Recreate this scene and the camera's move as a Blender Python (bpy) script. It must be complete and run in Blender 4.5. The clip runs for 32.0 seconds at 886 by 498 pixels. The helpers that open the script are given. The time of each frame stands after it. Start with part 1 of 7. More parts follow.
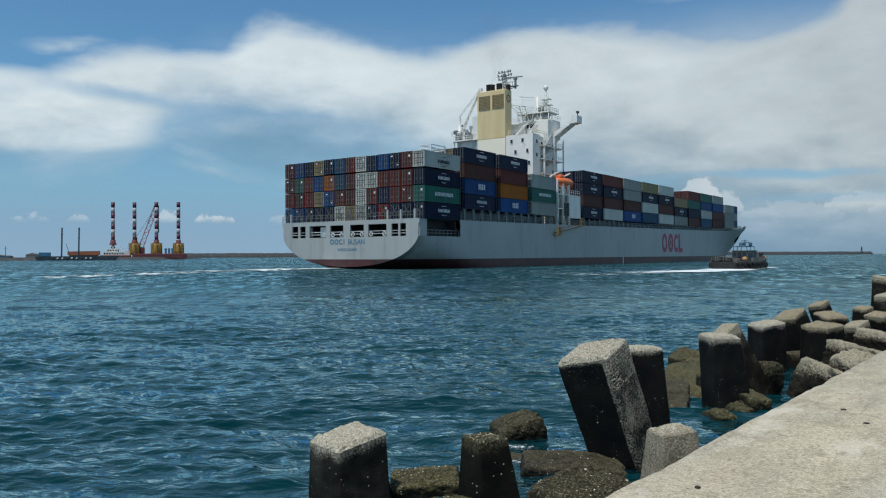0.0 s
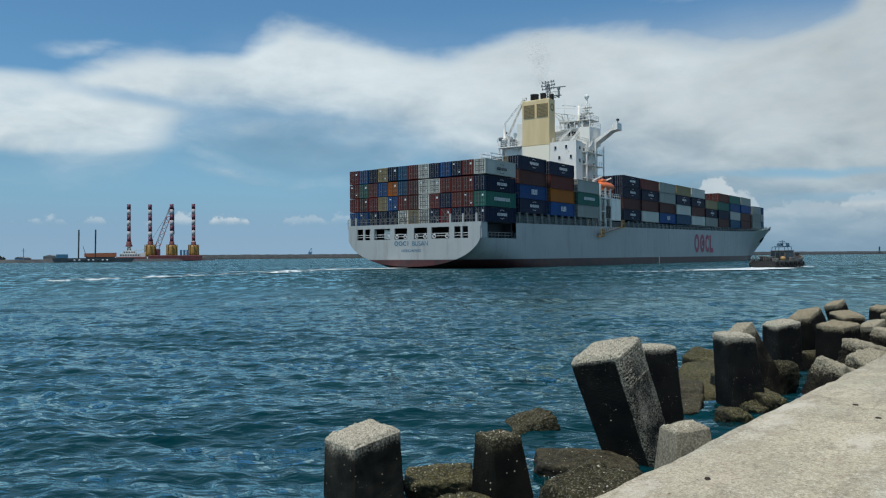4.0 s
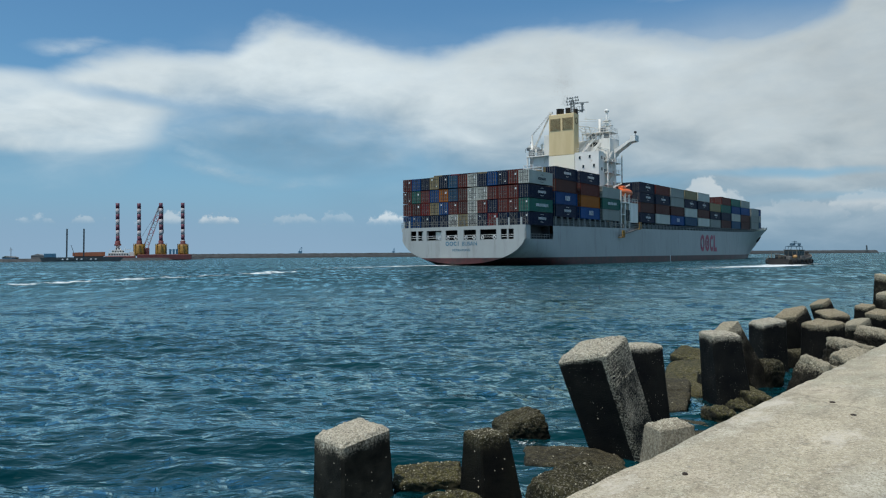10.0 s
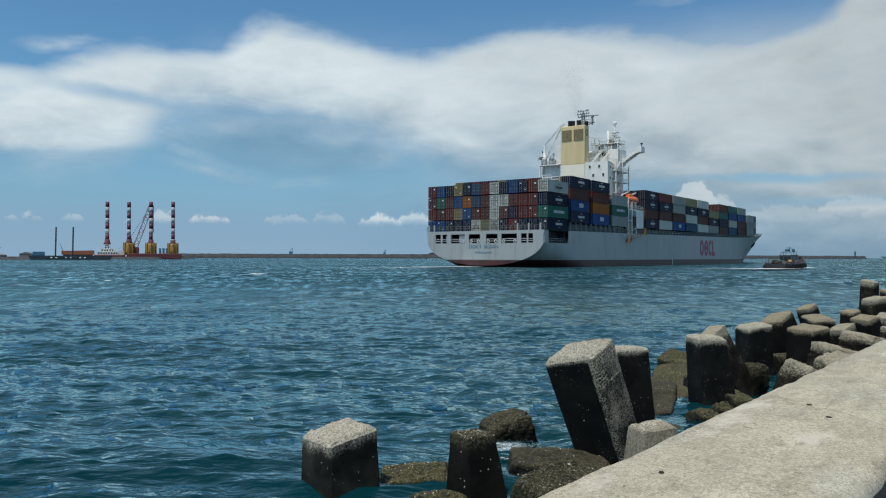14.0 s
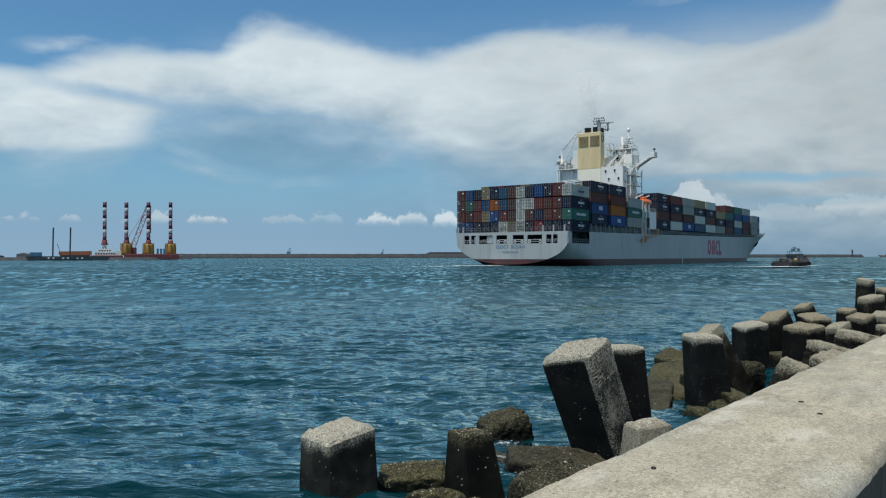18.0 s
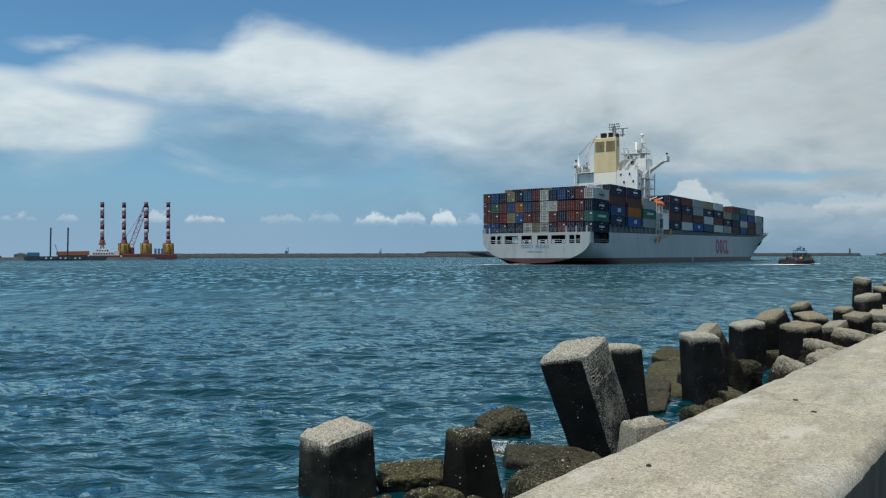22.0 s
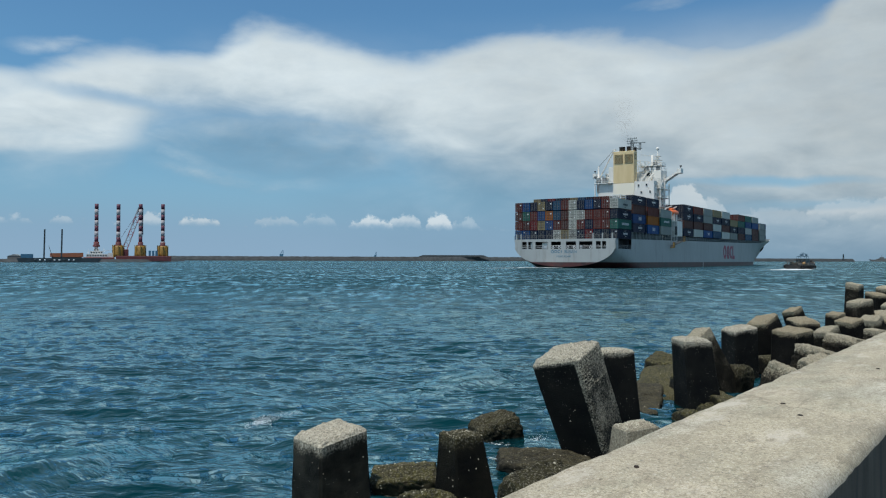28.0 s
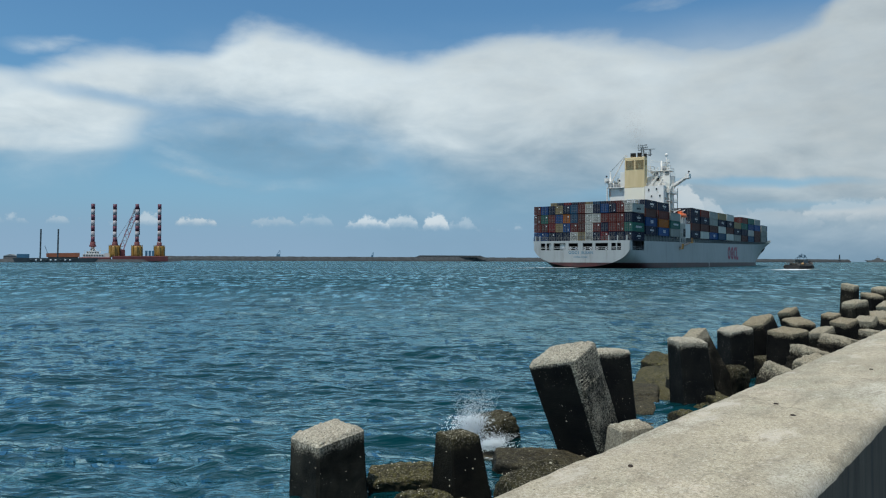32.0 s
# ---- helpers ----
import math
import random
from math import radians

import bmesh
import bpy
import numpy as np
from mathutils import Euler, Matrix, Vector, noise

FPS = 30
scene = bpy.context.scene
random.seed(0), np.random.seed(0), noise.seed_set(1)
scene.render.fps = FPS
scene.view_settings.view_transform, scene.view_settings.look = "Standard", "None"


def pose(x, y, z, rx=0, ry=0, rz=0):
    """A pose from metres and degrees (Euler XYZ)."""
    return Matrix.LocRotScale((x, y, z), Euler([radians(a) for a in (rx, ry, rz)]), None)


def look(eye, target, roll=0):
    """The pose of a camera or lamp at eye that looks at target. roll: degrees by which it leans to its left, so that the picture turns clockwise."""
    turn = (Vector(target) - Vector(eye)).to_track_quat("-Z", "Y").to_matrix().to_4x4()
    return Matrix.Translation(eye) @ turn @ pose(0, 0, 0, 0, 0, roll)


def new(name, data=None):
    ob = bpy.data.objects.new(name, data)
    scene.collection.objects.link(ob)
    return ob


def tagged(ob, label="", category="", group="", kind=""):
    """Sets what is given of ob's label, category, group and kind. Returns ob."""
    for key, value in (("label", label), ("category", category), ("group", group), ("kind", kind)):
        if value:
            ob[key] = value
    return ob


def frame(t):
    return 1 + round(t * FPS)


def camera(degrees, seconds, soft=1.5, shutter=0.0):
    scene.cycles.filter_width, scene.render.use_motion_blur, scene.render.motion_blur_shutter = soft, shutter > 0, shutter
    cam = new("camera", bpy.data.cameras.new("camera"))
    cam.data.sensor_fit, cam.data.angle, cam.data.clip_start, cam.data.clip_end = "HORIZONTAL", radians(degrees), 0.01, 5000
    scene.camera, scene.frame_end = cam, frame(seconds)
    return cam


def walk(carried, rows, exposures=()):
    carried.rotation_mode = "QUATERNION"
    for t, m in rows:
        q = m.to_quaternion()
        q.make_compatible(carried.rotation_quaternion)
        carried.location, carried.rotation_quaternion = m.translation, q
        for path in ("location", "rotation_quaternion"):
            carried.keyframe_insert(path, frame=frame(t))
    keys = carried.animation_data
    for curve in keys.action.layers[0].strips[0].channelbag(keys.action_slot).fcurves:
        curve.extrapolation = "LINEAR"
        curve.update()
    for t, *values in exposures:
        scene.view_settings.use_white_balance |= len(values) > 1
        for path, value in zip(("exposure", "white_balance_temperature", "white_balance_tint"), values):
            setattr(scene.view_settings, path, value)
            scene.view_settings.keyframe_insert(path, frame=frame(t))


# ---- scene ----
# Camera: hand-held behind a sea wall, eye about 2.3 m above the water (seconds, place, turn to the right, tilt up, lean).
cam = camera(60.4, 32.0, soft=1.2)


def eye_pose(x, y, z, yaw, pitch, roll):
    a, b = radians(yaw), radians(pitch)
    way = Vector((math.sin(a) * math.cos(b), math.cos(a) * math.cos(b), math.sin(b)))
    return look((x, y, z), Vector((x, y, z)) + way, roll)


walk(cam, [(r[0], eye_pose(*r[1:])) for r in (
    (0, -0.030, 0.147, 2.320, -0.453, 0.461, -0.247),
    (0.5, -0.034, 0.149, 2.308, -0.799, 0.481, -0.220),
    (1, -0.036, 0.148, 2.301, -1.128, 0.478, -0.285),
    (1.5, -0.033, 0.151, 2.294, -1.427, 0.477, -0.344),
    (2, -0.029, 0.157, 2.285, -1.615, 0.499, -0.333),
    (2.5, -0.026, 0.155, 2.281, -1.688, 0.517, -0.345),
    (3, -0.024, 0.142, 2.285, -1.616, 0.489, -0.368),
    (3.5, -0.024, 0.122, 2.291, -1.544, 0.507, -0.386),
    (5.5, -0.028, 0.052, 2.315, -1.221, 0.582, -0.442),
    (6, -0.028, 0.049, 2.315, -1.150, 0.579, -0.439),
    (6.5, -0.027, 0.046, 2.315, -1.135, 0.590, -0.427),
    (7, -0.025, 0.046, 2.315, -1.126, 0.610, -0.449),
    (7.5, -0.024, 0.047, 2.314, -1.109, 0.613, -0.456),
    (8, -0.024, 0.048, 2.313, -1.066, 0.636, -0.453),
    (8.5, -0.023, 0.048, 2.314, -1.052, 0.625, -0.481),
    (9, -0.020, 0.047, 2.314, -1.037, 0.619, -0.489),
    (9.5, -0.016, 0.040, 2.313, -0.953, 0.570, -0.489),
    (10, -0.007, 0.024, 2.311, -0.752, 0.455, -0.427),
    (10.5, 0.002, 0.003, 2.312, -0.556, 0.381, -0.314),
    (11, 0.008, -0.017, 2.314, -0.419, 0.369, -0.257),
    (11.5, 0.010, -0.027, 2.315, -0.322, 0.388, -0.142),
    (12, 0.012, -0.034, 2.314, -0.252, 0.459, -0.047),
    (12.5, 0.012, -0.043, 2.315, -0.219, 0.521, -0.018),
    (13, 0.013, -0.047, 2.315, -0.165, 0.566, 0.051),
    (13.5, 0.015, -0.046, 2.314, -0.106, 0.583, 0.093),
    (14, 0.016, -0.044, 2.313, -0.082, 0.594, 0.121),
    (14.5, 0.016, -0.044, 2.312, -0.052, 0.614, 0.115),
    (16.5, 0.018, -0.078, 2.313, 0.024, 0.586, 0.073),
    (17, 0.021, -0.087, 2.314, 0.033, 0.584, 0.015),
    (17.5, 0.023, -0.090, 2.314, 0.070, 0.575, -0.021),
    (18, 0.024, -0.094, 2.315, 0.083, 0.566, -0.032),
    (18.5, 0.026, -0.095, 2.315, 0.096, 0.562, -0.037),
    (19, 0.027, -0.100, 2.315, 0.099, 0.547, -0.068),
    (19.5, 0.026, -0.110, 2.318, 0.110, 0.542, -0.079),
    (20, 0.026, -0.113, 2.319, 0.131, 0.542, -0.094),
    (20.5, 0.027, -0.113, 2.318, 0.164, 0.540, -0.090),
    (21, 0.028, -0.117, 2.318, 0.181, 0.537, -0.094),
    (21.5, 0.027, -0.124, 2.319, 0.193, 0.530, -0.106),
    (22, 0.026, -0.129, 2.320, 0.231, 0.516, -0.142),
    (22.5, 0.027, -0.133, 2.320, 0.247, 0.511, -0.146),
    (23, 0.027, -0.139, 2.319, 0.260, 0.506, -0.135),
    (23.5, 0.028, -0.146, 2.319, 0.307, 0.478, -0.111),
    (24, 0.030, -0.149, 2.319, 0.326, 0.521, -0.093),
    (24.5, 0.031, -0.150, 2.318, 0.356, 0.546, -0.045),
    (25, 0.029, -0.154, 2.319, 0.400, 0.576, 0.017),
    (25.5, 0.028, -0.164, 2.323, 0.450, 0.605, 0.003),
    (27.5, 0.032, -0.185, 2.326, 0.584, 0.740, 0.095),
    (28, 0.034, -0.185, 2.322, 0.604, 0.792, 0.156),
    (28.5, 0.035, -0.183, 2.320, 0.631, 0.819, 0.209),
    (29, 0.033, -0.186, 2.319, 0.656, 0.839, 0.251),
    (29.5, 0.032, -0.192, 2.320, 0.700, 0.827, 0.234),
    (30, 0.033, -0.196, 2.321, 0.728, 0.822, 0.223),
    (30.5, 0.033, -0.204, 2.323, 0.754, 0.820, 0.219),
    (31, 0.034, -0.215, 2.325, 0.784, 0.803, 0.179),
    (31.5, 0.034, -0.220, 2.326, 0.811, 0.814, 0.207),
    (32, 0.034, -0.223, 2.328, 0.830, 0.817, 0.206),
)])

# ---- light ----
SUN_EL, SUN_AZ = 67.0, 219.0      # degrees; azimuth clockwise from the +y axis


def build_world():
    w = bpy.data.worlds.new("sky")
    scene.world = w
    w.use_nodes = True
    nt = w.node_tree
    nt.nodes.clear()
    N, L = nt.nodes.new, nt.links.new

    def val(s, v):
        if isinstance(v, (int, float)):
            s.default_value = v
        else:
            L(v, s)

    def math_(op, a, b=0.0, clamp=False):
        m = N("ShaderNodeMath")
        m.operation, m.use_clamp = op, clamp
        val(m.inputs[0], a)
        val(m.inputs[1], b)
        return m.outputs[0]

    def step(x, lo, hi):
        m = N("ShaderNodeMapRange")
        m.interpolation_type = "SMOOTHSTEP"
        val(m.inputs[0], x)
        m.inputs[1].default_value, m.inputs[2].default_value = lo, hi
        m.inputs[3].default_value, m.inputs[4].default_value = 0.0, 1.0
        return m.outputs[0]

    def ramp(x, stops):
        """A curve over x from 0 to 1, as grey stops (place, value)."""
        r = N("ShaderNodeValToRGB")
        r.color_ramp.interpolation = "B_SPLINE"
        e = r.color_ramp.elements
        while len(e) < len(stops):
            e.new(0.5)
        for k, (p, v) in zip(e, stops):
            k.position, k.color = p, (v, v, v, 1)
        val(r.inputs[0], x)
        return r.outputs[0]

    def mix(f, a, b):
        m = N("ShaderNodeMix")
        m.data_type = "RGBA"
        val(m.inputs[0], f)
        for s, v in ((m.inputs[6], a), (m.inputs[7], b)):
            if isinstance(v, tuple):
                s.default_value = (*v, 1)
            else:
                L(v, s)
        return m.outputs[2]

    sky = N("ShaderNodeTexSky")
    sky.sky_type = "NISHITA"
    sky.sun_disc = False
    sky.sun_elevation, sky.sun_rotation = radians(SUN_EL), radians(SUN_AZ)
    sky.air_density, sky.dust_density, sky.ozone_density = 1.0, 1.2, 1.6
    tc = N("ShaderNodeTexCoord")
    sep = N("ShaderNodeSeparateXYZ")
    L(tc.outputs["Generated"], sep.inputs[0])
    X, Y, Z = sep.outputs
    az = math_("ARCTAN2", X, Y)                       # radians, 0 ahead
    el = math_("ARCSINE", Z)
    u = math_("MULTIPLY_ADD", az, 0.8)                # 0..1 over the part ahead
    u.node.inputs[2].default_value = 0.5
    # cloud texture in angles, drawn out sideways
    cmb = N("ShaderNodeCombineXYZ")
    val(cmb.inputs[0], math_("MULTIPLY", az, 3.0))
    val(cmb.inputs[1], math_("MULTIPLY", el, 7.0))

    def fbm(scale, detail, rough, off, dist=0.0):
        mp = N("ShaderNodeMapping")
        mp.inputs["Location"].default_value = (off, off * 0.7, off * 1.3)
        L(cmb.outputs[0], mp.inputs[0])
        n = N("ShaderNodeTexNoise")
        L(mp.outputs[0], n.inputs["Vector"])
        n.inputs["Scale"].default_value, n.inputs["Detail"].default_value = scale, detail
        n.inputs["Roughness"].default_value, n.inputs["Distortion"].default_value = rough, dist
        return math_("SUBTRACT", n.outputs[0], 0.5)

    n1, n2, n3 = fbm(1.6, 4, 0.45, 3.1, 0.3), fbm(3.5, 6, 0.55, 7.7, 0.4), fbm(9.0, 6, 0.6, 1.3)
    # the high cloud sheet: its upper and lower edge over the azimuth (elevation in radians)
    top = ramp(u, ((0.0, .15), (0.079, .203), (0.097, .214), (0.135, .236), (0.174, .252), (0.215, .259), (0.265, .261), (0.280, .277), (0.298, .293), (0.325, .298), (0.375, .291), (0.415, .279), (0.442, .267), (0.474, .260), (0.511, .265), (0.546, .279), (0.588, .288), (0.635, .291), (0.686, .285), (0.742, .273), (0.779, .268), (0.815, .270), (0.845, .276), (0.874, .286), (0.893, .30), (1.0, .38)))
    bot = ramp(u, ((0.0, .10), (0.079, .108), (0.149, .110), (0.190, .120), (0.212, .155), (0.230, .168), (0.279, .168), (0.352, .166), (0.404, .150), (0.451, .130), (0.511, .105), (0.582, .092), (0.663, .083), (0.741, .074), (0.820, .062), (0.892, .050), (1.0, .04)))
    e1 = math_("ADD", el, math_("MULTIPLY", n1, 0.05))
    e1 = math_("ADD", e1, math_("MULTIPLY", n2, 0.03))
    e1 = math_("ADD", e1, math_("MULTIPLY", n3, 0.012))
    upper = step(math_("SUBTRACT", top, e1), -0.010, 0.026)
    drop = step(u, 0.42, 0.56)
    thin = step(math_("SUBTRACT", e1, bot), -0.11, 0.05)
    firm = step(math_("SUBTRACT", e1, bot), -0.035, 0.055)
    lower = math_("ADD", math_("MULTIPLY", thin, drop), math_("MULTIPLY", firm, math_("SUBTRACT", 1.0, drop)))
    sheet = math_("MULTIPLY", upper, lower)
    # a rounded bank that hangs below it on the left, with a firm lower edge
    bx = math_("DIVIDE", math_("ADD", math_("ADD", az, 0.60), math_("MULTIPLY", n2, 0.07)), 0.262)
    by = math_("DIVIDE", math_("SUBTRACT", math_("ADD", el, math_("MULTIPLY", n2, 0.012)), 0.166), 0.050)
    bq = math_("ADD", math_("POWER", math_("ABSOLUTE", bx), 4.0), math_("POWER", math_("ABSOLUTE", by), 3.0))
    b1 = math_("MULTIPLY", step(math_("SUBTRACT", 1.3, bq), 0.0, 1.0), math_("ADD", 0.92, math_("MULTIPLY", n2, 0.7)), True)
    cover = math_("MAXIMUM", sheet, b1)
    # a thin wisp that trails off below the bank, and one high on the left
    pale = 0.0
    for a0, e0, slope, sa, se, amt in ((-.29, .108, -.17, .10, .013, .55), (-.19, .094, .02, .07, .010, .4), (-.33, .132, -.35, .06, .012, .4), (-.47, .243, .03, .045, .010, .5), (-.45, .25, .1, .04, .006, .3), (.30, .315, .1, .06, .006, .25)):
        line = math_("SUBTRACT", math_("ADD", el, math_("MULTIPLY", n2, 0.03)), math_("ADD", e0, math_("MULTIPLY", math_("SUBTRACT", az, a0), slope)))
        wx = math_("DIVIDE", math_("SUBTRACT", az, a0), sa)
        wy = math_("DIVIDE", line, se)
        q = math_("SQRT", math_("ADD", math_("MULTIPLY", wx, wx), math_("MULTIPLY", wy, wy)))
        wisp = math_("MULTIPLY", step(math_("SUBTRACT", 1.3, q), 0.0, 1.3), math_("ADD", 0.7, math_("MULTIPLY", n3, 1.6)), True)
        cover = math_("MAXIMUM", cover, math_("MULTIPLY", wisp, amt))
        pale = math_("MAXIMUM", pale, math_("MULTIPLY", wisp, 0.5))
    # the grey underside of the sheet between the bank and the ship
    gx = math_("DIVIDE", math_("ADD", math_("ADD", az, 0.17), math_("MULTIPLY", n2, 0.10)), 0.27)
    gy = math_("DIVIDE", math_("SUBTRACT", math_("ADD", el, math_("MULTIPLY", n1, 0.05)), 0.150), 0.060)
    gq = math_("SQRT", math_("ADD", math_("MULTIPLY", gx, gx), math_("MULTIPLY", gy, gy)))
    under = math_("MULTIPLY", step(math_("SUBTRACT", 1.2, gq), 0.0, 0.9), math_("ADD", 0.72, math_("MULTIPLY", n3, 0.5)), True)
    cover = math_("MAXIMUM", cover, under)
    # thin veil all over, thicker to the right
    veil = math_("MULTIPLY", step(math_("ADD", math_("MULTIPLY", n1, 0.9), math_("MULTIPLY", u, 1.0)), 0.22, 0.98), step(math_("SUBTRACT", 0.32, el), 0.0, 0.1))
    cover = math_("MAXIMUM", cover, math_("MULTIPLY", veil, 0.75))
    # blue gaps drawn out between the layers on the right
    for a0, e0, slope, sa, se, amt in ((-.40, .192, -.10, .10, .011, .55), (.42, .096, -.03, .12, .007, .75), (.47, .066, .02, .11, .007, .5), (.24, .088, .1, .09, .010, .45)):
        line = math_("SUBTRACT", math_("ADD", el, math_("MULTIPLY", n2, 0.02)), math_("ADD", e0, math_("MULTIPLY", math_("SUBTRACT", az, a0), slope)))
        wx = math_("DIVIDE", math_("SUBTRACT", az, a0), sa)
        wy = math_("DIVIDE", line, se)
        q = math_("SQRT", math_("ADD", math_("MULTIPLY", wx, wx), math_("MULTIPLY", wy, wy)))
        cover = math_("MULTIPLY", cover, math_("SUBTRACT", 1.0, math_("MULTIPLY", step(math_("SUBTRACT", 1.3, q), 0.0, 1.2), amt)))
    # small fair-weather clouds low over the sea, with heaped tops: azimuth, base, half width, height, thickness
    raw = N("ShaderNodeCombineXYZ")
    L(az, raw.inputs[0])
    L(el, raw.inputs[1])
    heap = N("ShaderNodeTexNoise")
    L(raw.outputs[0], heap.inputs["Vector"])
    heap.inputs["Scale"].default_value, heap.inputs["Detail"].default_value, heap.inputs["Roughness"].default_value = 75.0, 5, 0.6
    hn = math_("SUBTRACT", heap.outputs[0], 0.5)
    puff = 0.0
    for a, e, sa, se, amt in ((-.505, .043, .022, .010, .5), (-.455, .043, .014, .010, .5), (-.355, .043, .016, .017, .65), (-.30, .044, .026, .011, .75), (-.205, .044, .034, .013, .45), (-.15, .046, .022, .014, .4),
                              (-.085, .044, .030, .013, .8), (-.04, .046, .022, .016, .7), (.005, .043, .018, .020, .85), (.04, .044, .02, .012, .4),
                              (.318, .058, .030, .040, .80), (.345, .052, .026, .028, .6), (.42, .046, .06, .018, .4), (.50, .052, .05, .022, .7), (.56, .05, .06, .026, .7)):
        dx = math_("DIVIDE", math_("SUBTRACT", az, a), sa)
        env = math_("SUBTRACT", math_("MULTIPLY", math_("SQRT", math_("SUBTRACT", 1.0, math_("MULTIPLY", dx, dx), True)), se * 1.25), se * 0.25)
        crown = math_("ADD", math_("ADD", env, e), math_("MULTIPLY", hn, 0.030))
        body_ = math_("MULTIPLY", step(math_("SUBTRACT", crown, el), 0.0, 0.006), step(math_("SUBTRACT", math_("ADD", el, math_("MULTIPLY", hn, 0.012)), e), -0.006, 0.006))
        puff = math_("MAXIMUM", puff, math_("MULTIPLY", body_, amt))
    cover = math_("MAXIMUM", cover, math_("MULTIPLY", puff, 0.85))
    # broken cloud overhead and all round
    high = math_("MULTIPLY", step(math_("ADD", n1, math_("MULTIPLY", n2, 0.5)), -0.42, 0.22), step(el, 0.35, 0.43))
    cover = math_("MAXIMUM", cover, math_("MULTIPLY", high, 0.56))
    side = math_("SUBTRACT", 1.0, math_("MULTIPLY", step(math_("ABSOLUTE", az), 0.75, 1.3), 0.7))
    cover = math_("MULTIPLY", cover, side)
    cover = math_("MULTIPLY", cover, math_("ADD", 0.95, math_("MULTIPLY", n3, 0.2)), True)
    # haze towards the horizon
    blue = mix(1.0, sky.outputs[0], sky.outputs[0])
    gain = N("ShaderNodeVectorMath")
    gain.operation = "SCALE"
    L(blue, gain.inputs[0])
    gain.inputs["Scale"].default_value = 0.10
    haze = step(math_("SUBTRACT", 0.17, el), 0.0, 0.2)
    tint = N("ShaderNodeVectorMath")
    tint.operation = "MULTIPLY"
    L(gain.outputs[0], tint.inputs[0])
    tint.inputs[1].default_value = (0.60, 0.97, 1.13)
    base = mix(math_("MULTIPLY", haze, 0.85), tint.outputs[0], (0.215, 0.355, 0.60))
    base = mix(math_("MULTIPLY", step(math_("SUBTRACT", 0.075, el), 0.0, 0.075), 0.75), base, (0.275, 0.425, 0.56))
    body = math_("MAXIMUM", step(math_("ADD", math_("SUBTRACT", el, bot), math_("ADD", math_("MULTIPLY", n1, 0.16), math_("MULTIPLY", n2, 0.09))), -0.05, 0.10), math_("MAXIMUM", math_("MAXIMUM", b1, puff), pale))
    shade = mix(body, (0.19, 0.33, 0.455), (0.645, 0.73, 0.765))
    shade = mix(math_("MULTIPLY", puff, 0.8), shade, (0.80, 0.84, 0.85))
    dull = N("ShaderNodeVectorMath")
    dull.operation = "SCALE"
    L(shade, dull.inputs[0])
    folds = math_("ADD", math_("MULTIPLY", n1, 0.35), math_("ADD", math_("MULTIPLY", n2, 0.26), math_("MULTIPLY", n3, 0.05)))
    val(dull.inputs["Scale"], math_("ADD", folds, math_("SUBTRACT", 1.00, math_("MULTIPLY", step(u, 0.45, 1.0), 0.27))))
    out = mix(cover, base, dull.outputs[0])
    bg = N("ShaderNodeBackground")
    L(out, bg.inputs[0])
    bg.inputs[1].default_value = 1.0
    o = N("ShaderNodeOutputWorld")
    L(bg.outputs[0], o.inputs[0])


build_world()
sun = new("sun", bpy.data.lights.new("sun", "SUN"))
sun.data.energy, sun.data.angle, sun.data.color = 3.5, radians(1.0), (1.0, 0.96, 0.9)
_a, _e = radians(SUN_AZ), radians(SUN_EL)
sun.matrix_world = look(Vector((math.sin(_a) * math.cos(_e), math.cos(_a) * math.cos(_e), math.sin(_e))) * 100, (0, 0, 0))
scene.view_settings.exposure = 0.0

# ---- helpers for building ----


def part(name, bm, material, parent=None, label="", smooth=False):
    """Links a bmesh as one mesh object, under a thing or a part where one is given."""
    me = bpy.data.meshes.new(name)
    bm.to_mesh(me)
    bm.free()
    for m in material if isinstance(material, (list, tuple)) else [material]:
        me.materials.append(m)
    if smooth:
        me.polygons.foreach_set("use_smooth", [True] * len(me.polygons))
    ob = new(name, me)
    if parent is not None:
        ob.parent = parent
    if label:
        tagged(ob, label)
    return ob


def share(name, me, parent, m=None, label=""):
    """Another object on the same mesh."""
    ob = new(name, me)
    ob.parent = parent
    if m is not None:
        ob.matrix_basis = m
    if label:
        tagged(ob, label)
    return ob


def thing(name, m, label, category, group="", kind=""):
    ob = new(name)
    ob.empty_display_size = 0.2
    ob.matrix_world = m
    return tagged(ob, label, category, group, kind)


def box(bm, x0, x1, y0, y1, z0, z1, mi=0, bevel=0.0):
    vs = [bm.verts.new(p) for p in ((x0, y0, z0), (x1, y0, z0), (x1, y1, z0), (x0, y1, z0), (x0, y0, z1), (x1, y0, z1), (x1, y1, z1), (x0, y1, z1))]
    fs = [bm.faces.new([vs[i] for i in q]) for q in ((3, 2, 1, 0), (4, 5, 6, 7), (0, 1, 5, 4), (1, 2, 6, 5), (2, 3, 7, 6), (3, 0, 4, 7))]
    for f in fs:
        f.material_index = mi
    if bevel:
        es = {e for f in fs for e in f.edges}
        bmesh.ops.bevel(bm, geom=list(es), offset=bevel, segments=1, affect="EDGES", material=-1)
    return fs


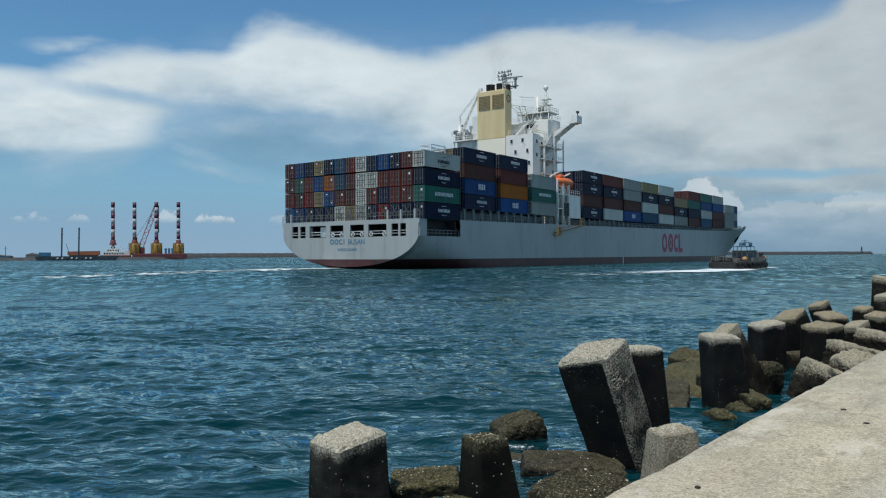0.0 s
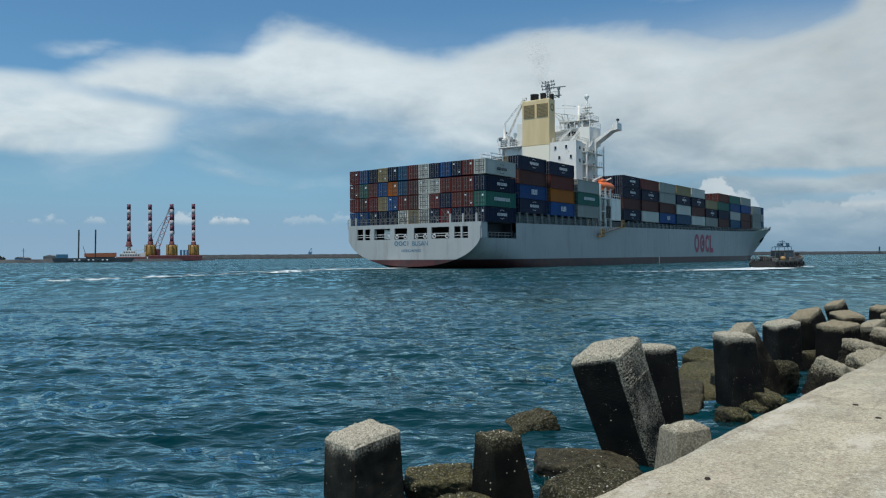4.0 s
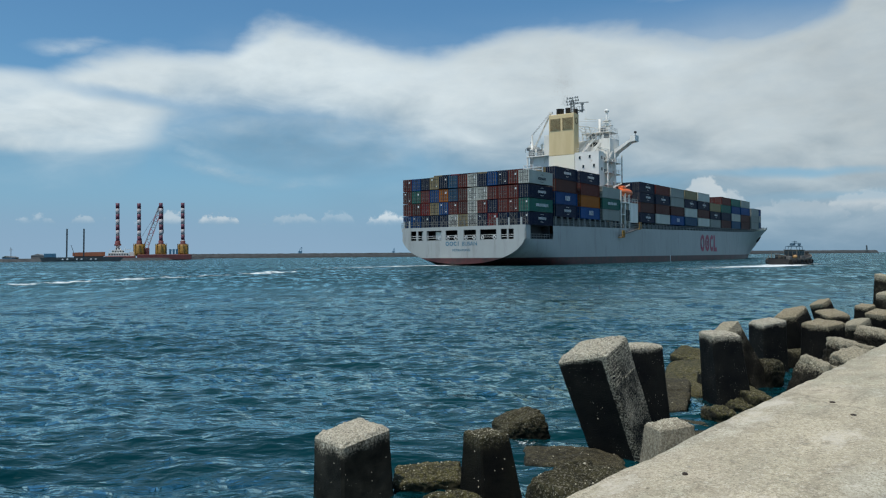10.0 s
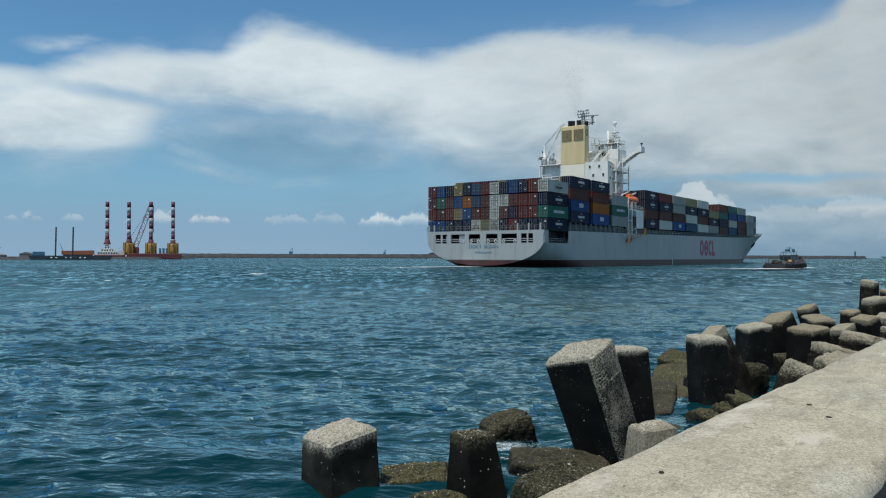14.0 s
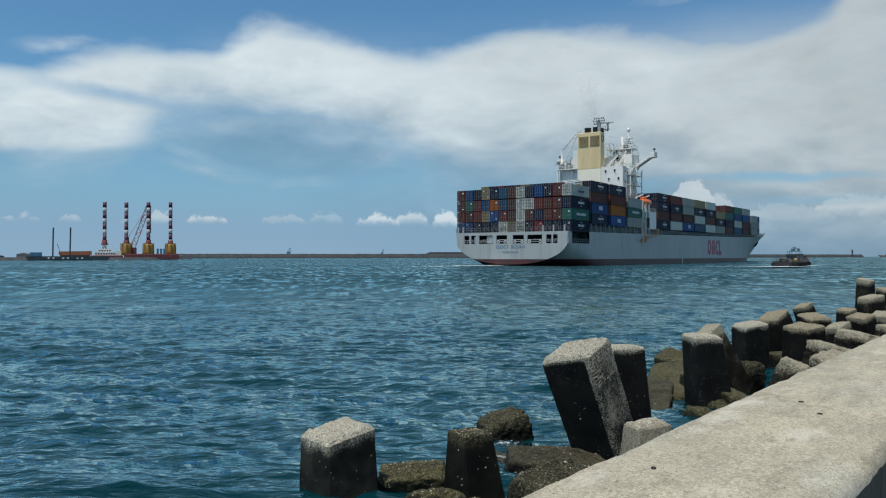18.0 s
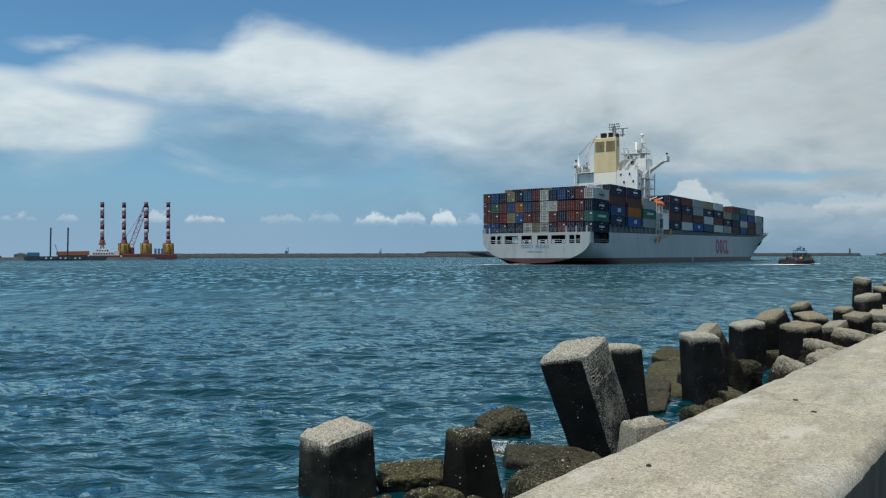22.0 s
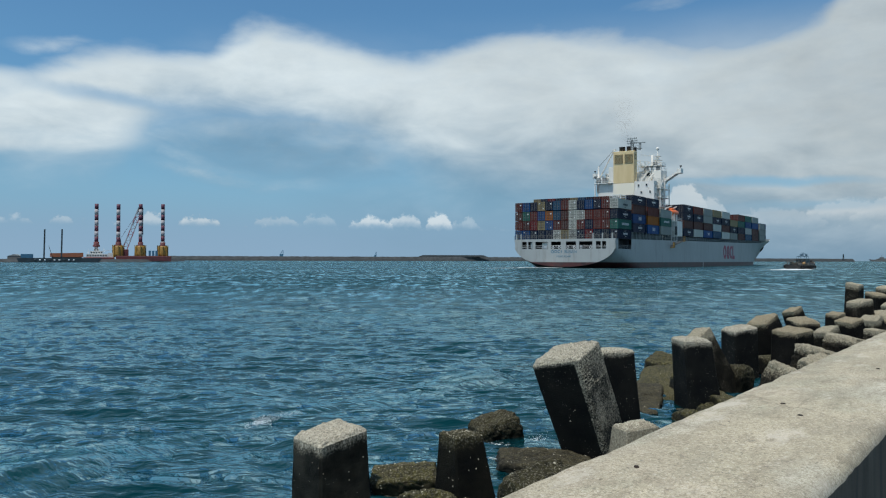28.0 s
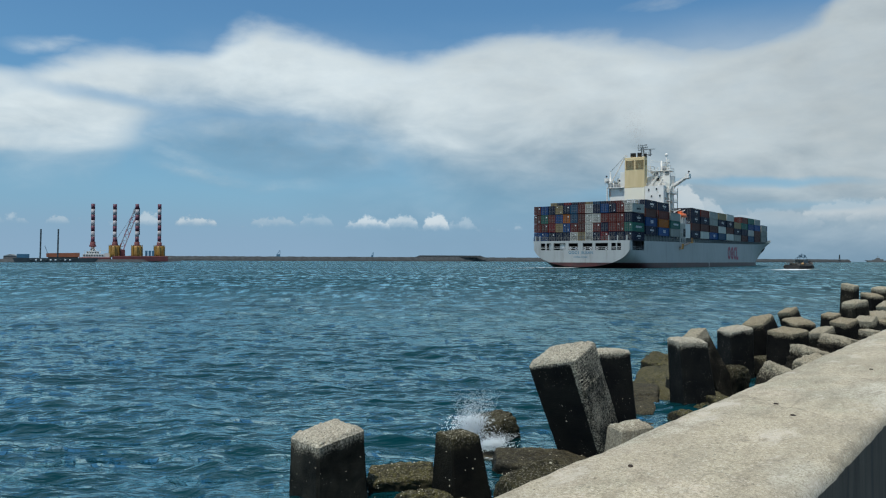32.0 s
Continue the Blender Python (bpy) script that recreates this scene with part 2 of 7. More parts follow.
def rod(bm, a, b, r0, r1=None, n=8, mi=0, caps=True):
    """A round bar from a to b."""
    a, b = Vector(a), Vector(b)
    r1 = r0 if r1 is None else r1
    q = (b - a).to_track_quat("Z", "Y")
    rings = []
    for c, r in ((a, r0), (b, r1)):
        rings.append([bm.verts.new(c + q @ Vector((r * math.cos(2 * math.pi * k / n), r * math.sin(2 * math.pi * k / n), 0))) for k in range(n)])
    for k in range(n):
        f = bm.faces.new((rings[0][k], rings[0][(k + 1) % n], rings[1][(k + 1) % n], rings[1][k]))
        f.material_index, f.smooth = mi, True
    if caps:
        bm.faces.new(rings[0][::-1]).material_index = mi
        bm.faces.new(rings[1]).material_index = mi


def beam(bm, a, b, w, h=None, mi=0):
    """A square bar from a to b."""
    a, b = Vector(a), Vector(b)
    h = w if h is None else h
    q = (b - a).to_track_quat("Z", "Y")
    rings = [[bm.verts.new(c + q @ Vector((sx * w / 2, sy * h / 2, 0))) for sx, sy in ((-1, -1), (1, -1), (1, 1), (-1, 1))] for c in (a, b)]
    for k in range(4):
        bm.faces.new((rings[0][k], rings[0][(k + 1) % 4], rings[1][(k + 1) % 4], rings[1][k])).material_index = mi
    bm.faces.new(rings[0][::-1]).material_index = mi
    bm.faces.new(rings[1]).material_index = mi


def turned(bm, rings, n=16, mi=0, centre=(0, 0)):
    """A body of revolution about z: rings of (radius, z)."""
    loops = []
    for r, z in rings:
        loops.append([bm.verts.new((centre[0] + r * math.cos(2 * math.pi * k / n), centre[1] + r * math.sin(2 * math.pi * k / n), z)) for k in range(n)])
    for a, b in zip(loops, loops[1:]):
        for k in range(n):
            f = bm.faces.new((a[k], a[(k + 1) % n], b[(k + 1) % n], b[k]))
            f.material_index, f.smooth = mi, True
    bm.faces.new(loops[0][::-1]).material_index = mi
    bm.faces.new(loops[-1]).material_index = mi


def prism(bm, pts, y0, y1, mi=0):
    """An outline in x, z drawn out along y."""
    a = [bm.verts.new((x, y0, z)) for x, z in pts]
    b = [bm.verts.new((x, y1, z)) for x, z in pts]
    n = len(pts)
    for k in range(n):
        bm.faces.new((a[k], a[(k + 1) % n], b[(k + 1) % n], b[k])).material_index = mi
    bm.faces.new(a[::-1]).material_index = mi
    bm.faces.new(b).material_index = mi


# ---- materials ----


def surface(name, c1, c2=None, scale=2.0, rough=0.6, bump=0.15, bscale=None, metal=0.0, bdist=0.02, random_tint=0.0, spots=None, coords="Object", stretch=(1, 1, 1), rough2=None):
    """A painted, cast or natural surface: two colours blended by a coarse and a fine noise, with relief."""
    m = bpy.data.materials.new(name)
    m.use_nodes = True
    nt = m.node_tree
    N, L = nt.nodes.new, nt.links.new
    p = nt.nodes["Principled BSDF"]
    c2 = c2 or tuple(v * 0.75 for v in c1)
    tc = N("ShaderNodeTexCoord")
    mp = N("ShaderNodeMapping")
    mp.inputs["Scale"].default_value = stretch
    L(tc.outputs[coords], mp.inputs[0])
    n1 = N("ShaderNodeTexNoise")
    n1.inputs["Scale"].default_value, n1.inputs["Detail"].default_value, n1.inputs["Roughness"].default_value = scale, 8, 0.62
    L(mp.outputs[0], n1.inputs["Vector"])
    r = N("ShaderNodeValToRGB")
    r.color_ramp.elements[0].position, r.color_ramp.elements[1].position = 0.34, 0.66
    r.color_ramp.elements[0].color, r.color_ramp.elements[1].color = (*c2, 1), (*c1, 1)
    L(n1.outputs[0], r.inputs[0])
    col = r.outputs[0]
    n2 = N("ShaderNodeTexNoise")
    n2.inputs["Scale"].default_value, n2.inputs["Detail"].default_value = bscale or scale * 9, 6
    L(mp.outputs[0], n2.inputs["Vector"])
    if spots:
        sc, level, colour = spots
        v = N("ShaderNodeTexNoise")
        v.inputs["Scale"].default_value, v.inputs["Detail"].default_value, v.inputs["Roughness"].default_value = sc, 3, 0.6
        L(mp.outputs[0], v.inputs["Vector"])
        k = N("ShaderNodeMapRange")
        k.inputs[1].default_value, k.inputs[2].default_value = level, level + 0.05
        L(v.outputs[0], k.inputs[0])
        x = N("ShaderNodeMix")
        x.data_type = "RGBA"
        L(k.outputs[0], x.inputs[0])
        L(col, x.inputs[6])
        x.inputs[7].default_value = (*colour, 1)
        col = x.outputs[2]
    if random_tint:
        oi = N("ShaderNodeObjectInfo")
        h = N("ShaderNodeHueSaturation")
        k = N("ShaderNodeMapRange")
        k.inputs[3].default_value, k.inputs[4].default_value = 1 - random_tint, 1 + random_tint
        L(oi.outputs["Random"], k.inputs[0])
        L(k.outputs[0], h.inputs["Value"])
        L(col, h.inputs["Color"])
        col = h.outputs[0]
    L(col, p.inputs["Base Color"])
    k = N("ShaderNodeMapRange")
    k.inputs[3].default_value, k.inputs[4].default_value = rough - 0.08, min(1, rough + 0.08)
    L(n2.outputs[0], k.inputs[0])
    L(k.outputs[0], p.inputs["Roughness"])
    p.inputs["Metallic"].default_value = metal
    if bump:
        b = N("ShaderNodeBump")
        b.inputs["Strength"].default_value, b.inputs["Distance"].default_value = bump, bdist
        L(n2.outputs[0], b.inputs["Height"])
        L(b.outputs[0], p.inputs["Normal"])
    return m


def tide_concrete(name, top, top2, side, side2, line=0.62, fade=0.18, shells=0.5, grain=55.0, shell_size=46.0, grains=1.0, wet_rough=0.75, gloss=0.07, relief=0.022):
    """Sea-worn concrete: pale where it stays dry, below black with algae and painted-in shade, dotted with pale shells.
    """
    m = bpy.data.materials.new(name)
    m.use_nodes = True
    nt = m.node_tree
    N, L = nt.nodes.new, nt.links.new
    p = nt.nodes["Principled BSDF"]
    tc = N("ShaderNodeTexCoord")

    def noise_(scale, detail=7, rough=0.6):
        n = N("ShaderNodeTexNoise")
        n.inputs["Scale"].default_value, n.inputs["Detail"].default_value, n.inputs["Roughness"].default_value = scale, detail, rough
        L(tc.outputs["Object"], n.inputs["Vector"])
        return n.outputs[0]

    def ramp(x, a, b, c, d):
        r = N("ShaderNodeValToRGB")
        r.color_ramp.elements[0].position, r.color_ramp.elements[1].position = a, b
        r.color_ramp.elements[0].color, r.color_ramp.elements[1].color = (*c, 1), (*d, 1)
        L(x, r.inputs[0])
        return r.outputs[0]

    def mixc(f, a, b):
        x = N("ShaderNodeMix")
        x.data_type = "RGBA"
        L(f, x.inputs[0])
        L(a, x.inputs[6])
        L(b, x.inputs[7])
        return x.outputs[2]

    coarse, grit, fine = noise_(3.0), noise_(grain, 5, 0.7), noise_(120.0, 3)
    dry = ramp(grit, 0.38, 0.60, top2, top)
    # algae black, deepened so the colour also holds the sides' shade
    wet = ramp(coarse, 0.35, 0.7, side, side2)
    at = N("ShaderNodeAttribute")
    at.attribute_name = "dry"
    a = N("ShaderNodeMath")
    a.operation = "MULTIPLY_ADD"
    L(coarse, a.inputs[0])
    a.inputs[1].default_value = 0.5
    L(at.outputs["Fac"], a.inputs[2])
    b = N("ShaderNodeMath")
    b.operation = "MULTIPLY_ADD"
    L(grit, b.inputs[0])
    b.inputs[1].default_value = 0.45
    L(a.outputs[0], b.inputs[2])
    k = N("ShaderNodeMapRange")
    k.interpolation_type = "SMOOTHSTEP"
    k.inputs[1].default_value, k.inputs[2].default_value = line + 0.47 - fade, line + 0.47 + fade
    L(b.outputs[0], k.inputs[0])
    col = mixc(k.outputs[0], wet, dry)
    shell = N("ShaderNodeTexVoronoi")
    shell.inputs["Scale"].default_value = shell_size
    L(tc.outputs["Object"], shell.inputs["Vector"])
    s = N("ShaderNodeMapRange")
    s.inputs[1].default_value, s.inputs[2].default_value, s.inputs[3].default_value, s.inputs[4].default_value = 0.08, 0.2, 1.0, 0.0
    ragged = N("ShaderNodeMath")
    ragged.operation = "MULTIPLY_ADD"
    L(grit, ragged.inputs[0])
    ragged.inputs[1].default_value = 0.5
    L(shell.outputs["Distance"], ragged.inputs[2])
    less = N("ShaderNodeMath")
    less.operation = "SUBTRACT"
    L(ragged.outputs[0], less.inputs[0])
    less.inputs[1].default_value = 0.2
    L(less.outputs[0], s.inputs[0])
    pick = N("ShaderNodeMapRange")
    pick.inputs[1].default_value, pick.inputs[2].default_value = 0.66 - 0.12 * shells, 0.7 - 0.1 * shells
    L(noise_(5.5, 3), pick.inputs[0])
    mm = N("ShaderNodeMath")
    mm.operation = "MULTIPLY"
    L(s.outputs[0], mm.inputs[0])
    L(pick.outputs[0], mm.inputs[1])
    pale = N("ShaderNodeRGB")
    pale.outputs[0].default_value = (0.50, 0.47, 0.38, 1)
    col = mixc(mm.outputs[0], col, pale.outputs[0])
    # a crust of small pale and dark grains
    for scale, lo, colour, amt in ((62.0, 0.565, (0.60, 0.55, 0.45, 1), 0.8), (70.0, 0.60, (0.03, 0.028, 0.022, 1), 0.8)):
        gk = N("ShaderNodeMapRange")
        gk.inputs[1].default_value, gk.inputs[2].default_value, gk.inputs[4].default_value = lo, lo + 0.03, amt * grains
        L(noise_(scale, 2, 0.5), gk.inputs[0])
        gm = N("ShaderNodeMath")
        gm.operation = "MULTIPLY"
        L(gk.outputs[0], gm.inputs[0])
        L(k.outputs[0], gm.inputs[1])
        gc = N("ShaderNodeRGB")
        gc.outputs[0].default_value = colour
        col = mixc(gm.outputs[0], col, gc.outputs[0])
    L(col, p.inputs["Base Color"])
    rr = N("ShaderNodeMapRange")
    rr.inputs[3].default_value, rr.inputs[4].default_value = wet_rough, 0.95
    L(k.outputs[0], rr.inputs[0])
    L(rr.outputs[0], p.inputs["Roughness"])
    p.inputs["Specular IOR Level"].default_value = gloss
    hb = N("ShaderNodeMath")
    hb.operation = "MULTIPLY_ADD"
    L(fine, hb.inputs[0])
    hb.inputs[1].default_value = 0.5
    L(grit, hb.inputs[2])
    bu = N("ShaderNodeBump")
    bu.inputs["Strength"].default_value, bu.inputs["Distance"].default_value = 0.9, relief
    L(hb.outputs[0], bu.inputs["Height"])
    L(bu.outputs[0], p.inputs["Normal"])
    return m


def water_material():
    m = bpy.data.materials.new("sea_water")
    m.use_nodes = True
    nt = m.node_tree
    N, L = nt.nodes.new, nt.links.new
    p = nt.nodes["Principled BSDF"]
    tc = N("ShaderNodeTexCoord")

    def noise_(scale, sx, sy, detail, rough=0.55, dist=0.0):
        mp = N("ShaderNodeMapping")
        mp.inputs["Scale"].default_value = (sx, sy, 1)
        mp.inputs["Rotation"].default_value = (0, 0, radians(8))
        L(tc.outputs["Object"], mp.inputs[0])
        n = N("ShaderNodeTexNoise")
        n.inputs["Scale"].default_value, n.inputs["Detail"].default_value = scale, detail
        n.inputs["Roughness"].default_value, n.inputs["Distortion"].default_value = rough, dist
        L(mp.outputs[0], n.inputs["Vector"])
        return n.outputs[0]

    big = noise_(0.05, 0.7, 1.0, 4)
    r = N("ShaderNodeValToRGB")
    r.color_ramp.elements[0].position, r.color_ramp.elements[1].position = 0.35, 0.68
    r.color_ramp.elements[0].color, r.color_ramp.elements[1].color = (0.001, 0.022, 0.029, 1), (0.002, 0.034, 0.041, 1)
    L(big, r.inputs[0])
    last = None
    for scale, sx, sy, detail, strength, distance in ((0.055, 0.6, 1.0, 2, 1.0, 3.0), (0.22, 0.5, 1.0, 2, 1.0, 0.6), (0.85, 0.5, 1.0, 2, 1.0, 0.19), (2.6, 0.40, 1.0, 3, 1.0, 0.110), (7.0, 0.40, 1.0, 3, 1.0, 0.036)):
        b = N("ShaderNodeBump")
        b.inputs["Strength"].default_value, b.inputs["Distance"].default_value = strength, distance
        L(noise_(scale, sx, sy, detail, 0.5, 0.3), b.inputs["Height"])
        if last:
            L(last, b.inputs["Normal"])
        last = b.outputs[0]
    nt.nodes.remove(p)
    body = N("ShaderNodeBsdfDiffuse")
    L(r.outputs[0], body.inputs["Color"])
    L(last, body.inputs["Normal"])
    gloss = N("ShaderNodeBsdfGlossy")
    gloss.inputs["Roughness"].default_value = 0.06
    gloss.inputs["Color"].default_value = (0.66, 0.92, 0.97, 1)
    L(last, gloss.inputs["Normal"])
    fr = N("ShaderNodeFresnel")
    fr.inputs["IOR"].default_value = 1.333
    L(last, fr.inputs["Normal"])
    k = N("ShaderNodeMapRange")
    k.inputs[1].default_value, k.inputs[2].default_value, k.inputs[3].default_value, k.inputs[4].default_value = 0.022, 0.40, 0.0, 0.76
    L(fr.outputs[0], k.inputs[0])
    # cat's paws: wind ruffles the far water in streaks, which dulls or brightens its gloss
    sep = N("ShaderNodeSeparateXYZ")
    L(tc.outputs["Object"], sep.inputs[0])
    far = N("ShaderNodeMapRange")
    far.interpolation_type = "SMOOTHSTEP"
    far.inputs[1].default_value, far.inputs[2].default_value, far.inputs[4].default_value = 15.0, 90.0, 1.0
    L(sep.outputs[1], far.inputs[0])
    total = None
    for scale, sx, sy, lo, hi, least, most in ((1.5, 1.0, 0.30, 0.44, 0.58, 0.26, 1.38), (0.45, 1.0, 0.40, 0.41, 0.60, 0.40, 1.25), (0.035, 0.4, 1.0, 0.36, 0.66, 0.66, 1.14)):
        q = N("ShaderNodeMapRange")
        q.inputs[1].default_value, q.inputs[2].default_value, q.inputs[3].default_value, q.inputs[4].default_value = lo, hi, least, most
        L(noise_(scale, sx, sy, 3, 0.6), q.inputs[0])
        if total is None:
            total = q.outputs[0]
        else:
            w = N("ShaderNodeMath")
            w.operation = "MULTIPLY"
            L(total, w.inputs[0])
            L(q.outputs[0], w.inputs[1])
            total = w.outputs[0]
    rough = N("ShaderNodeMapRange")
    rough.inputs[1].default_value, rough.inputs[2].default_value, rough.inputs[3].default_value, rough.inputs[4].default_value = 14.0, 110.0, 0.09, 0.22
    L(sep.outputs[1], rough.inputs[0])
    L(rough.outputs[0], gloss.inputs["Roughness"])
    calm = N("ShaderNodeMix")
    L(far.outputs[0], calm.inputs[0])
    calm.inputs[2].default_value = 0.95
    L(total, calm.inputs[3])
    ruffle = N("ShaderNodeMath")
    ruffle.operation, ruffle.use_clamp = "MULTIPLY", True
    L(k.outputs[0], ruffle.inputs[0])
    L(calm.outputs[0], ruffle.inputs[1])
    mx = N("ShaderNodeMixShader")
    L(ruffle.outputs[0], mx.inputs[0])
    L(body.outputs[0], mx.inputs[1])
    L(gloss.outputs[0], mx.inputs[2])
    L(mx.outputs[0], nt.nodes["Material Output"].inputs["Surface"])
    return m


def wall_concrete():
    """Old cast concrete: sandy blotches, a fine grit of darker aggregate, smoother pale trowel patches."""
    m = surface("wall_concrete", (0.522, 0.456, 0.324), (0.39, 0.342, 0.24), 2.2, 0.93, 0.7, 110.0, bdist=0.006, spots=(16.0, 0.66, (0.24, 0.215, 0.17)))
    nt = m.node_tree
    N, L = nt.nodes.new, nt.links.new
    p = nt.nodes["Principled BSDF"]
    col = p.inputs["Base Color"].links[0].from_socket
    tc = N("ShaderNodeTexCoord")

    def layer(col, scale, lo, hi, colour, strength, detail=6, rough=0.65, stretch=(1, 1, 1)):
        n = N("ShaderNodeTexNoise")
        mp = N("ShaderNodeMapping")
        mp.inputs["Scale"].default_value = stretch
        L(tc.outputs["Object"], mp.inputs[0])
        n.inputs["Scale"].default_value, n.inputs["Detail"].default_value, n.inputs["Roughness"].default_value = scale, detail, rough
        L(mp.outputs[0], n.inputs["Vector"])
        k = N("ShaderNodeMapRange")
        k.inputs[1].default_value, k.inputs[2].default_value, k.inputs[4].default_value = lo, hi, strength
        L(n.outputs[0], k.inputs[0])
        x = N("ShaderNodeMix")
        x.data_type = "RGBA"
        L(k.outputs[0], x.inputs[0])
        L(col, x.inputs[6])
        x.inputs[7].default_value = (*colour, 1)
        return x.outputs[2]

    col = layer(col, 1.6, 0.50, 0.66, (0.52, 0.44, 0.34), 0.5, 8)
    col = layer(col, 2.4, 0.52, 0.66, (0.36, 0.37, 0.27), 0.5, 8, 0.7, (0.5, 1, 1))
    col = layer(col, 0.9, 0.50, 0.60, (0.56, 0.53, 0.42), 0.85, 8, 0.6, (0.6, 1.6, 1))
    col = layer(col, 2.6, 0.47, 0.60, (0.27, 0.245, 0.18), 0.5, 8, 0.72, (0.45, 1.3, 1))
    col = layer(col, 4.0, 0.52, 0.66, (0.25, 0.215, 0.15), 0.65, 8, 0.7)
    col = layer(col, 9.0, 0.56, 0.66, (0.20, 0.17, 0.12), 0.55, 8, 0.7, (0.3, 1.2, 1))
    col = layer(col, 60.0, 0.50, 0.62, (0.20, 0.17, 0.115), 0.58, 3)
    col = layer(col, 150.0, 0.50, 0.60, (0.16, 0.13, 0.085), 0.55, 2)
    col = layer(col, 36.0, 0.66, 0.70, (0.09, 0.075, 0.05), 0.8, 3)
    col = layer(col, 70.0, 0.58, 0.64, (0.62, 0.57, 0.46), 0.5, 2)
    col = layer(col, 1.9, 0.55, 0.63, (0.585, 0.53, 0.43), 0.55, 8, 0.7, (0.7, 1.3, 1))
    # hair cracks
    warp = N("ShaderNodeTexNoise")
    warp.inputs["Scale"].default_value, warp.inputs["Detail"].default_value = 3.0, 6
    L(tc.outputs["Object"], warp.inputs["Vector"])
    shift = N("ShaderNodeMix")
    shift.data_type = "VECTOR"
    shift.inputs[0].default_value = 0.35
    L(tc.outputs["Object"], shift.inputs[4])
    L(warp.outputs["Color"], shift.inputs[5])
    cell = N("ShaderNodeTexVoronoi")
    cell.feature = "DISTANCE_TO_EDGE"
    cell.inputs["Scale"].default_value = 0.45
    L(shift.outputs[1], cell.inputs["Vector"])
    hair = N("ShaderNodeMapRange")
    hair.inputs[1].default_value, hair.inputs[2].default_value, hair.inputs[3].default_value, hair.inputs[4].default_value = 0.0008, 0.003, 0.4, 0.0
    L(cell.outputs["Distance"], hair.inputs[0])
    x = N("ShaderNodeMix")
    x.data_type = "RGBA"
    L(hair.outputs[0], x.inputs[0])
    L(col, x.inputs[6])
    x.inputs[7].default_value = (0.12, 0.10, 0.07, 1)
    L(x.outputs[2], p.inputs["Base Color"])
    return m


CONCRETE = wall_concrete()
# drain-streaked concrete, its base darkened to carry the landward face's shade
STAINED_SHADED = surface("stained_shaded_concrete", (0.125, 0.115, 0.085), (0.045, 0.042, 0.032), 4.0, 0.95, 0.5, 60.0, stretch=(1, 1, 0.12), spots=(9.0, 0.6, (0.05, 0.05, 0.043)))
RUST = surface("rusty_iron", (0.05, 0.03, 0.018), (0.02, 0.014, 0.010), 30.0, 0.9, 0.3)
PAVING = surface("promenade_concrete", (0.11, 0.105, 0.095), (0.075, 0.072, 0.065), 1.2, 0.9, 0.4, 40.0)
# near-black side colours: algae, plus the shade on upright faces
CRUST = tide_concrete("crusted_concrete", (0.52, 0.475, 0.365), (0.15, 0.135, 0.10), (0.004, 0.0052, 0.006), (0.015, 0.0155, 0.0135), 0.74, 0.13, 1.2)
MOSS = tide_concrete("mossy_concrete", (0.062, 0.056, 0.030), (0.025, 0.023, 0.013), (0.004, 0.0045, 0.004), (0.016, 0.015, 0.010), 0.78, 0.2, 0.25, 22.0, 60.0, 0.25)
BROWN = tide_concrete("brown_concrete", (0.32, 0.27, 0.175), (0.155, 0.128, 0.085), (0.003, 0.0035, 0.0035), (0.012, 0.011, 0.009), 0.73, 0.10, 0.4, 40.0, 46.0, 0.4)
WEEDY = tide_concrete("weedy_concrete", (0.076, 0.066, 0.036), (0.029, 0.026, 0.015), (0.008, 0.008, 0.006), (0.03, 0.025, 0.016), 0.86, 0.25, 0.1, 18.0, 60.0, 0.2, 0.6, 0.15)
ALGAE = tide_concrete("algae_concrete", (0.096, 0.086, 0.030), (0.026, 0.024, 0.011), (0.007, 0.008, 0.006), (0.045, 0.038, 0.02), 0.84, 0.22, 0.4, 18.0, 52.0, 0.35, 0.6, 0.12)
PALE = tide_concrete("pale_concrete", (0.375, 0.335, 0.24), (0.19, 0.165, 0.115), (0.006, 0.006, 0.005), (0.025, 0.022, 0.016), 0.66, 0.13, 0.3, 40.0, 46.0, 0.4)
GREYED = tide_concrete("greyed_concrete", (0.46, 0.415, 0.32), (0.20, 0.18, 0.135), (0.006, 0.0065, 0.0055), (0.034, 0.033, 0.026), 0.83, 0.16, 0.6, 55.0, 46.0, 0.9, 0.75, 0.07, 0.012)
DRY = tide_concrete("dry_concrete", (0.34, 0.30, 0.22), (0.19, 0.165, 0.12), (0.05, 0.045, 0.032), (0.14, 0.12, 0.085), 0.45, 0.25, 0.2, 55.0, 46.0, 0.3)
WATER = water_material()

# ---- sea and sea wall ----


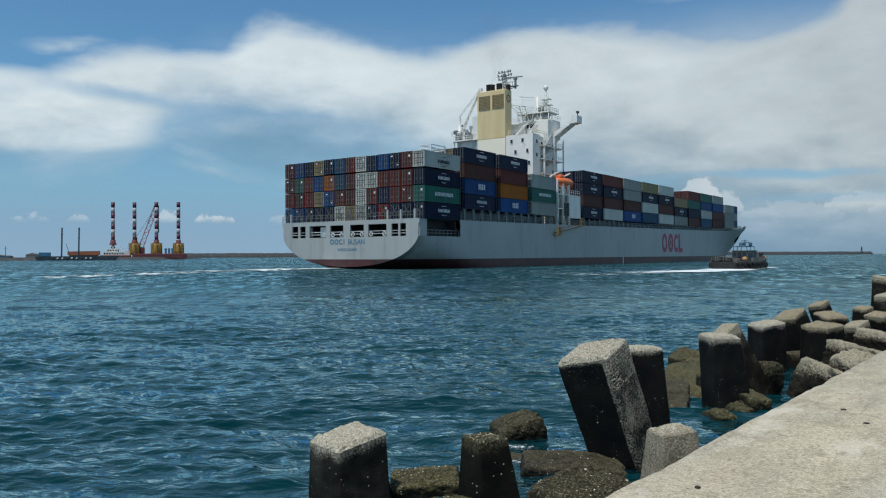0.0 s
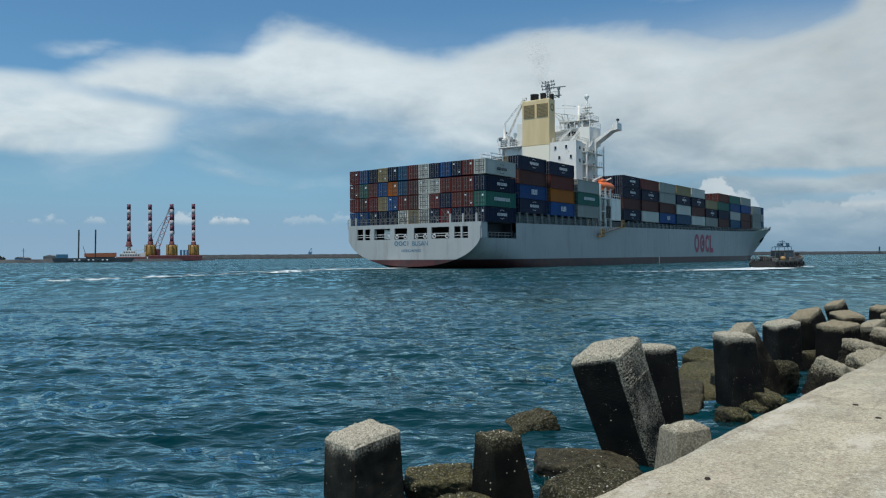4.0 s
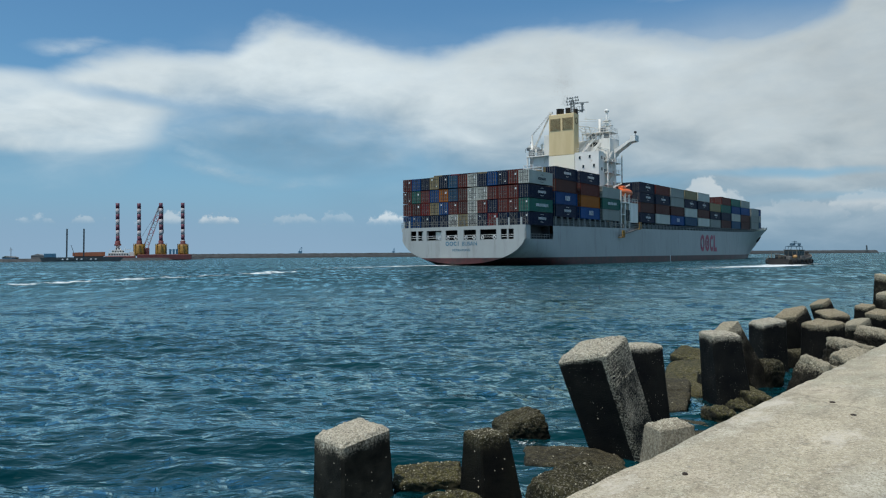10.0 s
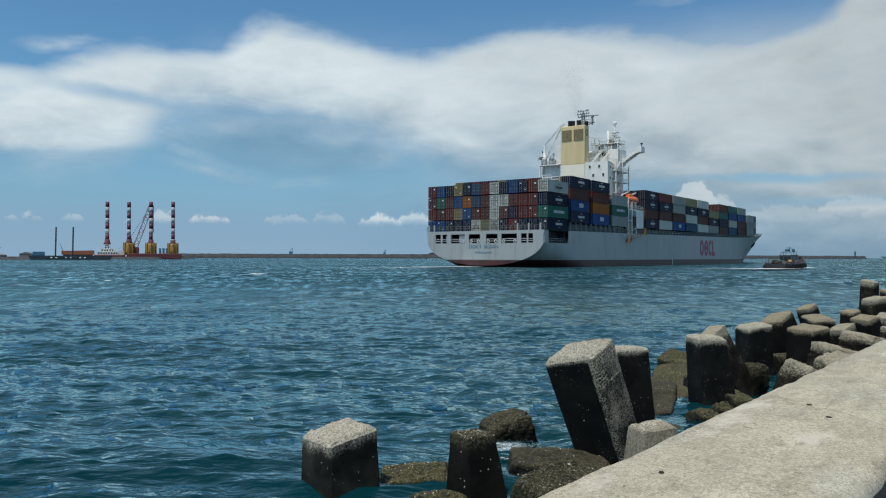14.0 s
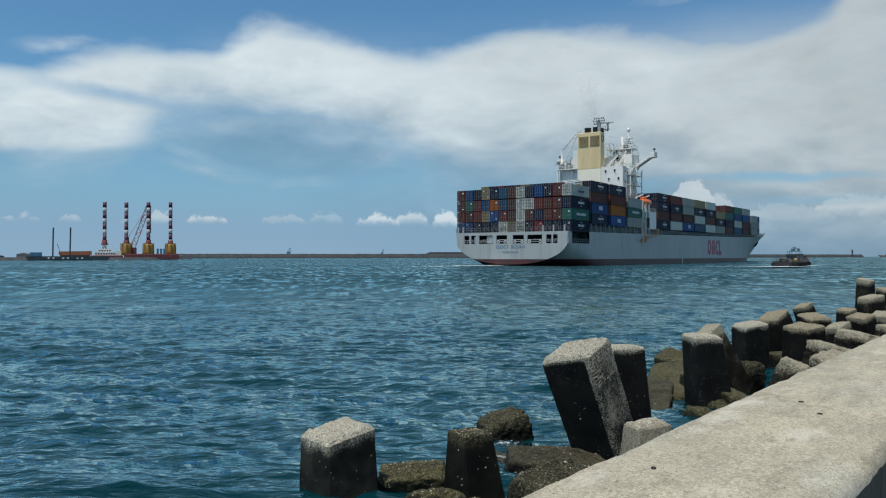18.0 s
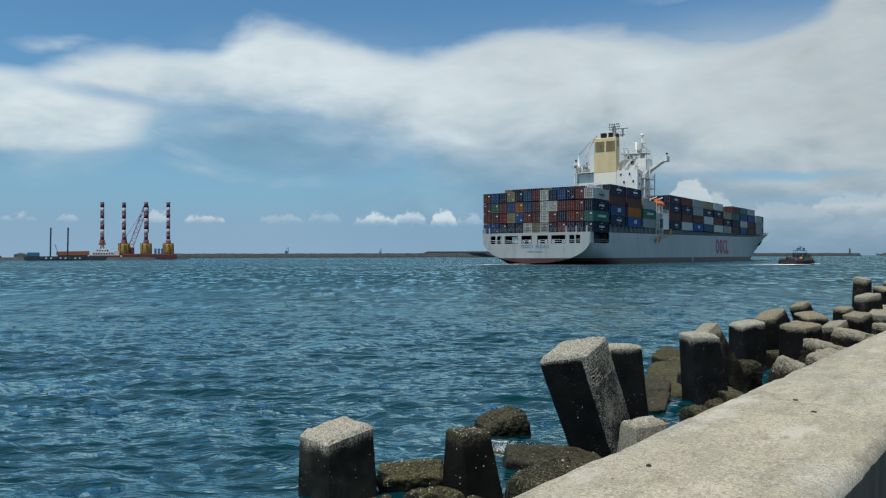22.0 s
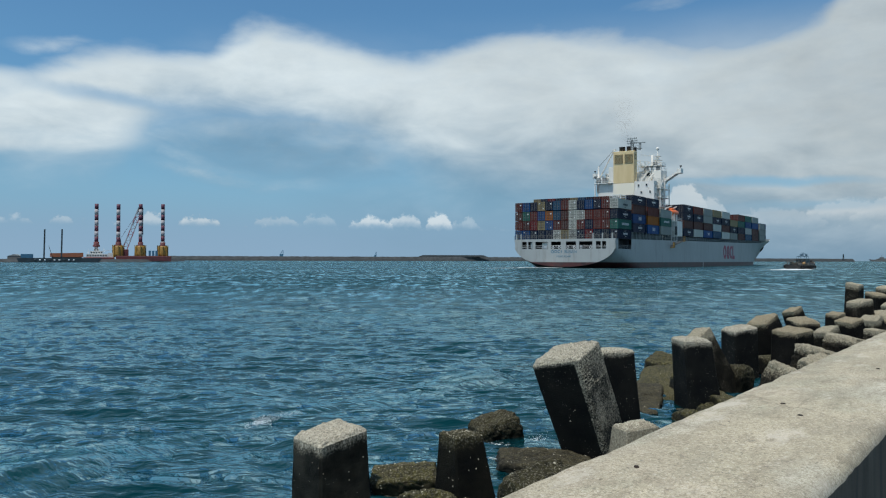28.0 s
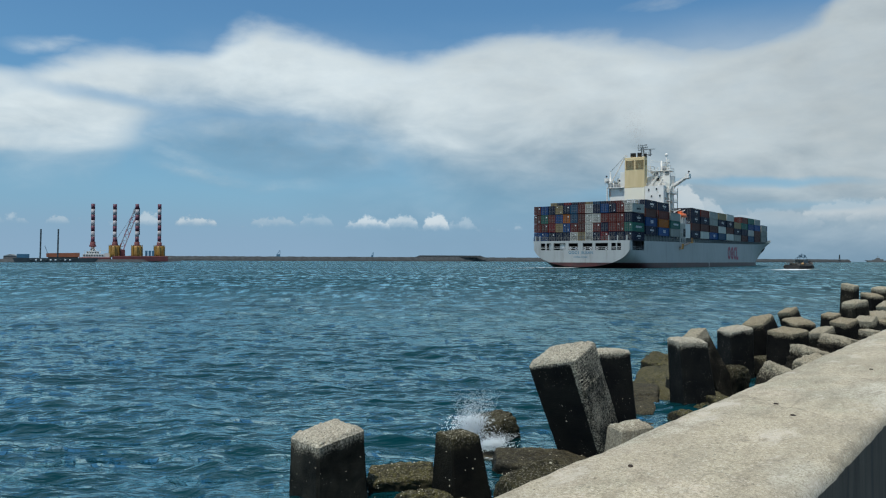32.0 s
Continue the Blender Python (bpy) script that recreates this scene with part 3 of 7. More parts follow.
def build_sea():
    """One sheet to the horizon: rings about a point inland, close together over the near water and ever wider beyond."""
    r, radii = 15.0, [0.5, 4.0, 9.0, 13.0]
    while r < 4700:
        radii.append(r)
        far = max(1.0, (r - 12) / 22)
        r += min(0.085 * far * far, 0.12 * r)
    rs = np.array(radii + [4750.0])
    half = math.radians(44)
    fine = np.arange(-half, half, math.radians(0.135))
    rest = np.linspace(half, 2 * math.pi - half, 60)
    th = np.concatenate([fine, rest[:-1]])
    T, R = np.meshgrid(th, rs)
    X, Y = R * np.sin(T) + 1.5, R * np.cos(T) - 12.0
    gap = np.maximum(np.gradient(rs)[:, None] * 0.8, R * np.where(np.abs((T + math.pi) % (2 * math.pi) - math.pi) < half, math.radians(0.135), math.radians(4.6)))
    Z = np.zeros_like(X)
    rng = np.random.RandomState(4)
    lull = np.zeros_like(X)
    for wl in (41.0, 23.0, 67.0):
        a = rng.uniform(0, 6.28)
        lull += np.sin((X * math.cos(a) + Y * math.sin(a)) * 6.283 / wl + rng.uniform(0, 6.28)) / 3
    lull = 1.0 + 0.2 * lull
    for wl, amp, k, spread in ((15.0, 0.055, 4, 10), (8.0, 0.042, 5, 14), (4.4, 0.036, 6, 18), (2.5, 0.034, 9, 22), (1.4, 0.030, 12, 26), (0.8, 0.021, 14, 30), (0.45, 0.012, 16, 34)):
        for _ in range(k):
            a = radians(rng.normal(258, spread))
            w = wl * rng.uniform(0.75, 1.3)
            ph = rng.uniform(0, 6.28)
            keep = np.clip(1.7 - gap * 4.0 / w, 0, 1)
            s = np.sin((X * math.cos(a) + Y * math.sin(a)) * 2 * math.pi / w + ph + 0.8 * np.sin((X * math.sin(a) - Y * math.cos(a)) * 2 * math.pi / (w * 2.7) + ph * 3))
            Z += amp / math.sqrt(k) * (1 - 1.35 * np.abs(s)) * keep * lull
    m, n = X.shape
    co = np.stack([X.ravel(), Y.ravel(), Z.ravel()], 1)
    i = np.arange(m - 1)[:, None] * n
    j = np.arange(n)[None, :]
    j2 = (j + 1) % n
    quads = np.stack([(i + j).ravel(), (i + n + j).ravel(), (i + n + j2).ravel(), (i + j2).ravel()], 1)
    me = bpy.data.meshes.new("sea")
    me.vertices.add(len(co))
    me.vertices.foreach_set("co", co.ravel())
    me.loops.add(len(quads) * 4)
    me.loops.foreach_set("vertex_index", quads[:, ::-1].ravel())
    me.polygons.add(len(quads))
    me.polygons.foreach_set("loop_start", np.arange(len(quads)) * 4)
    me.polygons.foreach_set("use_smooth", np.ones(len(quads), bool))
    me.update()
    me.validate()
    me.materials.append(WATER)
    return tagged(new("water", me), "choppy blue-green harbour water reaching the horizon", "water", kind="structure")


SEA = build_sea()
WALL_DIR = Vector((0.630, 0.7766, 0)).normalized()
WALL_AT = Vector((0.27, 2.46, 0))       # on the seaward edge of the wall's top
WALL_TOP, WALL_WIDE = 1.518, 0.85
WALL_TURN = math.degrees(math.atan2(WALL_DIR.y, WALL_DIR.x))


def build_wall():
    """The sea wall, along local x, its seaward edge at y = 0 and its body towards -y."""
    m = Matrix.Translation(WALL_AT) @ pose(0, 0, 0, 0, 0, WALL_TURN)
    bm = bmesh.new()
    # cross-section: a slightly worn, rounded top
    sec = [(0.05, -1.6), (0.02, WALL_TOP - 0.35), (0.0, WALL_TOP - 0.03), (-0.03, WALL_TOP - 0.002), (-0.2, WALL_TOP + 0.004), (-0.45, WALL_TOP + 0.006), (-0.7, WALL_TOP + 0.003), (-WALL_WIDE + 0.05, WALL_TOP - 0.004), (-WALL_WIDE + 0.018, WALL_TOP - 0.022), (-WALL_WIDE, WALL_TOP - 0.062), (-WALL_WIDE, 0.4)]
    xs = [-60.0, -40.0, -20.0] + list(np.arange(-9, 12, 0.07)) + [12 + 0.4 * k for k in range(270)]
    loops = []
    for x in xs:
        loop = []
        for j, (y, z) in enumerate(sec):
            e = 0.006 if j in (8, 9) else 0.008 if j in (2, 3) else 0.003
            d = noise.noise((x * 2.3, y * 3, z * 3)) * e * 0.6 + noise.noise((x * 7, y * 5, z * 5)) * e * 0.5 + noise.noise((x * 17, y * 9, z * 9)) * e * 0.6
            if j in (2, 3, 8, 9):
                d -= (0.006 if j > 5 else 0.011) * max(0.0, noise.noise((x * 2.1, j // 5 * 9.0, 4.0)) - 0.2)
            loop.append(bm.verts.new((x, y + (d if j != 10 else 0), z + d * 0.6)))
        loops.append(loop)
    for a, b in zip(loops, loops[1:]):
        for j in range(len(sec) - 1):
            f = bm.faces.new((a[j], a[j + 1], b[j + 1], b[j]))
            f.smooth = j != 9
            # landward face: streaks plus shade held in the colour
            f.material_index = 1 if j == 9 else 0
    bm.faces.new(loops[0])
    bm.faces.new(loops[-1][::-1])
    wall = part("sea_wall", bm, [CONCRETE, STAINED_SHADED])
    wall.matrix_world = m
    tagged(wall, "weathered pale concrete sea wall with a flat worn top", "sea wall", kind="structure")
    # iron stubs cut off flush with the top, and a chipped patch of mortar
    for x, y, r in ((2.30, -0.326, 0.014), (2.02, -0.482, 0.014), (0.571, -0.237, 0.010), (4.2, -0.5, 0.012)):
        bm = bmesh.new()
        turned(bm, [(r * 1.2, -0.01), (r, 0.006), (r * 0.6, 0.008), (0.001, 0.008)], 9, 0, (x, y))
        bmesh.ops.translate(bm, verts=bm.verts, vec=(0, 0, WALL_TOP + 0.004))
        part("iron_stub", bm, RUST, wall, "rusty cut-off iron stub in the concrete")
    # the promenade behind it
    bm = bmesh.new()
    box(bm, -60, 120, -30, -WALL_WIDE + 0.02, 0.2, 0.66)
    walkway = part("pavement", bm, PAVING)
    walkway.matrix_world = m
    tagged(walkway, "grey concrete promenade behind the sea wall", "pavement", kind="structure")


build_wall()


SHELL = surface("barnacle_shell", (0.55, 0.51, 0.40), (0.30, 0.27, 0.19), 25.0, 0.85, 0.3, 200.0)
LUMP = [Vector(v).normalized() for v in ((1, 0, 0), (0.3, 0.95, 0), (-0.8, 0.6, 0), (-0.8, -0.6, 0), (0.3, -0.95, 0), (0.1, 0.05, 0.8))]


def barnacles(block, zones):
    """Shells grown on a block: small pale lumps, thick in some zones (count, lowest and highest tilt of the face, sizes, least dryness)."""
    me = block.data
    rng = random.Random(round(block.location.x * 50) + round(block.location.y * 70))
    dry = me.attributes["dry"].data
    faces = [(f, f.normal.z, f.center.z, sum(dry[v].value for v in f.vertices) / len(f.vertices)) for f in me.polygons]
    low = (-block.matrix_world.translation.z) + 0.03
    co, tri = [], []
    for zone in zones:
        n, lo, hi, r0, r1 = zone[:5]
        need = zone[5] if len(zone) > 5 else 0.0
        fit = [f for f, nz, cz, d in faces if lo <= nz < hi and cz > low and d >= need]
        if not fit:
            continue
        for f in rng.choices(fit, weights=[f.area for f in fit], k=n):
            vs = [me.vertices[v].co for v in f.vertices]
            w = [rng.random() for _ in vs]
            c = sum((v * k for v, k in zip(vs, w)), Vector()) / sum(w)
            if noise.noise(c * 4.0) < rng.uniform(-0.35, 0.15):
                continue
            q, r, k = Vector((0, 0, 1)).rotation_difference(f.normal), rng.uniform(r0, r1) * (1.5 if rng.random() < 0.08 else 1.0), len(co)
            spin = Matrix.Rotation(rng.uniform(0, 6.28), 3, "Z")
            co.extend(c + q @ (spin @ (p * r)) for p in LUMP)
            tri.extend((k + j, k + (j + 1) % 5, k + 5) for j in range(5))
    out = bpy.data.meshes.new("barnacle_crust")
    out.from_pydata(co, [], tri)
    out.materials.append(SHELL)
    tagged(share("barnacle_crust", out, block), kind="stuff")


def armour_block(top, base, w1, w0, yaw, material, lit_crust=None, depth=-1.3):
    """A concrete breakwater block that stands out of the water: a tapered square leg with blunt corners."""
    sub, rows = (26, 76) if top[1] < 9.5 else (12, 26)
    bm = bmesh.new()
    z1 = top[2]
    axis0, axis1 = Vector((base[0] + (base[0] - top[0]) * 0.6, base[1] + (base[1] - top[1]) * 0.6, depth)), Vector(top)
    height = max(0.4, (axis1 - axis0).length)
    ax = (axis1 - axis0).normalized()
    q = Vector((0, 0, 1)).rotation_difference(ax) @ Matrix.Rotation(radians(yaw), 3, "Z").to_quaternion()
    ch = 0.09
    rr = random.Random(round(top[0] * 100) * 7 + round(top[1] * 100))
    bev = rr.uniform(0.10, 0.2) if w1 < 0.2 or top[1] > 12 else 0.16
    if not lit_crust:
        q = Euler((rr.uniform(-0.02, 0.2), rr.uniform(-0.13, 0.13), 0)).to_quaternion() @ q
    corner = [(1 - ch, -1), (1, -1 + ch), (1, 1 - ch), (1 - ch, 1), (-1 + ch, 1), (-1, 1 - ch), (-1, -1 + ch), (-1 + ch, -1)]
    out = []
    for k in range(8):
        a, b = Vector(corner[k]), Vector(corner[(k + 1) % 8])
        n = sub + 1 if k % 2 else 2
        out += [a.lerp(b, i / n) for i in range(n)]
    rings = []
    steps = [(s / rows, 1.0) for s in range(rows)] + [(1 - bev * w1 / height, 1.0), (1 - bev * 0.9 * w1 / height, 0.985), (1 - bev * 0.45 * w1 / height, 0.985 - bev * 0.35), (1 - 0.03 * w1 / height, 0.98 - bev * 0.68), (1 + 0.01 * w1 / height, 0.9 - bev * 0.68), *((1 + (0.01 + 0.04 * i / 9) * w1 / height, (0.9 - bev * 0.68) * (1 - i / 10)) for i in range(1, 10))]
    steps = [s for i, s in enumerate(steps) if i >= rows or s[0] < 1 - (bev + 0.02) * w1 / height]
    seed = Vector((top[0] * 3.1, top[1] * 2.7, 0))
    lay = bm.verts.layers.float.new("dry")
    for s, k in steps:
        c = axis0.lerp(axis1, s)
        w = (w0 + (w1 - w0) * max(0, (c.z - 0.0) / max(0.1, z1))) if c.z > 0 else w0
        ring = []
        for p in out:
            v = c + q @ Vector((p.x * w * k, p.y * w * k, 0))
            d = noise.noise(v * 2.2 + seed) * 0.018 + noise.noise(v * 6 + seed) * 0.012 + noise.noise(v * 13 + seed) * 0.011 + (noise.noise(v * 37 + seed) * 0.012 if k < 1 else 0)
            v += (q @ Vector((p.x, p.y, 0.35 if k < 1 else 0)).normalized()) * d * min(1.0, w * 2.2) * (1.0 if k < 1 else 0.6)
            if k < 0.97:
                v += ax * ((noise.noise(v * 9 + seed) * 0.016 + noise.noise(v * 27 + seed) * 0.016) * min(1.0, w1 * 3.3))
            b = bm.verts.new(v)
            # level drops close under the top, where the algae and painted shade begin
            b[lay] = max(0.0, min(1.0, (1.0 if k < 1 else 0.5 + 0.42 * max(0, 1 - (1 - s) * height / (0.12 if lit_crust else 0.25 if top[1] < 8 and top[0] < 0 else 0.17))) * (1 if k < 1 else min(1, 0.35 + s))))
            # one face paler: shell crust, raised further in place of sunlight on it
            if lit_crust and k == 1 and (p.x * lit_crust[0] + p.y * lit_crust[1]) > 0.75:
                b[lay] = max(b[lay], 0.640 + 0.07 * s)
            ring.append(b)
        rings.append(ring)
    n = len(out)
    for a, b in zip(rings, rings[1:]):
        for k in range(n):
            bm.faces.new((a[k], a[(k + 1) % n], b[(k + 1) % n], b[k]))
    bm.faces.new(rings[-1])
    o = Vector((base[0], base[1], 0))
    bmesh.ops.translate(bm, verts=bm.verts, vec=-o)
    bm.normal_update()
    ob = part("breakwater_block", bm, material)
    ob.location = o
    label = {"crusted_concrete": "concrete breakwater block, black with algae and painted shade below a pale crusted top", "greyed_concrete": "concrete breakwater block with a crusted top, grey sides darkening to black", "mossy_concrete": "low mossy brown concrete block awash at the waterline",
             "brown_concrete": "brownish worn concrete breakwater block, dark wet sides with shade painted in", "pale_concrete": "pale weathered concrete breakwater block beside the sea wall", "dry_concrete": "dry pale grey concrete stump close under the sea wall"}[material.name]
    tagged(ob, label, "breakwater block", "breakwater blocks along the wall")
    if top[1] < 12.0:
        moss = material.name == "mossy_concrete"
        barnacles(ob, [(60 if moss else 380, 0.55, 2, 0.003, 0.008), (900 if lit_crust else 0, -1, 0.55, 0.003, 0.007, 0.7), (45 if moss else 15 if lit_crust else 50 if top[1] < 8 else 14, -1, 0.4, 0.003, 0.010 if moss else 0.006)])
    return ob



def rock_slab(at, size, turn, material=None, square=16):
    """A worn, uneven slab, awash: low broken blocks, and added ones that darken pools."""
    bm = bmesh.new()
    bmesh.ops.create_cube(bm, size=1.0)
    bmesh.ops.subdivide_edges(bm, edges=bm.edges[:], cuts=31 if max(size) > 1.2 else 19, use_grid_fill=True)
    seed = Vector((at[0] * 5, at[1] * 3, 1.0))
    lay = bm.verts.layers.float.new("dry")
    for v in bm.verts:
        c = v.co.copy()
        r = (abs(c.x * 2) ** square + abs(c.y * 2) ** square + abs(c.z * 2) ** square) ** (1 / square)
        v.co = Vector((c.x / r * size[0], c.y / r * size[1], c.z / r * size[2]))
        n = v.co.normalized()
        v.co += n * (noise.noise(v.co * (1.6 if max(size) > 1.2 else 3) + seed) * (0.11 if max(size) > 1.2 else 0.045) + noise.noise(v.co * 7 + seed) * 0.035 + noise.noise(v.co * 15 + seed) * 0.022 + noise.noise(v.co * 31 + seed) * 0.016)
        v[lay] = 0.45 + 0.45 * max(0, c.z * 2)
    ob = part("sunken_slab", bm, material or WEEDY)
    ob.matrix_world = pose(*at, *turn)
    tagged(ob, "low broken concrete block, brown with weed and awash, some added to darken the water", "breakwater block", "sunken blocks at the waterline")
    if at[1] < 9.5 or max(size) > 1.2:
        bpy.context.view_layer.update()
        barnacles(ob, [(60 if material and at[1] < 8 else 30, 0.3, 2, 0.003, 0.009), (20, -1, 0.3, 0.003, 0.007)])
    return ob


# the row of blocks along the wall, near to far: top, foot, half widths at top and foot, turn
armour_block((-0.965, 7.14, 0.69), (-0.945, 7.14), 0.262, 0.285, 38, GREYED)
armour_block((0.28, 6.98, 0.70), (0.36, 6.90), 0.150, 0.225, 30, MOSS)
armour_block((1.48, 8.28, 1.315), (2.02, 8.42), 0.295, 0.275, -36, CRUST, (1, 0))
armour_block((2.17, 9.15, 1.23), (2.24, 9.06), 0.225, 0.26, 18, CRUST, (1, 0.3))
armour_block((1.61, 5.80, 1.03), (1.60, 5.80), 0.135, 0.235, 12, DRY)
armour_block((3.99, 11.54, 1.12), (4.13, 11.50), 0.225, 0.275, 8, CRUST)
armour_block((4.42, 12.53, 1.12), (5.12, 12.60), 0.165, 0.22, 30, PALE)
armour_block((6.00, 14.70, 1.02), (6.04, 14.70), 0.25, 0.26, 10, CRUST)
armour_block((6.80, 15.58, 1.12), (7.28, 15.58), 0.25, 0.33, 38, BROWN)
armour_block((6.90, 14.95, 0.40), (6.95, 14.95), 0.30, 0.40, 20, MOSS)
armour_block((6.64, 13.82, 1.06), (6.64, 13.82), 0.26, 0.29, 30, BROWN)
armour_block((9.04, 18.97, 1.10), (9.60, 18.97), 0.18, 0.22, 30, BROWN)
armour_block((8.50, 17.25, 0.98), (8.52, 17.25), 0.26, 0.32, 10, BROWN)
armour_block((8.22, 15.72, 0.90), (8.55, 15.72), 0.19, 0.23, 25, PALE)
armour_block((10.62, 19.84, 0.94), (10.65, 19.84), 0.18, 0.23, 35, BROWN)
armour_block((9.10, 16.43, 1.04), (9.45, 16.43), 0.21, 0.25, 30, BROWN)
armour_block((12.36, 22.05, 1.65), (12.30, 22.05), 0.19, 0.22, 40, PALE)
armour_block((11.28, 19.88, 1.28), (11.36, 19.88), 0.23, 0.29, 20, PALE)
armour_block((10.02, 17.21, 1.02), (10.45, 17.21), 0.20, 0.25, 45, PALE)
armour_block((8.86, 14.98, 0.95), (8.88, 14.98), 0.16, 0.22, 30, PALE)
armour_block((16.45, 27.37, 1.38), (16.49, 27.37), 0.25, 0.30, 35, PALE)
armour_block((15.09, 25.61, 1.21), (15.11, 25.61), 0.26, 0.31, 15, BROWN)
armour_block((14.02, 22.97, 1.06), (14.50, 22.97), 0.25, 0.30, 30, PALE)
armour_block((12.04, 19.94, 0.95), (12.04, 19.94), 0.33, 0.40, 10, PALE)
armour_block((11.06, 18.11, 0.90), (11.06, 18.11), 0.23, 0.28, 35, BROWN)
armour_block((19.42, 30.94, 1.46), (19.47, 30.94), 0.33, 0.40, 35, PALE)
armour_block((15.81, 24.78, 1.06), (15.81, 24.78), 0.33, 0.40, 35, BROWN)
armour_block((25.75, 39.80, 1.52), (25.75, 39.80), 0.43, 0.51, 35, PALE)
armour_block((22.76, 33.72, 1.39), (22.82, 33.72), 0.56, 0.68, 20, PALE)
# tilted and fallen blocks close under the wall
rock_slab((5.16, 10.90, 0.46), (0.62, 0.50, 0.60), (12, 20, 34), PALE, 12)
rock_slab((6.38, 12.25, 0.62), (0.95, 0.62, 0.48), (10, 14, 32), PALE, 9)
rock_slab((6.06, 11.62, 0.55), (0.52, 0.50, 0.55), (14, -10, 20), PALE, 7)
rock_slab((7.75, 13.85, 0.62), (0.95, 0.70, 0.55), (8, 12, 24), PALE, 7)
# low and sunken ones
rock_slab((-0.26, 7.42, 0.12), (0.64, 0.42, 0.20), (8, -3, 4), ALGAE, 10)
rock_slab((-0.04, 6.62, 0.11), (0.51, 0.42, 0.27), (-12, 10, 30), ALGAE, 4)
rock_slab((0.38, 6.30, 0.15), (0.32, 0.34, 0.23), (5, 12, 60), None, 4)
rock_slab((1.24, 8.10, 0.07), (1.05, 0.56, 0.24), (6, 2, -4), WEEDY, 10)
rock_slab((3.62, 10.50, 0.05), (0.42, 0.38, 0.28), (10, 8, 25), ALGAE, 5)
rock_slab((4.12, 11.05, 0.06), (0.40, 0.32, 0.26), (14, -9, 40), ALGAE, 8)
rock_slab((5.13, 12.59, 0.12), (0.36, 0.36, 0.90), (6, 8, 30), MOSS, 6)
rock_slab((4.10, 13.45, 0.03), (0.85, 3.00, 0.34), (4, -6, -22), ALGAE, 10)
rock_slab((3.34, 11.85, 0.07), (0.52, 2.00, 0.26), (4, 3, -18), WEEDY, 10)
rock_slab((4.30, 11.95, 0.15), (0.38, 1.90, 0.32), (3, 5, 6), ALGAE, 10)
rock_slab((4.95, 15.9, 0.06), (0.80, 1.00, 0.40), (6, 8, -30), ALGAE, 7)
rock_slab((5.35, 13.45, 0.02), (0.30, 0.34, 0.26), (8, 12, 15), MOSS, 5)
# the next seven are added only to darken bright water in the gaps
rock_slab((-0.50, 6.86, -0.05), (0.75, 0.60, 0.16), (3, 4, 15))
rock_slab((0.72, 6.95, -0.05), (0.60, 0.70, 0.16), (-3, 4, -10))
rock_slab((2.55, 7.75, -0.02), (0.80, 1.10, 0.20), (3, -4, -25))
rock_slab((3.05, 9.85, -0.03), (0.90, 1.20, 0.20), (-3, 4, -30))
rock_slab((3.80, 10.95, -0.07), (0.60, 0.80, 0.20), (2, 3, -30))
rock_slab((1.15, 8.74, -0.06), (1.10, 0.60, 0.16), (4, 3, 20))
rock_slab((5.98, 14.48, -0.08), (0.80, 0.90, 0.20), (4, -4, 20))
rock_slab((0.85, 9.60, 0.03), (0.60, 0.52, 0.56), (5, -17, 10), MOSS, 8)
rock_slab((0.97, 5.91, 0.17), (0.72, 0.62, 0.90), (8, -6, 38), MOSS, 6)

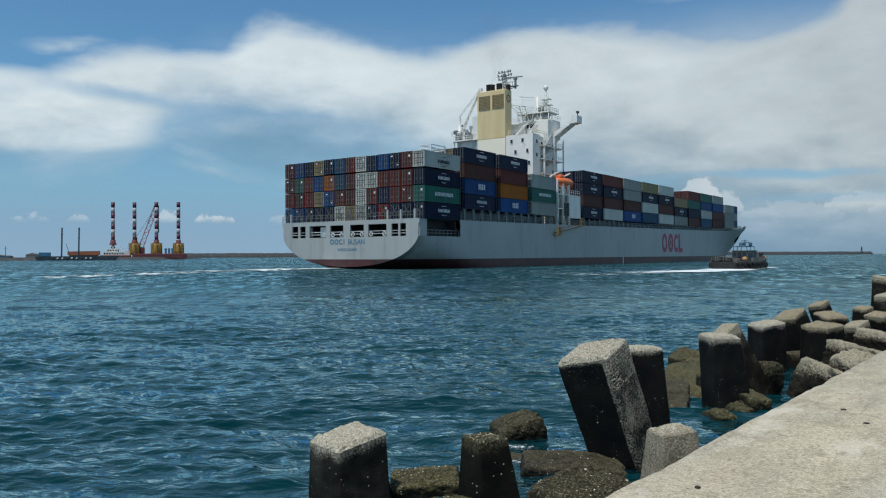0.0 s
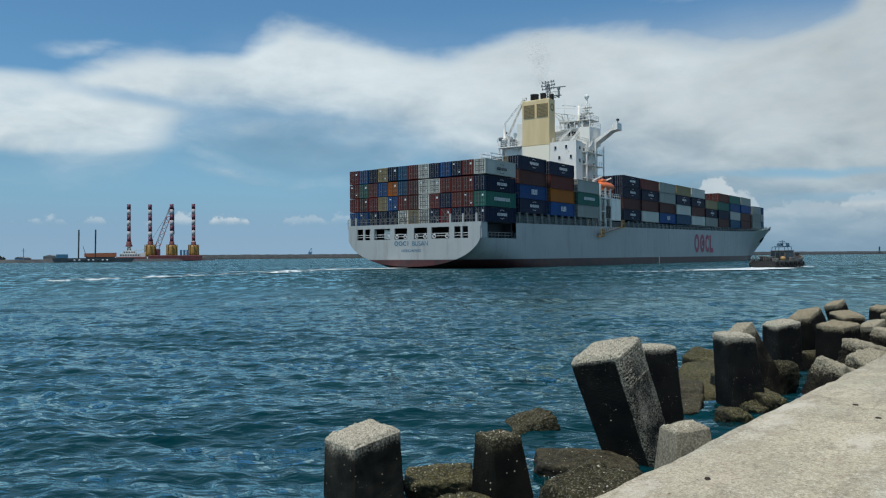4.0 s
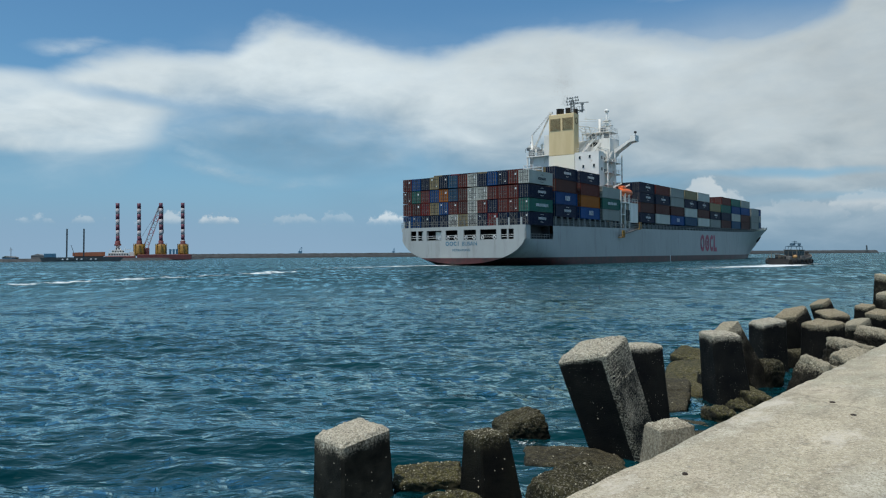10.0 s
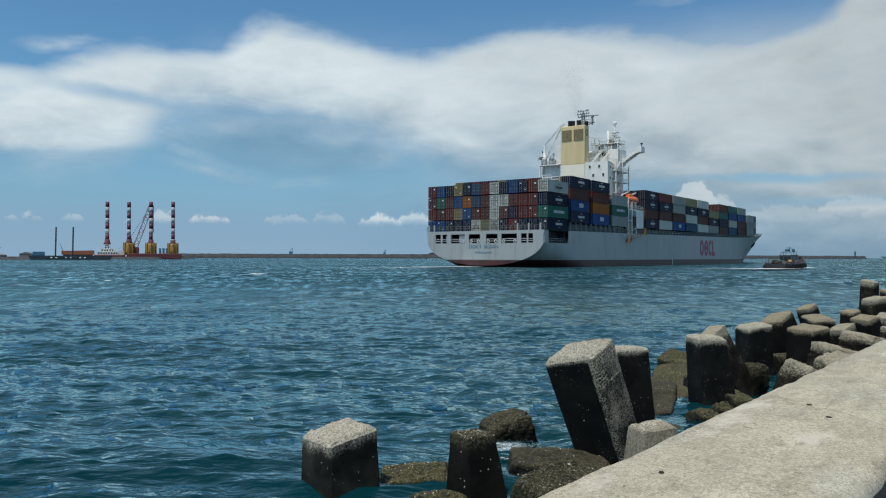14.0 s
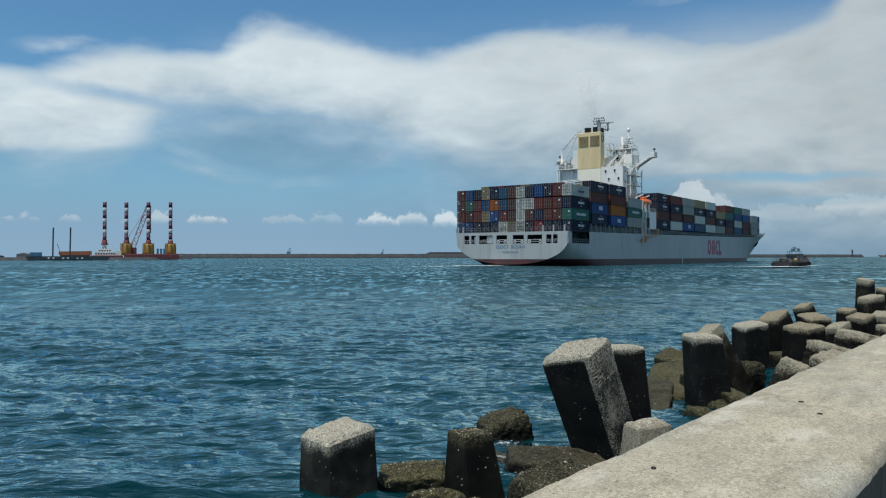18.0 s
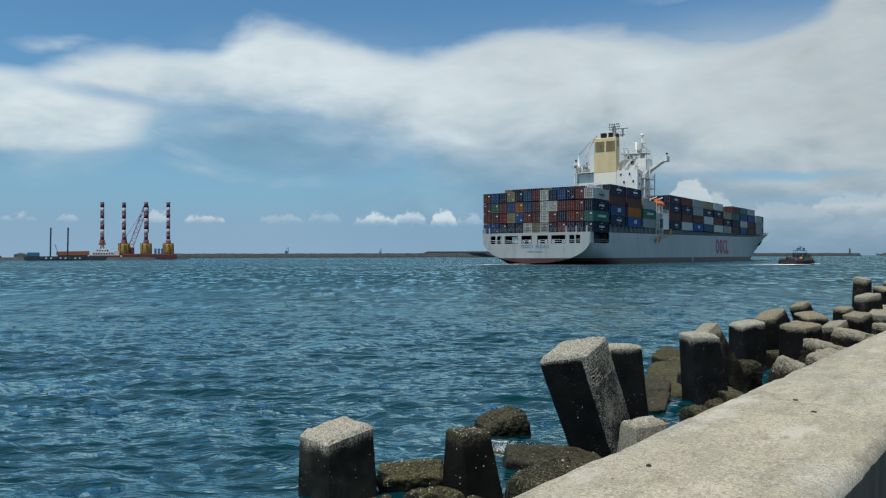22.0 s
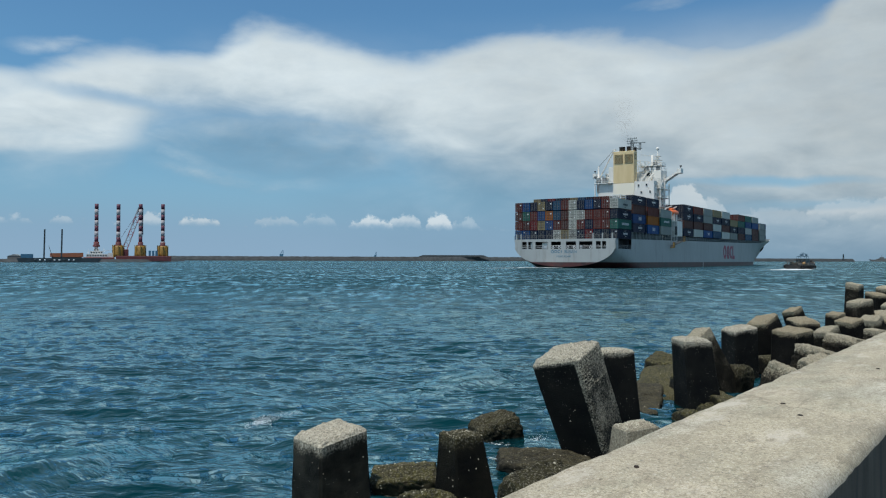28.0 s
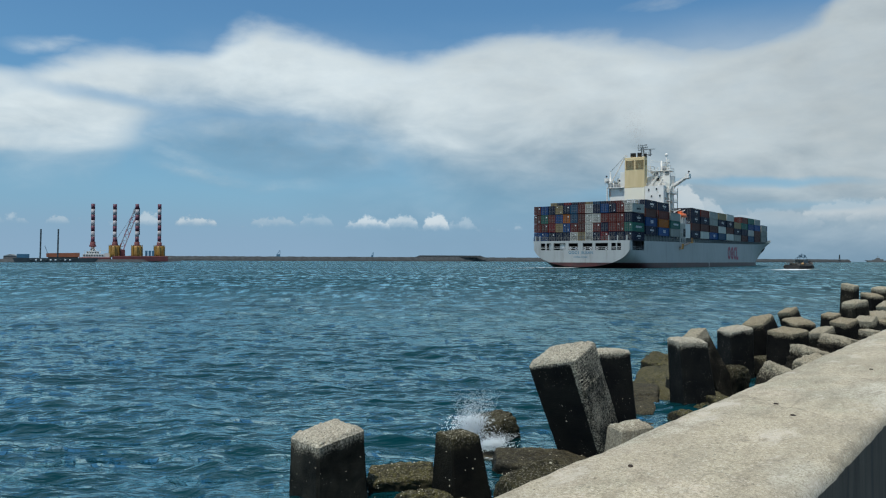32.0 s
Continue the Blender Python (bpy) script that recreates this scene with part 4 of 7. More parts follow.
# ---- the container ship: local y runs forward from the aftmost containers, z up from the waterline ----


def hull_paint():
    """Light grey topsides over a dark red boot-top, with rust runs and scuffs."""
    m = surface("hull_paint", (0.345, 0.36, 0.35), (0.295, 0.31, 0.30), 0.12, 0.5, 0.05, 3.0, stretch=(1, 1, 0.4))
    nt = m.node_tree
    N, L = nt.nodes.new, nt.links.new
    p = nt.nodes["Principled BSDF"]
    col = p.inputs["Base Color"].links[0].from_socket
    tc = N("ShaderNodeTexCoord")
    sep = N("ShaderNodeSeparateXYZ")
    L(tc.outputs["Object"], sep.inputs[0])
    # rust and soot runs, drawn out downwards
    mp = N("ShaderNodeMapping")
    mp.inputs["Scale"].default_value = (0.35, 0.35, 0.05)
    L(tc.outputs["Object"], mp.inputs[0])
    n = N("ShaderNodeTexNoise")
    n.inputs["Scale"].default_value, n.inputs["Detail"].default_value, n.inputs["Roughness"].default_value = 2.2, 8, 0.65
    L(mp.outputs[0], n.inputs["Vector"])
    k = N("ShaderNodeMapRange")
    k.inputs[1].default_value, k.inputs[2].default_value, k.inputs[4].default_value = 0.53, 0.76, 0.55
    L(n.outputs[0], k.inputs[0])
    x = N("ShaderNodeMix")
    x.data_type = "RGBA"
    L(k.outputs[0], x.inputs[0])
    L(col, x.inputs[6])
    x.inputs[7].default_value = (0.15, 0.14, 0.12, 1)
    # boot-top
    n2 = N("ShaderNodeTexNoise")
    n2.inputs["Scale"].default_value, n2.inputs["Detail"].default_value = 0.6, 6
    L(tc.outputs["Object"], n2.inputs["Vector"])
    r = N("ShaderNodeValToRGB")
    r.color_ramp.elements[0].position, r.color_ramp.elements[1].position = 0.3, 0.7
    r.color_ramp.elements[0].color, r.color_ramp.elements[1].color = (0.028, 0.016, 0.015, 1), (0.10, 0.024, 0.021, 1)
    L(n2.outputs[0], r.inputs[0])
    e = N("ShaderNodeMapRange")
    e.inputs[1].default_value, e.inputs[2].default_value = 1.62, 1.70
    L(sep.outputs[2], e.inputs[0])
    y = N("ShaderNodeMix")
    y.data_type = "RGBA"
    L(e.outputs[0], y.inputs[0])
    L(r.outputs[0], y.inputs[6])
    L(x.outputs[2], y.inputs[7])
    L(y.outputs[2], p.inputs["Base Color"])
    p.inputs["Specular IOR Level"].default_value = 0.5
    p.inputs["Roughness"].default_value = 0.36
    return m


def box_paint(name, c):
    """Corrugated container steel: ribs run up and down, paint faded and streaked."""
    m = surface(name, c, tuple(v * 0.8 for v in c), 0.5, 0.55, 0.0, random_tint=0.16, stretch=(1, 1, 0.3))
    nt = m.node_tree
    N, L = nt.nodes.new, nt.links.new
    p = nt.nodes["Principled BSDF"]
    tc = N("ShaderNodeTexCoord")
    sep = N("ShaderNodeSeparateXYZ")
    L(tc.outputs["Object"], sep.inputs[0])
    a = N("ShaderNodeMath")
    a.operation = "ADD"
    L(sep.outputs[0], a.inputs[0])
    L(sep.outputs[1], a.inputs[1])
    b = N("ShaderNodeMath")
    b.operation = "PINGPONG"
    L(a.outputs[0], b.inputs[0])
    b.inputs[1].default_value = 0.14
    c_ = N("ShaderNodeMapRange")
    c_.inputs[1].default_value, c_.inputs[2].default_value = 0.04, 0.10
    L(b.outputs[0], c_.inputs[0])
    u = N("ShaderNodeBump")
    u.inputs["Strength"].default_value, u.inputs["Distance"].default_value = 0.8, 0.04
    L(c_.outputs[0], u.inputs["Height"])
    L(u.outputs[0], p.inputs["Normal"])
    p.inputs["Specular IOR Level"].default_value = 0.12
    return m


HULL = hull_paint()
WHITE = surface("white_ship_paint", (0.74, 0.72, 0.67), (0.63, 0.61, 0.55), 0.5, 0.5, 0.05, 4.0, spots=(1.3, 0.68, (0.50, 0.42, 0.32)), stretch=(1, 1, 0.25))
CREAM = surface("cream_funnel_paint", (0.66, 0.52, 0.29), (0.58, 0.44, 0.23), 0.35, 0.55, 0.05, 4.0, stretch=(1, 1, 0.2), spots=(0.9, 0.66, (0.36, 0.22, 0.10)))
CASING = surface("cream_white_casing", (0.80, 0.73, 0.56), (0.76, 0.70, 0.58), 0.3, 0.55, 0.05, 4.0, stretch=(1, 1, 0.3))
LOUVRE = surface("louvre_brown", (0.30, 0.20, 0.09), (0.20, 0.13, 0.055), 2.0, 0.6, 0.0)
DARK = surface("dark_recess", (0.02, 0.022, 0.025), (0.012, 0.013, 0.015), 1.0, 0.7, 0.0)
STEEL = surface("grey_deck_steel", (0.20, 0.22, 0.22), (0.12, 0.13, 0.13), 0.8, 0.6, 0.1, 6.0)
GREEN_DECK = surface("green_deck_paint", (0.10, 0.16, 0.13), (0.07, 0.11, 0.09), 0.3, 0.7, 0.1, 4.0)
BLACK = surface("soot_black", (0.02, 0.02, 0.022), (0.012, 0.012, 0.013), 2.0, 0.6, 0.1)
GLASS_DARK = surface("dark_window_glass", (0.02, 0.03, 0.035), (0.015, 0.02, 0.025), 1.0, 0.12, 0.0)
ORANGE = surface("lifeboat_orange", (0.75, 0.16, 0.04), (0.62, 0.12, 0.03), 1.0, 0.4, 0.05)
YELLOW = surface("ochre_yellow_paint", (0.36, 0.205, 0.035), (0.20, 0.11, 0.022), 0.6, 0.6, 0.1, 5.0, spots=(1.5, 0.64, (0.16, 0.08, 0.03)))
LETTER_BLUE = surface("blue_letters", (0.05, 0.16, 0.24), (0.04, 0.13, 0.2), 1.0, 0.5, 0.0)
LOGO_RED = surface("crimson_logo_paint", (0.36, 0.025, 0.075), (0.29, 0.025, 0.06), 0.5, 0.5, 0.0)
PALE_MARK = surface("white_marking", (0.70, 0.72, 0.72), (0.5, 0.52, 0.52), 2.0, 0.6, 0.0)
RODS = surface("galvanised_rods", (0.17, 0.165, 0.155), (0.09, 0.087, 0.08), 3.0, 0.6, 0.0, metal=0.2)
COLOURS = {k: box_paint("container_" + n, c) for k, n, c in (
    ("R", "oxide_red", (0.118, 0.024, 0.018)), ("D", "dark_brown_red", (0.081, 0.025, 0.020)), ("S", "signal_red", (0.178, 0.013, 0.014)), ("B", "blue", (0.006, 0.056, 0.180)),
    ("N", "navy_blue", (0.004, 0.012, 0.036)), ("T", "steel_blue", (0.014, 0.070, 0.135)), ("G", "green", (0.023, 0.129, 0.100)), ("W", "off_white", (0.460, 0.469, 0.422)),
    ("Y", "sand_yellow", (0.285, 0.225, 0.115)), ("O", "orange", (0.301, 0.084, 0.005)), ("E", "pale_grey", (0.279, 0.297, 0.269)))}
TONE = {"R": "oxide-red", "D": "brownish red", "S": "bright red", "B": "blue", "N": "navy-blue", "T": "steel-blue", "G": "green", "W": "off-white", "Y": "sand-yellow", "O": "orange", "E": "pale grey"}

SHIP = thing("container_ship", pose(-16.7, 132.2, 0, 0, 0, -35), "grey container ship under way, stacked with coloured containers", "container ship")


def lerp_table(y, table):
    return float(np.interp(y, [a for a, _ in table], [b for _, b in table]))


DECK_Z = ((-1, 8.35), (12, 8.4), (46, 8.75), (155, 10.0), (182, 10.6), (212, 12.3), (260, 13.4))
DECK_W = ((-1, 16.1), (184, 16.1), (205, 15.2), (222, 12.4), (238, 8.8), (250, 5.0), (258, 1.6), (260, 0.3))
LOW_W = ((-1, 15.9), (10, 16.1), (150, 16.1), (175, 14.2), (200, 8.6), (218, 3.8), (234, 1.2), (252, 0.3), (260, 0.2))
KEEL_Z = ((-1, 0.35), (6, -0.6), (14, -2.5), (30, -5.0), (228, -5.0), (232, -1.5), (238, 2.0), (252, 9.4), (258, 12.2), (260, 13.0))


def section(y, zmax, n=14):
    """Half of the hull's cross-section at y, keel to zmax."""
    zk, wl, wd, zd = lerp_table(y, KEEL_Z), lerp_table(y, LOW_W), lerp_table(y, DECK_W), lerp_table(y, DECK_Z)
    pw = 2.2 + 4.0 * min(1, max(0, (y + 1) / 30))
    hb = min(6.5, zd - zk)
    pts = []
    for i in range(n + 1):
        a = i / n
        z = zk + (zmax - zk) * (a ** 1.8 if y < 40 else a)
        s = min(1.0, max(0.0, (z - zk) / max(0.3, hb)))
        w = wl * (1 - (1 - s) ** pw) ** (1 / pw)
        f = max(0.0, min(1.0, (z - 1.0) / max(1.0, zd - 1.0)))
        w = w + (wd - wl) * f ** 1.6 * min(1, max(0, (y - 100) / 60)) if y > 100 else w
        pts.append((max(0.02, w), z))
    return pts


def loft(bm, ys, top_of, low_of=None):
    rows = []
    for y in ys:
        pts = section(y, top_of(y))
        if low_of is not None:
            z0 = low_of(y)
            up = [p for p in pts if p[1] > z0 + 0.02]
            w0 = float(np.interp(z0, [p[1] for p in pts], [p[0] for p in pts]))
            full = [(w0, z0)] + up
            zz = np.linspace(z0, top_of(y), 7)
            pts = [(float(np.interp(z, [p[1] for p in full], [p[0] for p in full])), float(z)) for z in zz]
        rows.append([bm.verts.new((-x, y, z)) for x, z in pts[::-1]] + [bm.verts.new((x, y, z)) for x, z in pts])
    for a, b in zip(rows, rows[1:]):
        for k in range(len(a) - 1):
            if low_of is not None and k == len(a) // 2 - 1:
                continue
            f = bm.faces.new((a[k], b[k], b[k + 1], a[k + 1]))
            f.smooth = True
    return rows


WINDOWS = ((-13.3, -11.8), (-11.3, -9.9), (-8.9, -4.9), (-3.8, -0.7), (0.9, 4.0), (5.0, 9.0), (10.1, 11.5), (11.9, 13.1))


def build_hull():
    bm = bmesh.new()
    ys = [-1, 0.5, 2, 4, 7, 10.5, 14, 20, 30] + list(range(40, 180, 10)) + list(range(180, 252, 4)) + [252, 255, 258, 259.5, 260]
    low = lambda y: max(min(5.5, lerp_table(y, DECK_Z) - 0.2), lerp_table(y, KEEL_Z) + 0.08)
    rows = loft(bm, ys, low)
    # lower part of the stern plate
    bm.faces.new(rows[0][::-1])
    part("hull", bm, HULL, SHIP, "light grey hull with a dark red boot-top")
    # the plating above, with the mooring deck left open near the stern
    bm = bmesh.new()
    ys2 = [10.5, 14, 20, 30] + list(range(40, 180, 10)) + list(range(180, 252, 4)) + [252, 255, 258, 259.5, 260]
    loft(bm, ys2, lambda y: lerp_table(y, DECK_Z) + (0.9 if y > 205 else 0.0) * min(1, max(0, (y - 205) / 12)), low)
    part("side_plating", bm, HULL, SHIP)
    # stern plate: posts between the openings, rounded quarters and the beam above
    bm = bmesh.new()
    edges = [-15.68] + [v for w in WINDOWS for v in w] + [15.68]
    for a, b in zip(edges[::2], edges[1::2]):
        box(bm, a, b, -1.0, -0.75, 5.5, 7.6)
    box(bm, -15.9, 15.9, -1.0, -0.75, 7.6, 8.35)
    for sx in (-1, 1):
        box(bm, min(sx * 15.5, sx * 15.85), max(sx * 15.5, sx * 15.85), -0.75, 1.1, 5.5, 8.35)
    part("stern_frame", bm, HULL, SHIP)
    for a, b in WINDOWS:
        bm = bmesh.new()
        for z in (6.0, 6.45):
            rod(bm, (a, -0.85, z), (b, -0.85, z), 0.05, n=5)
        for i, x in enumerate((a + 0.55, b - 0.55)):
            if b - a > 2 and (i or a > -8):
                for k in range(10):
                    t0, t1 = k / 10 * 6.283, (k + 1) / 10 * 6.283
                    rod(bm, (x + 0.34 * math.cos(t0), -0.9, 5.95 + 0.34 * math.sin(t0)), (x + 0.34 * math.cos(t1), -0.9, 5.95 + 0.34 * math.sin(t1)), 0.09, n=4)
        part("fairlead", bm, PALE_MARK, SHIP, "white mooring fairlead and rails in a stern opening")
    bm = bmesh.new()
    box(bm, -15.6, 15.6, -0.7, 11, 5.25, 5.4)
    box(bm, -15.6, 15.6, 9.6, 9.9, 5.4, 8.3)
    box(bm, -15.58, -15.4, -0.6, 9.6, 5.4, 8.2)
    box(bm, 13.6, 13.8, 0.6, 9.6, 5.4, 8.3)
    box(bm, -15.6, 15.6, 0.6, 9.9, 8.2, 8.28)
    part("mooring_deck", bm, DARK, SHIP, "dark mooring deck inside the stern")
    for x in (-7.2, -11.0):
        bm = bmesh.new()
        box(bm, x, x + 1.7, 0.0, 0.3, 5.6, 7.4, bevel=0.05)
        part("deck_locker", bm, WHITE, SHIP, "white locker on the mooring deck")
    for sx in (-1, 1):
        bm = bmesh.new()
        for z in (6.0, 6.5):
            rod(bm, (sx * 15.9, 1.1, z), (sx * 15.9, 10.4, z), 0.05, n=5)
        for k in range(9):
            rod(bm, (sx * 15.9, 1.3 + k * 1.12, 5.4), (sx * 15.9, 1.3 + k * 1.12, 6.5), 0.05, n=5)
        part("mooring_rail", bm, STEEL, SHIP)
    # decks
    bm = bmesh.new()
    pts = [y for y in ys if y >= -1]
    L_ = [bm.verts.new((-lerp_table(y, DECK_W) + 0.15, y, lerp_table(y, DECK_Z) - 0.08)) for y in pts]
    R_ = [bm.verts.new((lerp_table(y, DECK_W) - 0.15, y, lerp_table(y, DECK_Z) - 0.08)) for y in pts]
    for k in range(len(pts) - 1):
        bm.faces.new((L_[k], R_[k], R_[k + 1], L_[k + 1]))
    part("deck", bm, GREEN_DECK, SHIP, "dark green steel deck")
    for y0, y1 in ((11.5, 47.5), (60, 84), (84.4, 110), (110.3, 136), (136.4, 162), (162.4, 204)):
        bm = bmesh.new()
        box(bm, -13, 13, y0, y1, lerp_table(y0, DECK_Z) - 0.1, 10.4 + max(0, y0 - 100) * 0.008)
        part("hatch_cover", bm, STEEL, SHIP)


build_hull()


def container_mesh(key, length, tag):
    """A steel container: recessed panels inside corner posts and rails, doors with lock rods on the after end."""
    bm = bmesh.new()
    w, h, L_ = 2.28, 2.64, length
    box(bm, -w / 2 + 0.05, w / 2 - 0.05, 0.06, L_ - 0.06, 0.06, h - 0.04)
    for sx in (-1, 1):
        for y in (0.0, L_ - 0.14):
            box(bm, sx * w / 2 - 0.07, sx * w / 2 + 0.07, y, y + 0.14, 0, h)
        for z in (0.0, h - 0.12):
            box(bm, sx * w / 2 - 0.05, sx * w / 2 + 0.05, 0.14, L_ - 0.14, z, z + 0.12)
        # corrugations of the long side, proud of the panel
        if L_ < 10.5:
            n = int(L_ / 0.56)
            for k in range(n):
                y = 0.3 + k * (L_ - 0.6) / n
                box(bm, min(sx * (w / 2 - 0.05), sx * (w / 2 - 0.01)), max(sx * (w / 2 - 0.05), sx * (w / 2 - 0.01)), y, y + 0.26, 0.14, h - 0.14)
    for y in (0.0, L_ - 0.1):
        for z in (0.0, h - 0.12):
            box(bm, -w / 2 + 0.07, w / 2 - 0.07, y, y + 0.1, z, z + 0.12)
    for x in (-0.82, -0.3, 0.3, 0.82):
        box(bm, x - 0.035, x + 0.035, -0.02, 0.06, 0.1, h - 0.1, 1)
        for z in (0.12, 0.85, 1.75, h - 0.24):
            box(bm, x - 0.09, x + 0.09, -0.03, 0.05, z, z + 0.10, 1)
    box(bm, -0.03, 0.03, 0.0, 0.07, 0.1, h - 0.1, 2)
    for x in (-0.56, 0.56):
        box(bm, x - 0.22, x + 0.22, -0.01, 0.06, 1.0, 1.08, 1)
    for z in (0.55, 1.35, 2.1):
        box(bm, -1.05, 1.05, 0.03, 0.058, z, z + 0.09, 2)
    if tag == 1:
        box(bm, 0.42, 0.76, -0.005, 0.06, 1.75, 2.1, 3)
    elif tag == 2:
        box(bm, -0.78, -0.42, -0.005, 0.06, 2.0, 2.2, 3)
        box(bm, 0.45, 0.8, -0.005, 0.06, 0.5, 0.72, 3)
    me = bpy.data.meshes.new("container")
    bm.to_mesh(me)
    bm.free()
    for m in (COLOURS[key], RODS, DARK, PALE_MARK):
        me.materials.append(m)
    return me


CONTAINER_MESHES = {}


def container(key, x, y, z, length=10.4, label=True, tag=0):
    k = (key, round(length, 1), tag)
    if k not in CONTAINER_MESHES:
        CONTAINER_MESHES[k] = container_mesh(key, length, tag)
    return share("container", CONTAINER_MESHES[k], SHIP, pose(x, y, z), TONE[key] + " steel shipping container" if label else "")


# bay: start, end, foot, half width in rows, tiers on the starboard side from the bottom, tiers in the middle
BAYS = (
    (11.8, 22.3, 10.45, 6, "NBDN", 4), (24.0, 34.5, 10.45, 6, "BORN", 4), (36.1, 47.0, 10.5, 6, "EGE", 3),
    (60.6, 71.4, 10.7, 6, "NDNN", 4), (72.3, 83.9, 10.75, 6, "WDNR", 4), (84.8, 96.8, 10.8, 6, "BDEE", 4), (97.7, 109.7, 10.9, 6, "TWNY", 4),
    (110.6, 122.9, 11.0, 6, "WDNW", 4), (123.8, 136.0, 11.0, 6, "ENY", 3), (137.0, 149.1, 11.1, 6, "DNGR", 4), (150.0, 162.1, 11.2, 6, "TWBG", 4), (163.0, 175.6, 11.3, 6, "DDBE", 4),
    (178.0, 190.0, 11.6, 6, "EEE", 3), (192.0, 204.5, 12.3, 5, "TEB", 3))


def stern_stack():
    rows = ("BBNNNWYWNSNNN", "RDSYBRDWRNRRG", "DGRBOTDWWRRRN", "RBNYNTRWNBNRW")
    rise = (0, 0, 0, 0.15, 0.25, 0.25, 0.25, 0.3, 0.1, 0.25, 0.25, 0.3, 0.3)
    for j, row in enumerate(rows):
        for i, k in enumerate(row):
            container(k, -15.0 + i * 2.5, 0.0, 8.35 + j * 2.78 + (rise[i] * 0.5 if j == 3 else 0), 10.3, True, (0, 1, 0, 2, 0, 0, 1)[(i * 3 + j * 5) % 7])


def bays():
    rng = random.Random(11)
    pool = "RRDDNNNBBTGEWOYS"
    for y0, y1, z0, half, side, mid in BAYS:
        L_ = y1 - y0
        for j, k in enumerate(side):
            container(k, half * 2.5, y0, z0 + j * 2.72, L_)
        top = z0 + (mid - 1) * 2.72
        for i in range(-half, half):
            container(rng.choice(pool), i * 2.5, y0, top, L_, False)
            if i == -half:
                for j in range(mid - 1):
                    container(rng.choice(pool), i * 2.5, y0, z0 + j * 2.72, L_, False)
        # the tiers below, hidden behind the outer ones
        bm = bmesh.new()
        for i in range(-half + 1, half):
            for j in range(mid - 1):
                box(bm, i * 2.5 - 1.2, i * 2.5 + 1.2, y0, y1, z0 + j * 2.72, z0 + j * 2.72 + 2.7, (i * 5 + j * 3) % 6)
        tagged(part("container_pile", bm, [COLOURS[c] for c in "RDNBTE"], SHIP), kind="stuff")


stern_stack()
bays()


def rail(bm, pts, h=1.05, r=0.035, every=1.5):
    """A guard rail along a line of points: posts and two bars."""
    for a, b in zip(pts, pts[1:]):
        a, b = Vector(a), Vector(b)
        n = max(1, int((b - a).length / every))
        for k in range(n + 1):
            c = a.lerp(b, k / n)
            beam(bm, c, c + Vector((0, 0, h)), r * 2)
        for z in (h, h * 0.55):
            beam(bm, a + Vector((0, 0, z)), b + Vector((0, 0, z)), r * 2)


def stair(bm, a, b, w=0.8):
    """A steep ladder stair from a up to b."""
    a, b = Vector(a), Vector(b)
    side = Vector((0, 0, 1)).cross(b - a).normalized() * w / 2
    for s in (-1, 1):
        beam(bm, a + side * s, b + side * s, 0.08, 0.2)
        beam(bm, a + side * s + Vector((0, 0, 0.9)), b + side * s + Vector((0, 0, 0.9)), 0.05)
    n = int((b - a).length / 0.35)
    for k in range(n):
        c = a.lerp(b, (k + 0.5) / n)
        beam(bm, c - side, c + side, 0.06, 0.22)


def ring(bm, c, u, v, r0, r1, depth, n=18, a0=0.0, a1=6.2832):
    """A flat ring, or a stretch of one, in the plane of u and v."""
    c, u, v = Vector(c), Vector(u), Vector(v)
    w = u.cross(v).normalized() * depth
    loops = []
    for k in range(n + 1):
        t = a0 + (a1 - a0) * k / n
        d = u * math.cos(t) + v * math.sin(t)
        loops.append([bm.verts.new(c + d * r1), bm.verts.new(c + d * r1 + w), bm.verts.new(c + d * r0 + w), bm.verts.new(c + d * r0)])
    for a, b in zip(loops, loops[1:]):
        for k in range(4):
            bm.faces.new((a[k], b[k], b[(k + 1) % 4], a[(k + 1) % 4]))


def letters(text, size, material, parent, m, name="lettering", label=""):
    cu = bpy.data.curves.new(name, "FONT")
    cu.body, cu.size, cu.align_x, cu.extrude = text, size, "CENTER", 0.02
    tmp = bpy.data.objects.new(name, cu)
    me = bpy.data.meshes.new_from_object(tmp)
    bpy.data.objects.remove(tmp)
    me.materials.clear()
    me.materials.append(material)
    return share(name, me, parent, m, label)


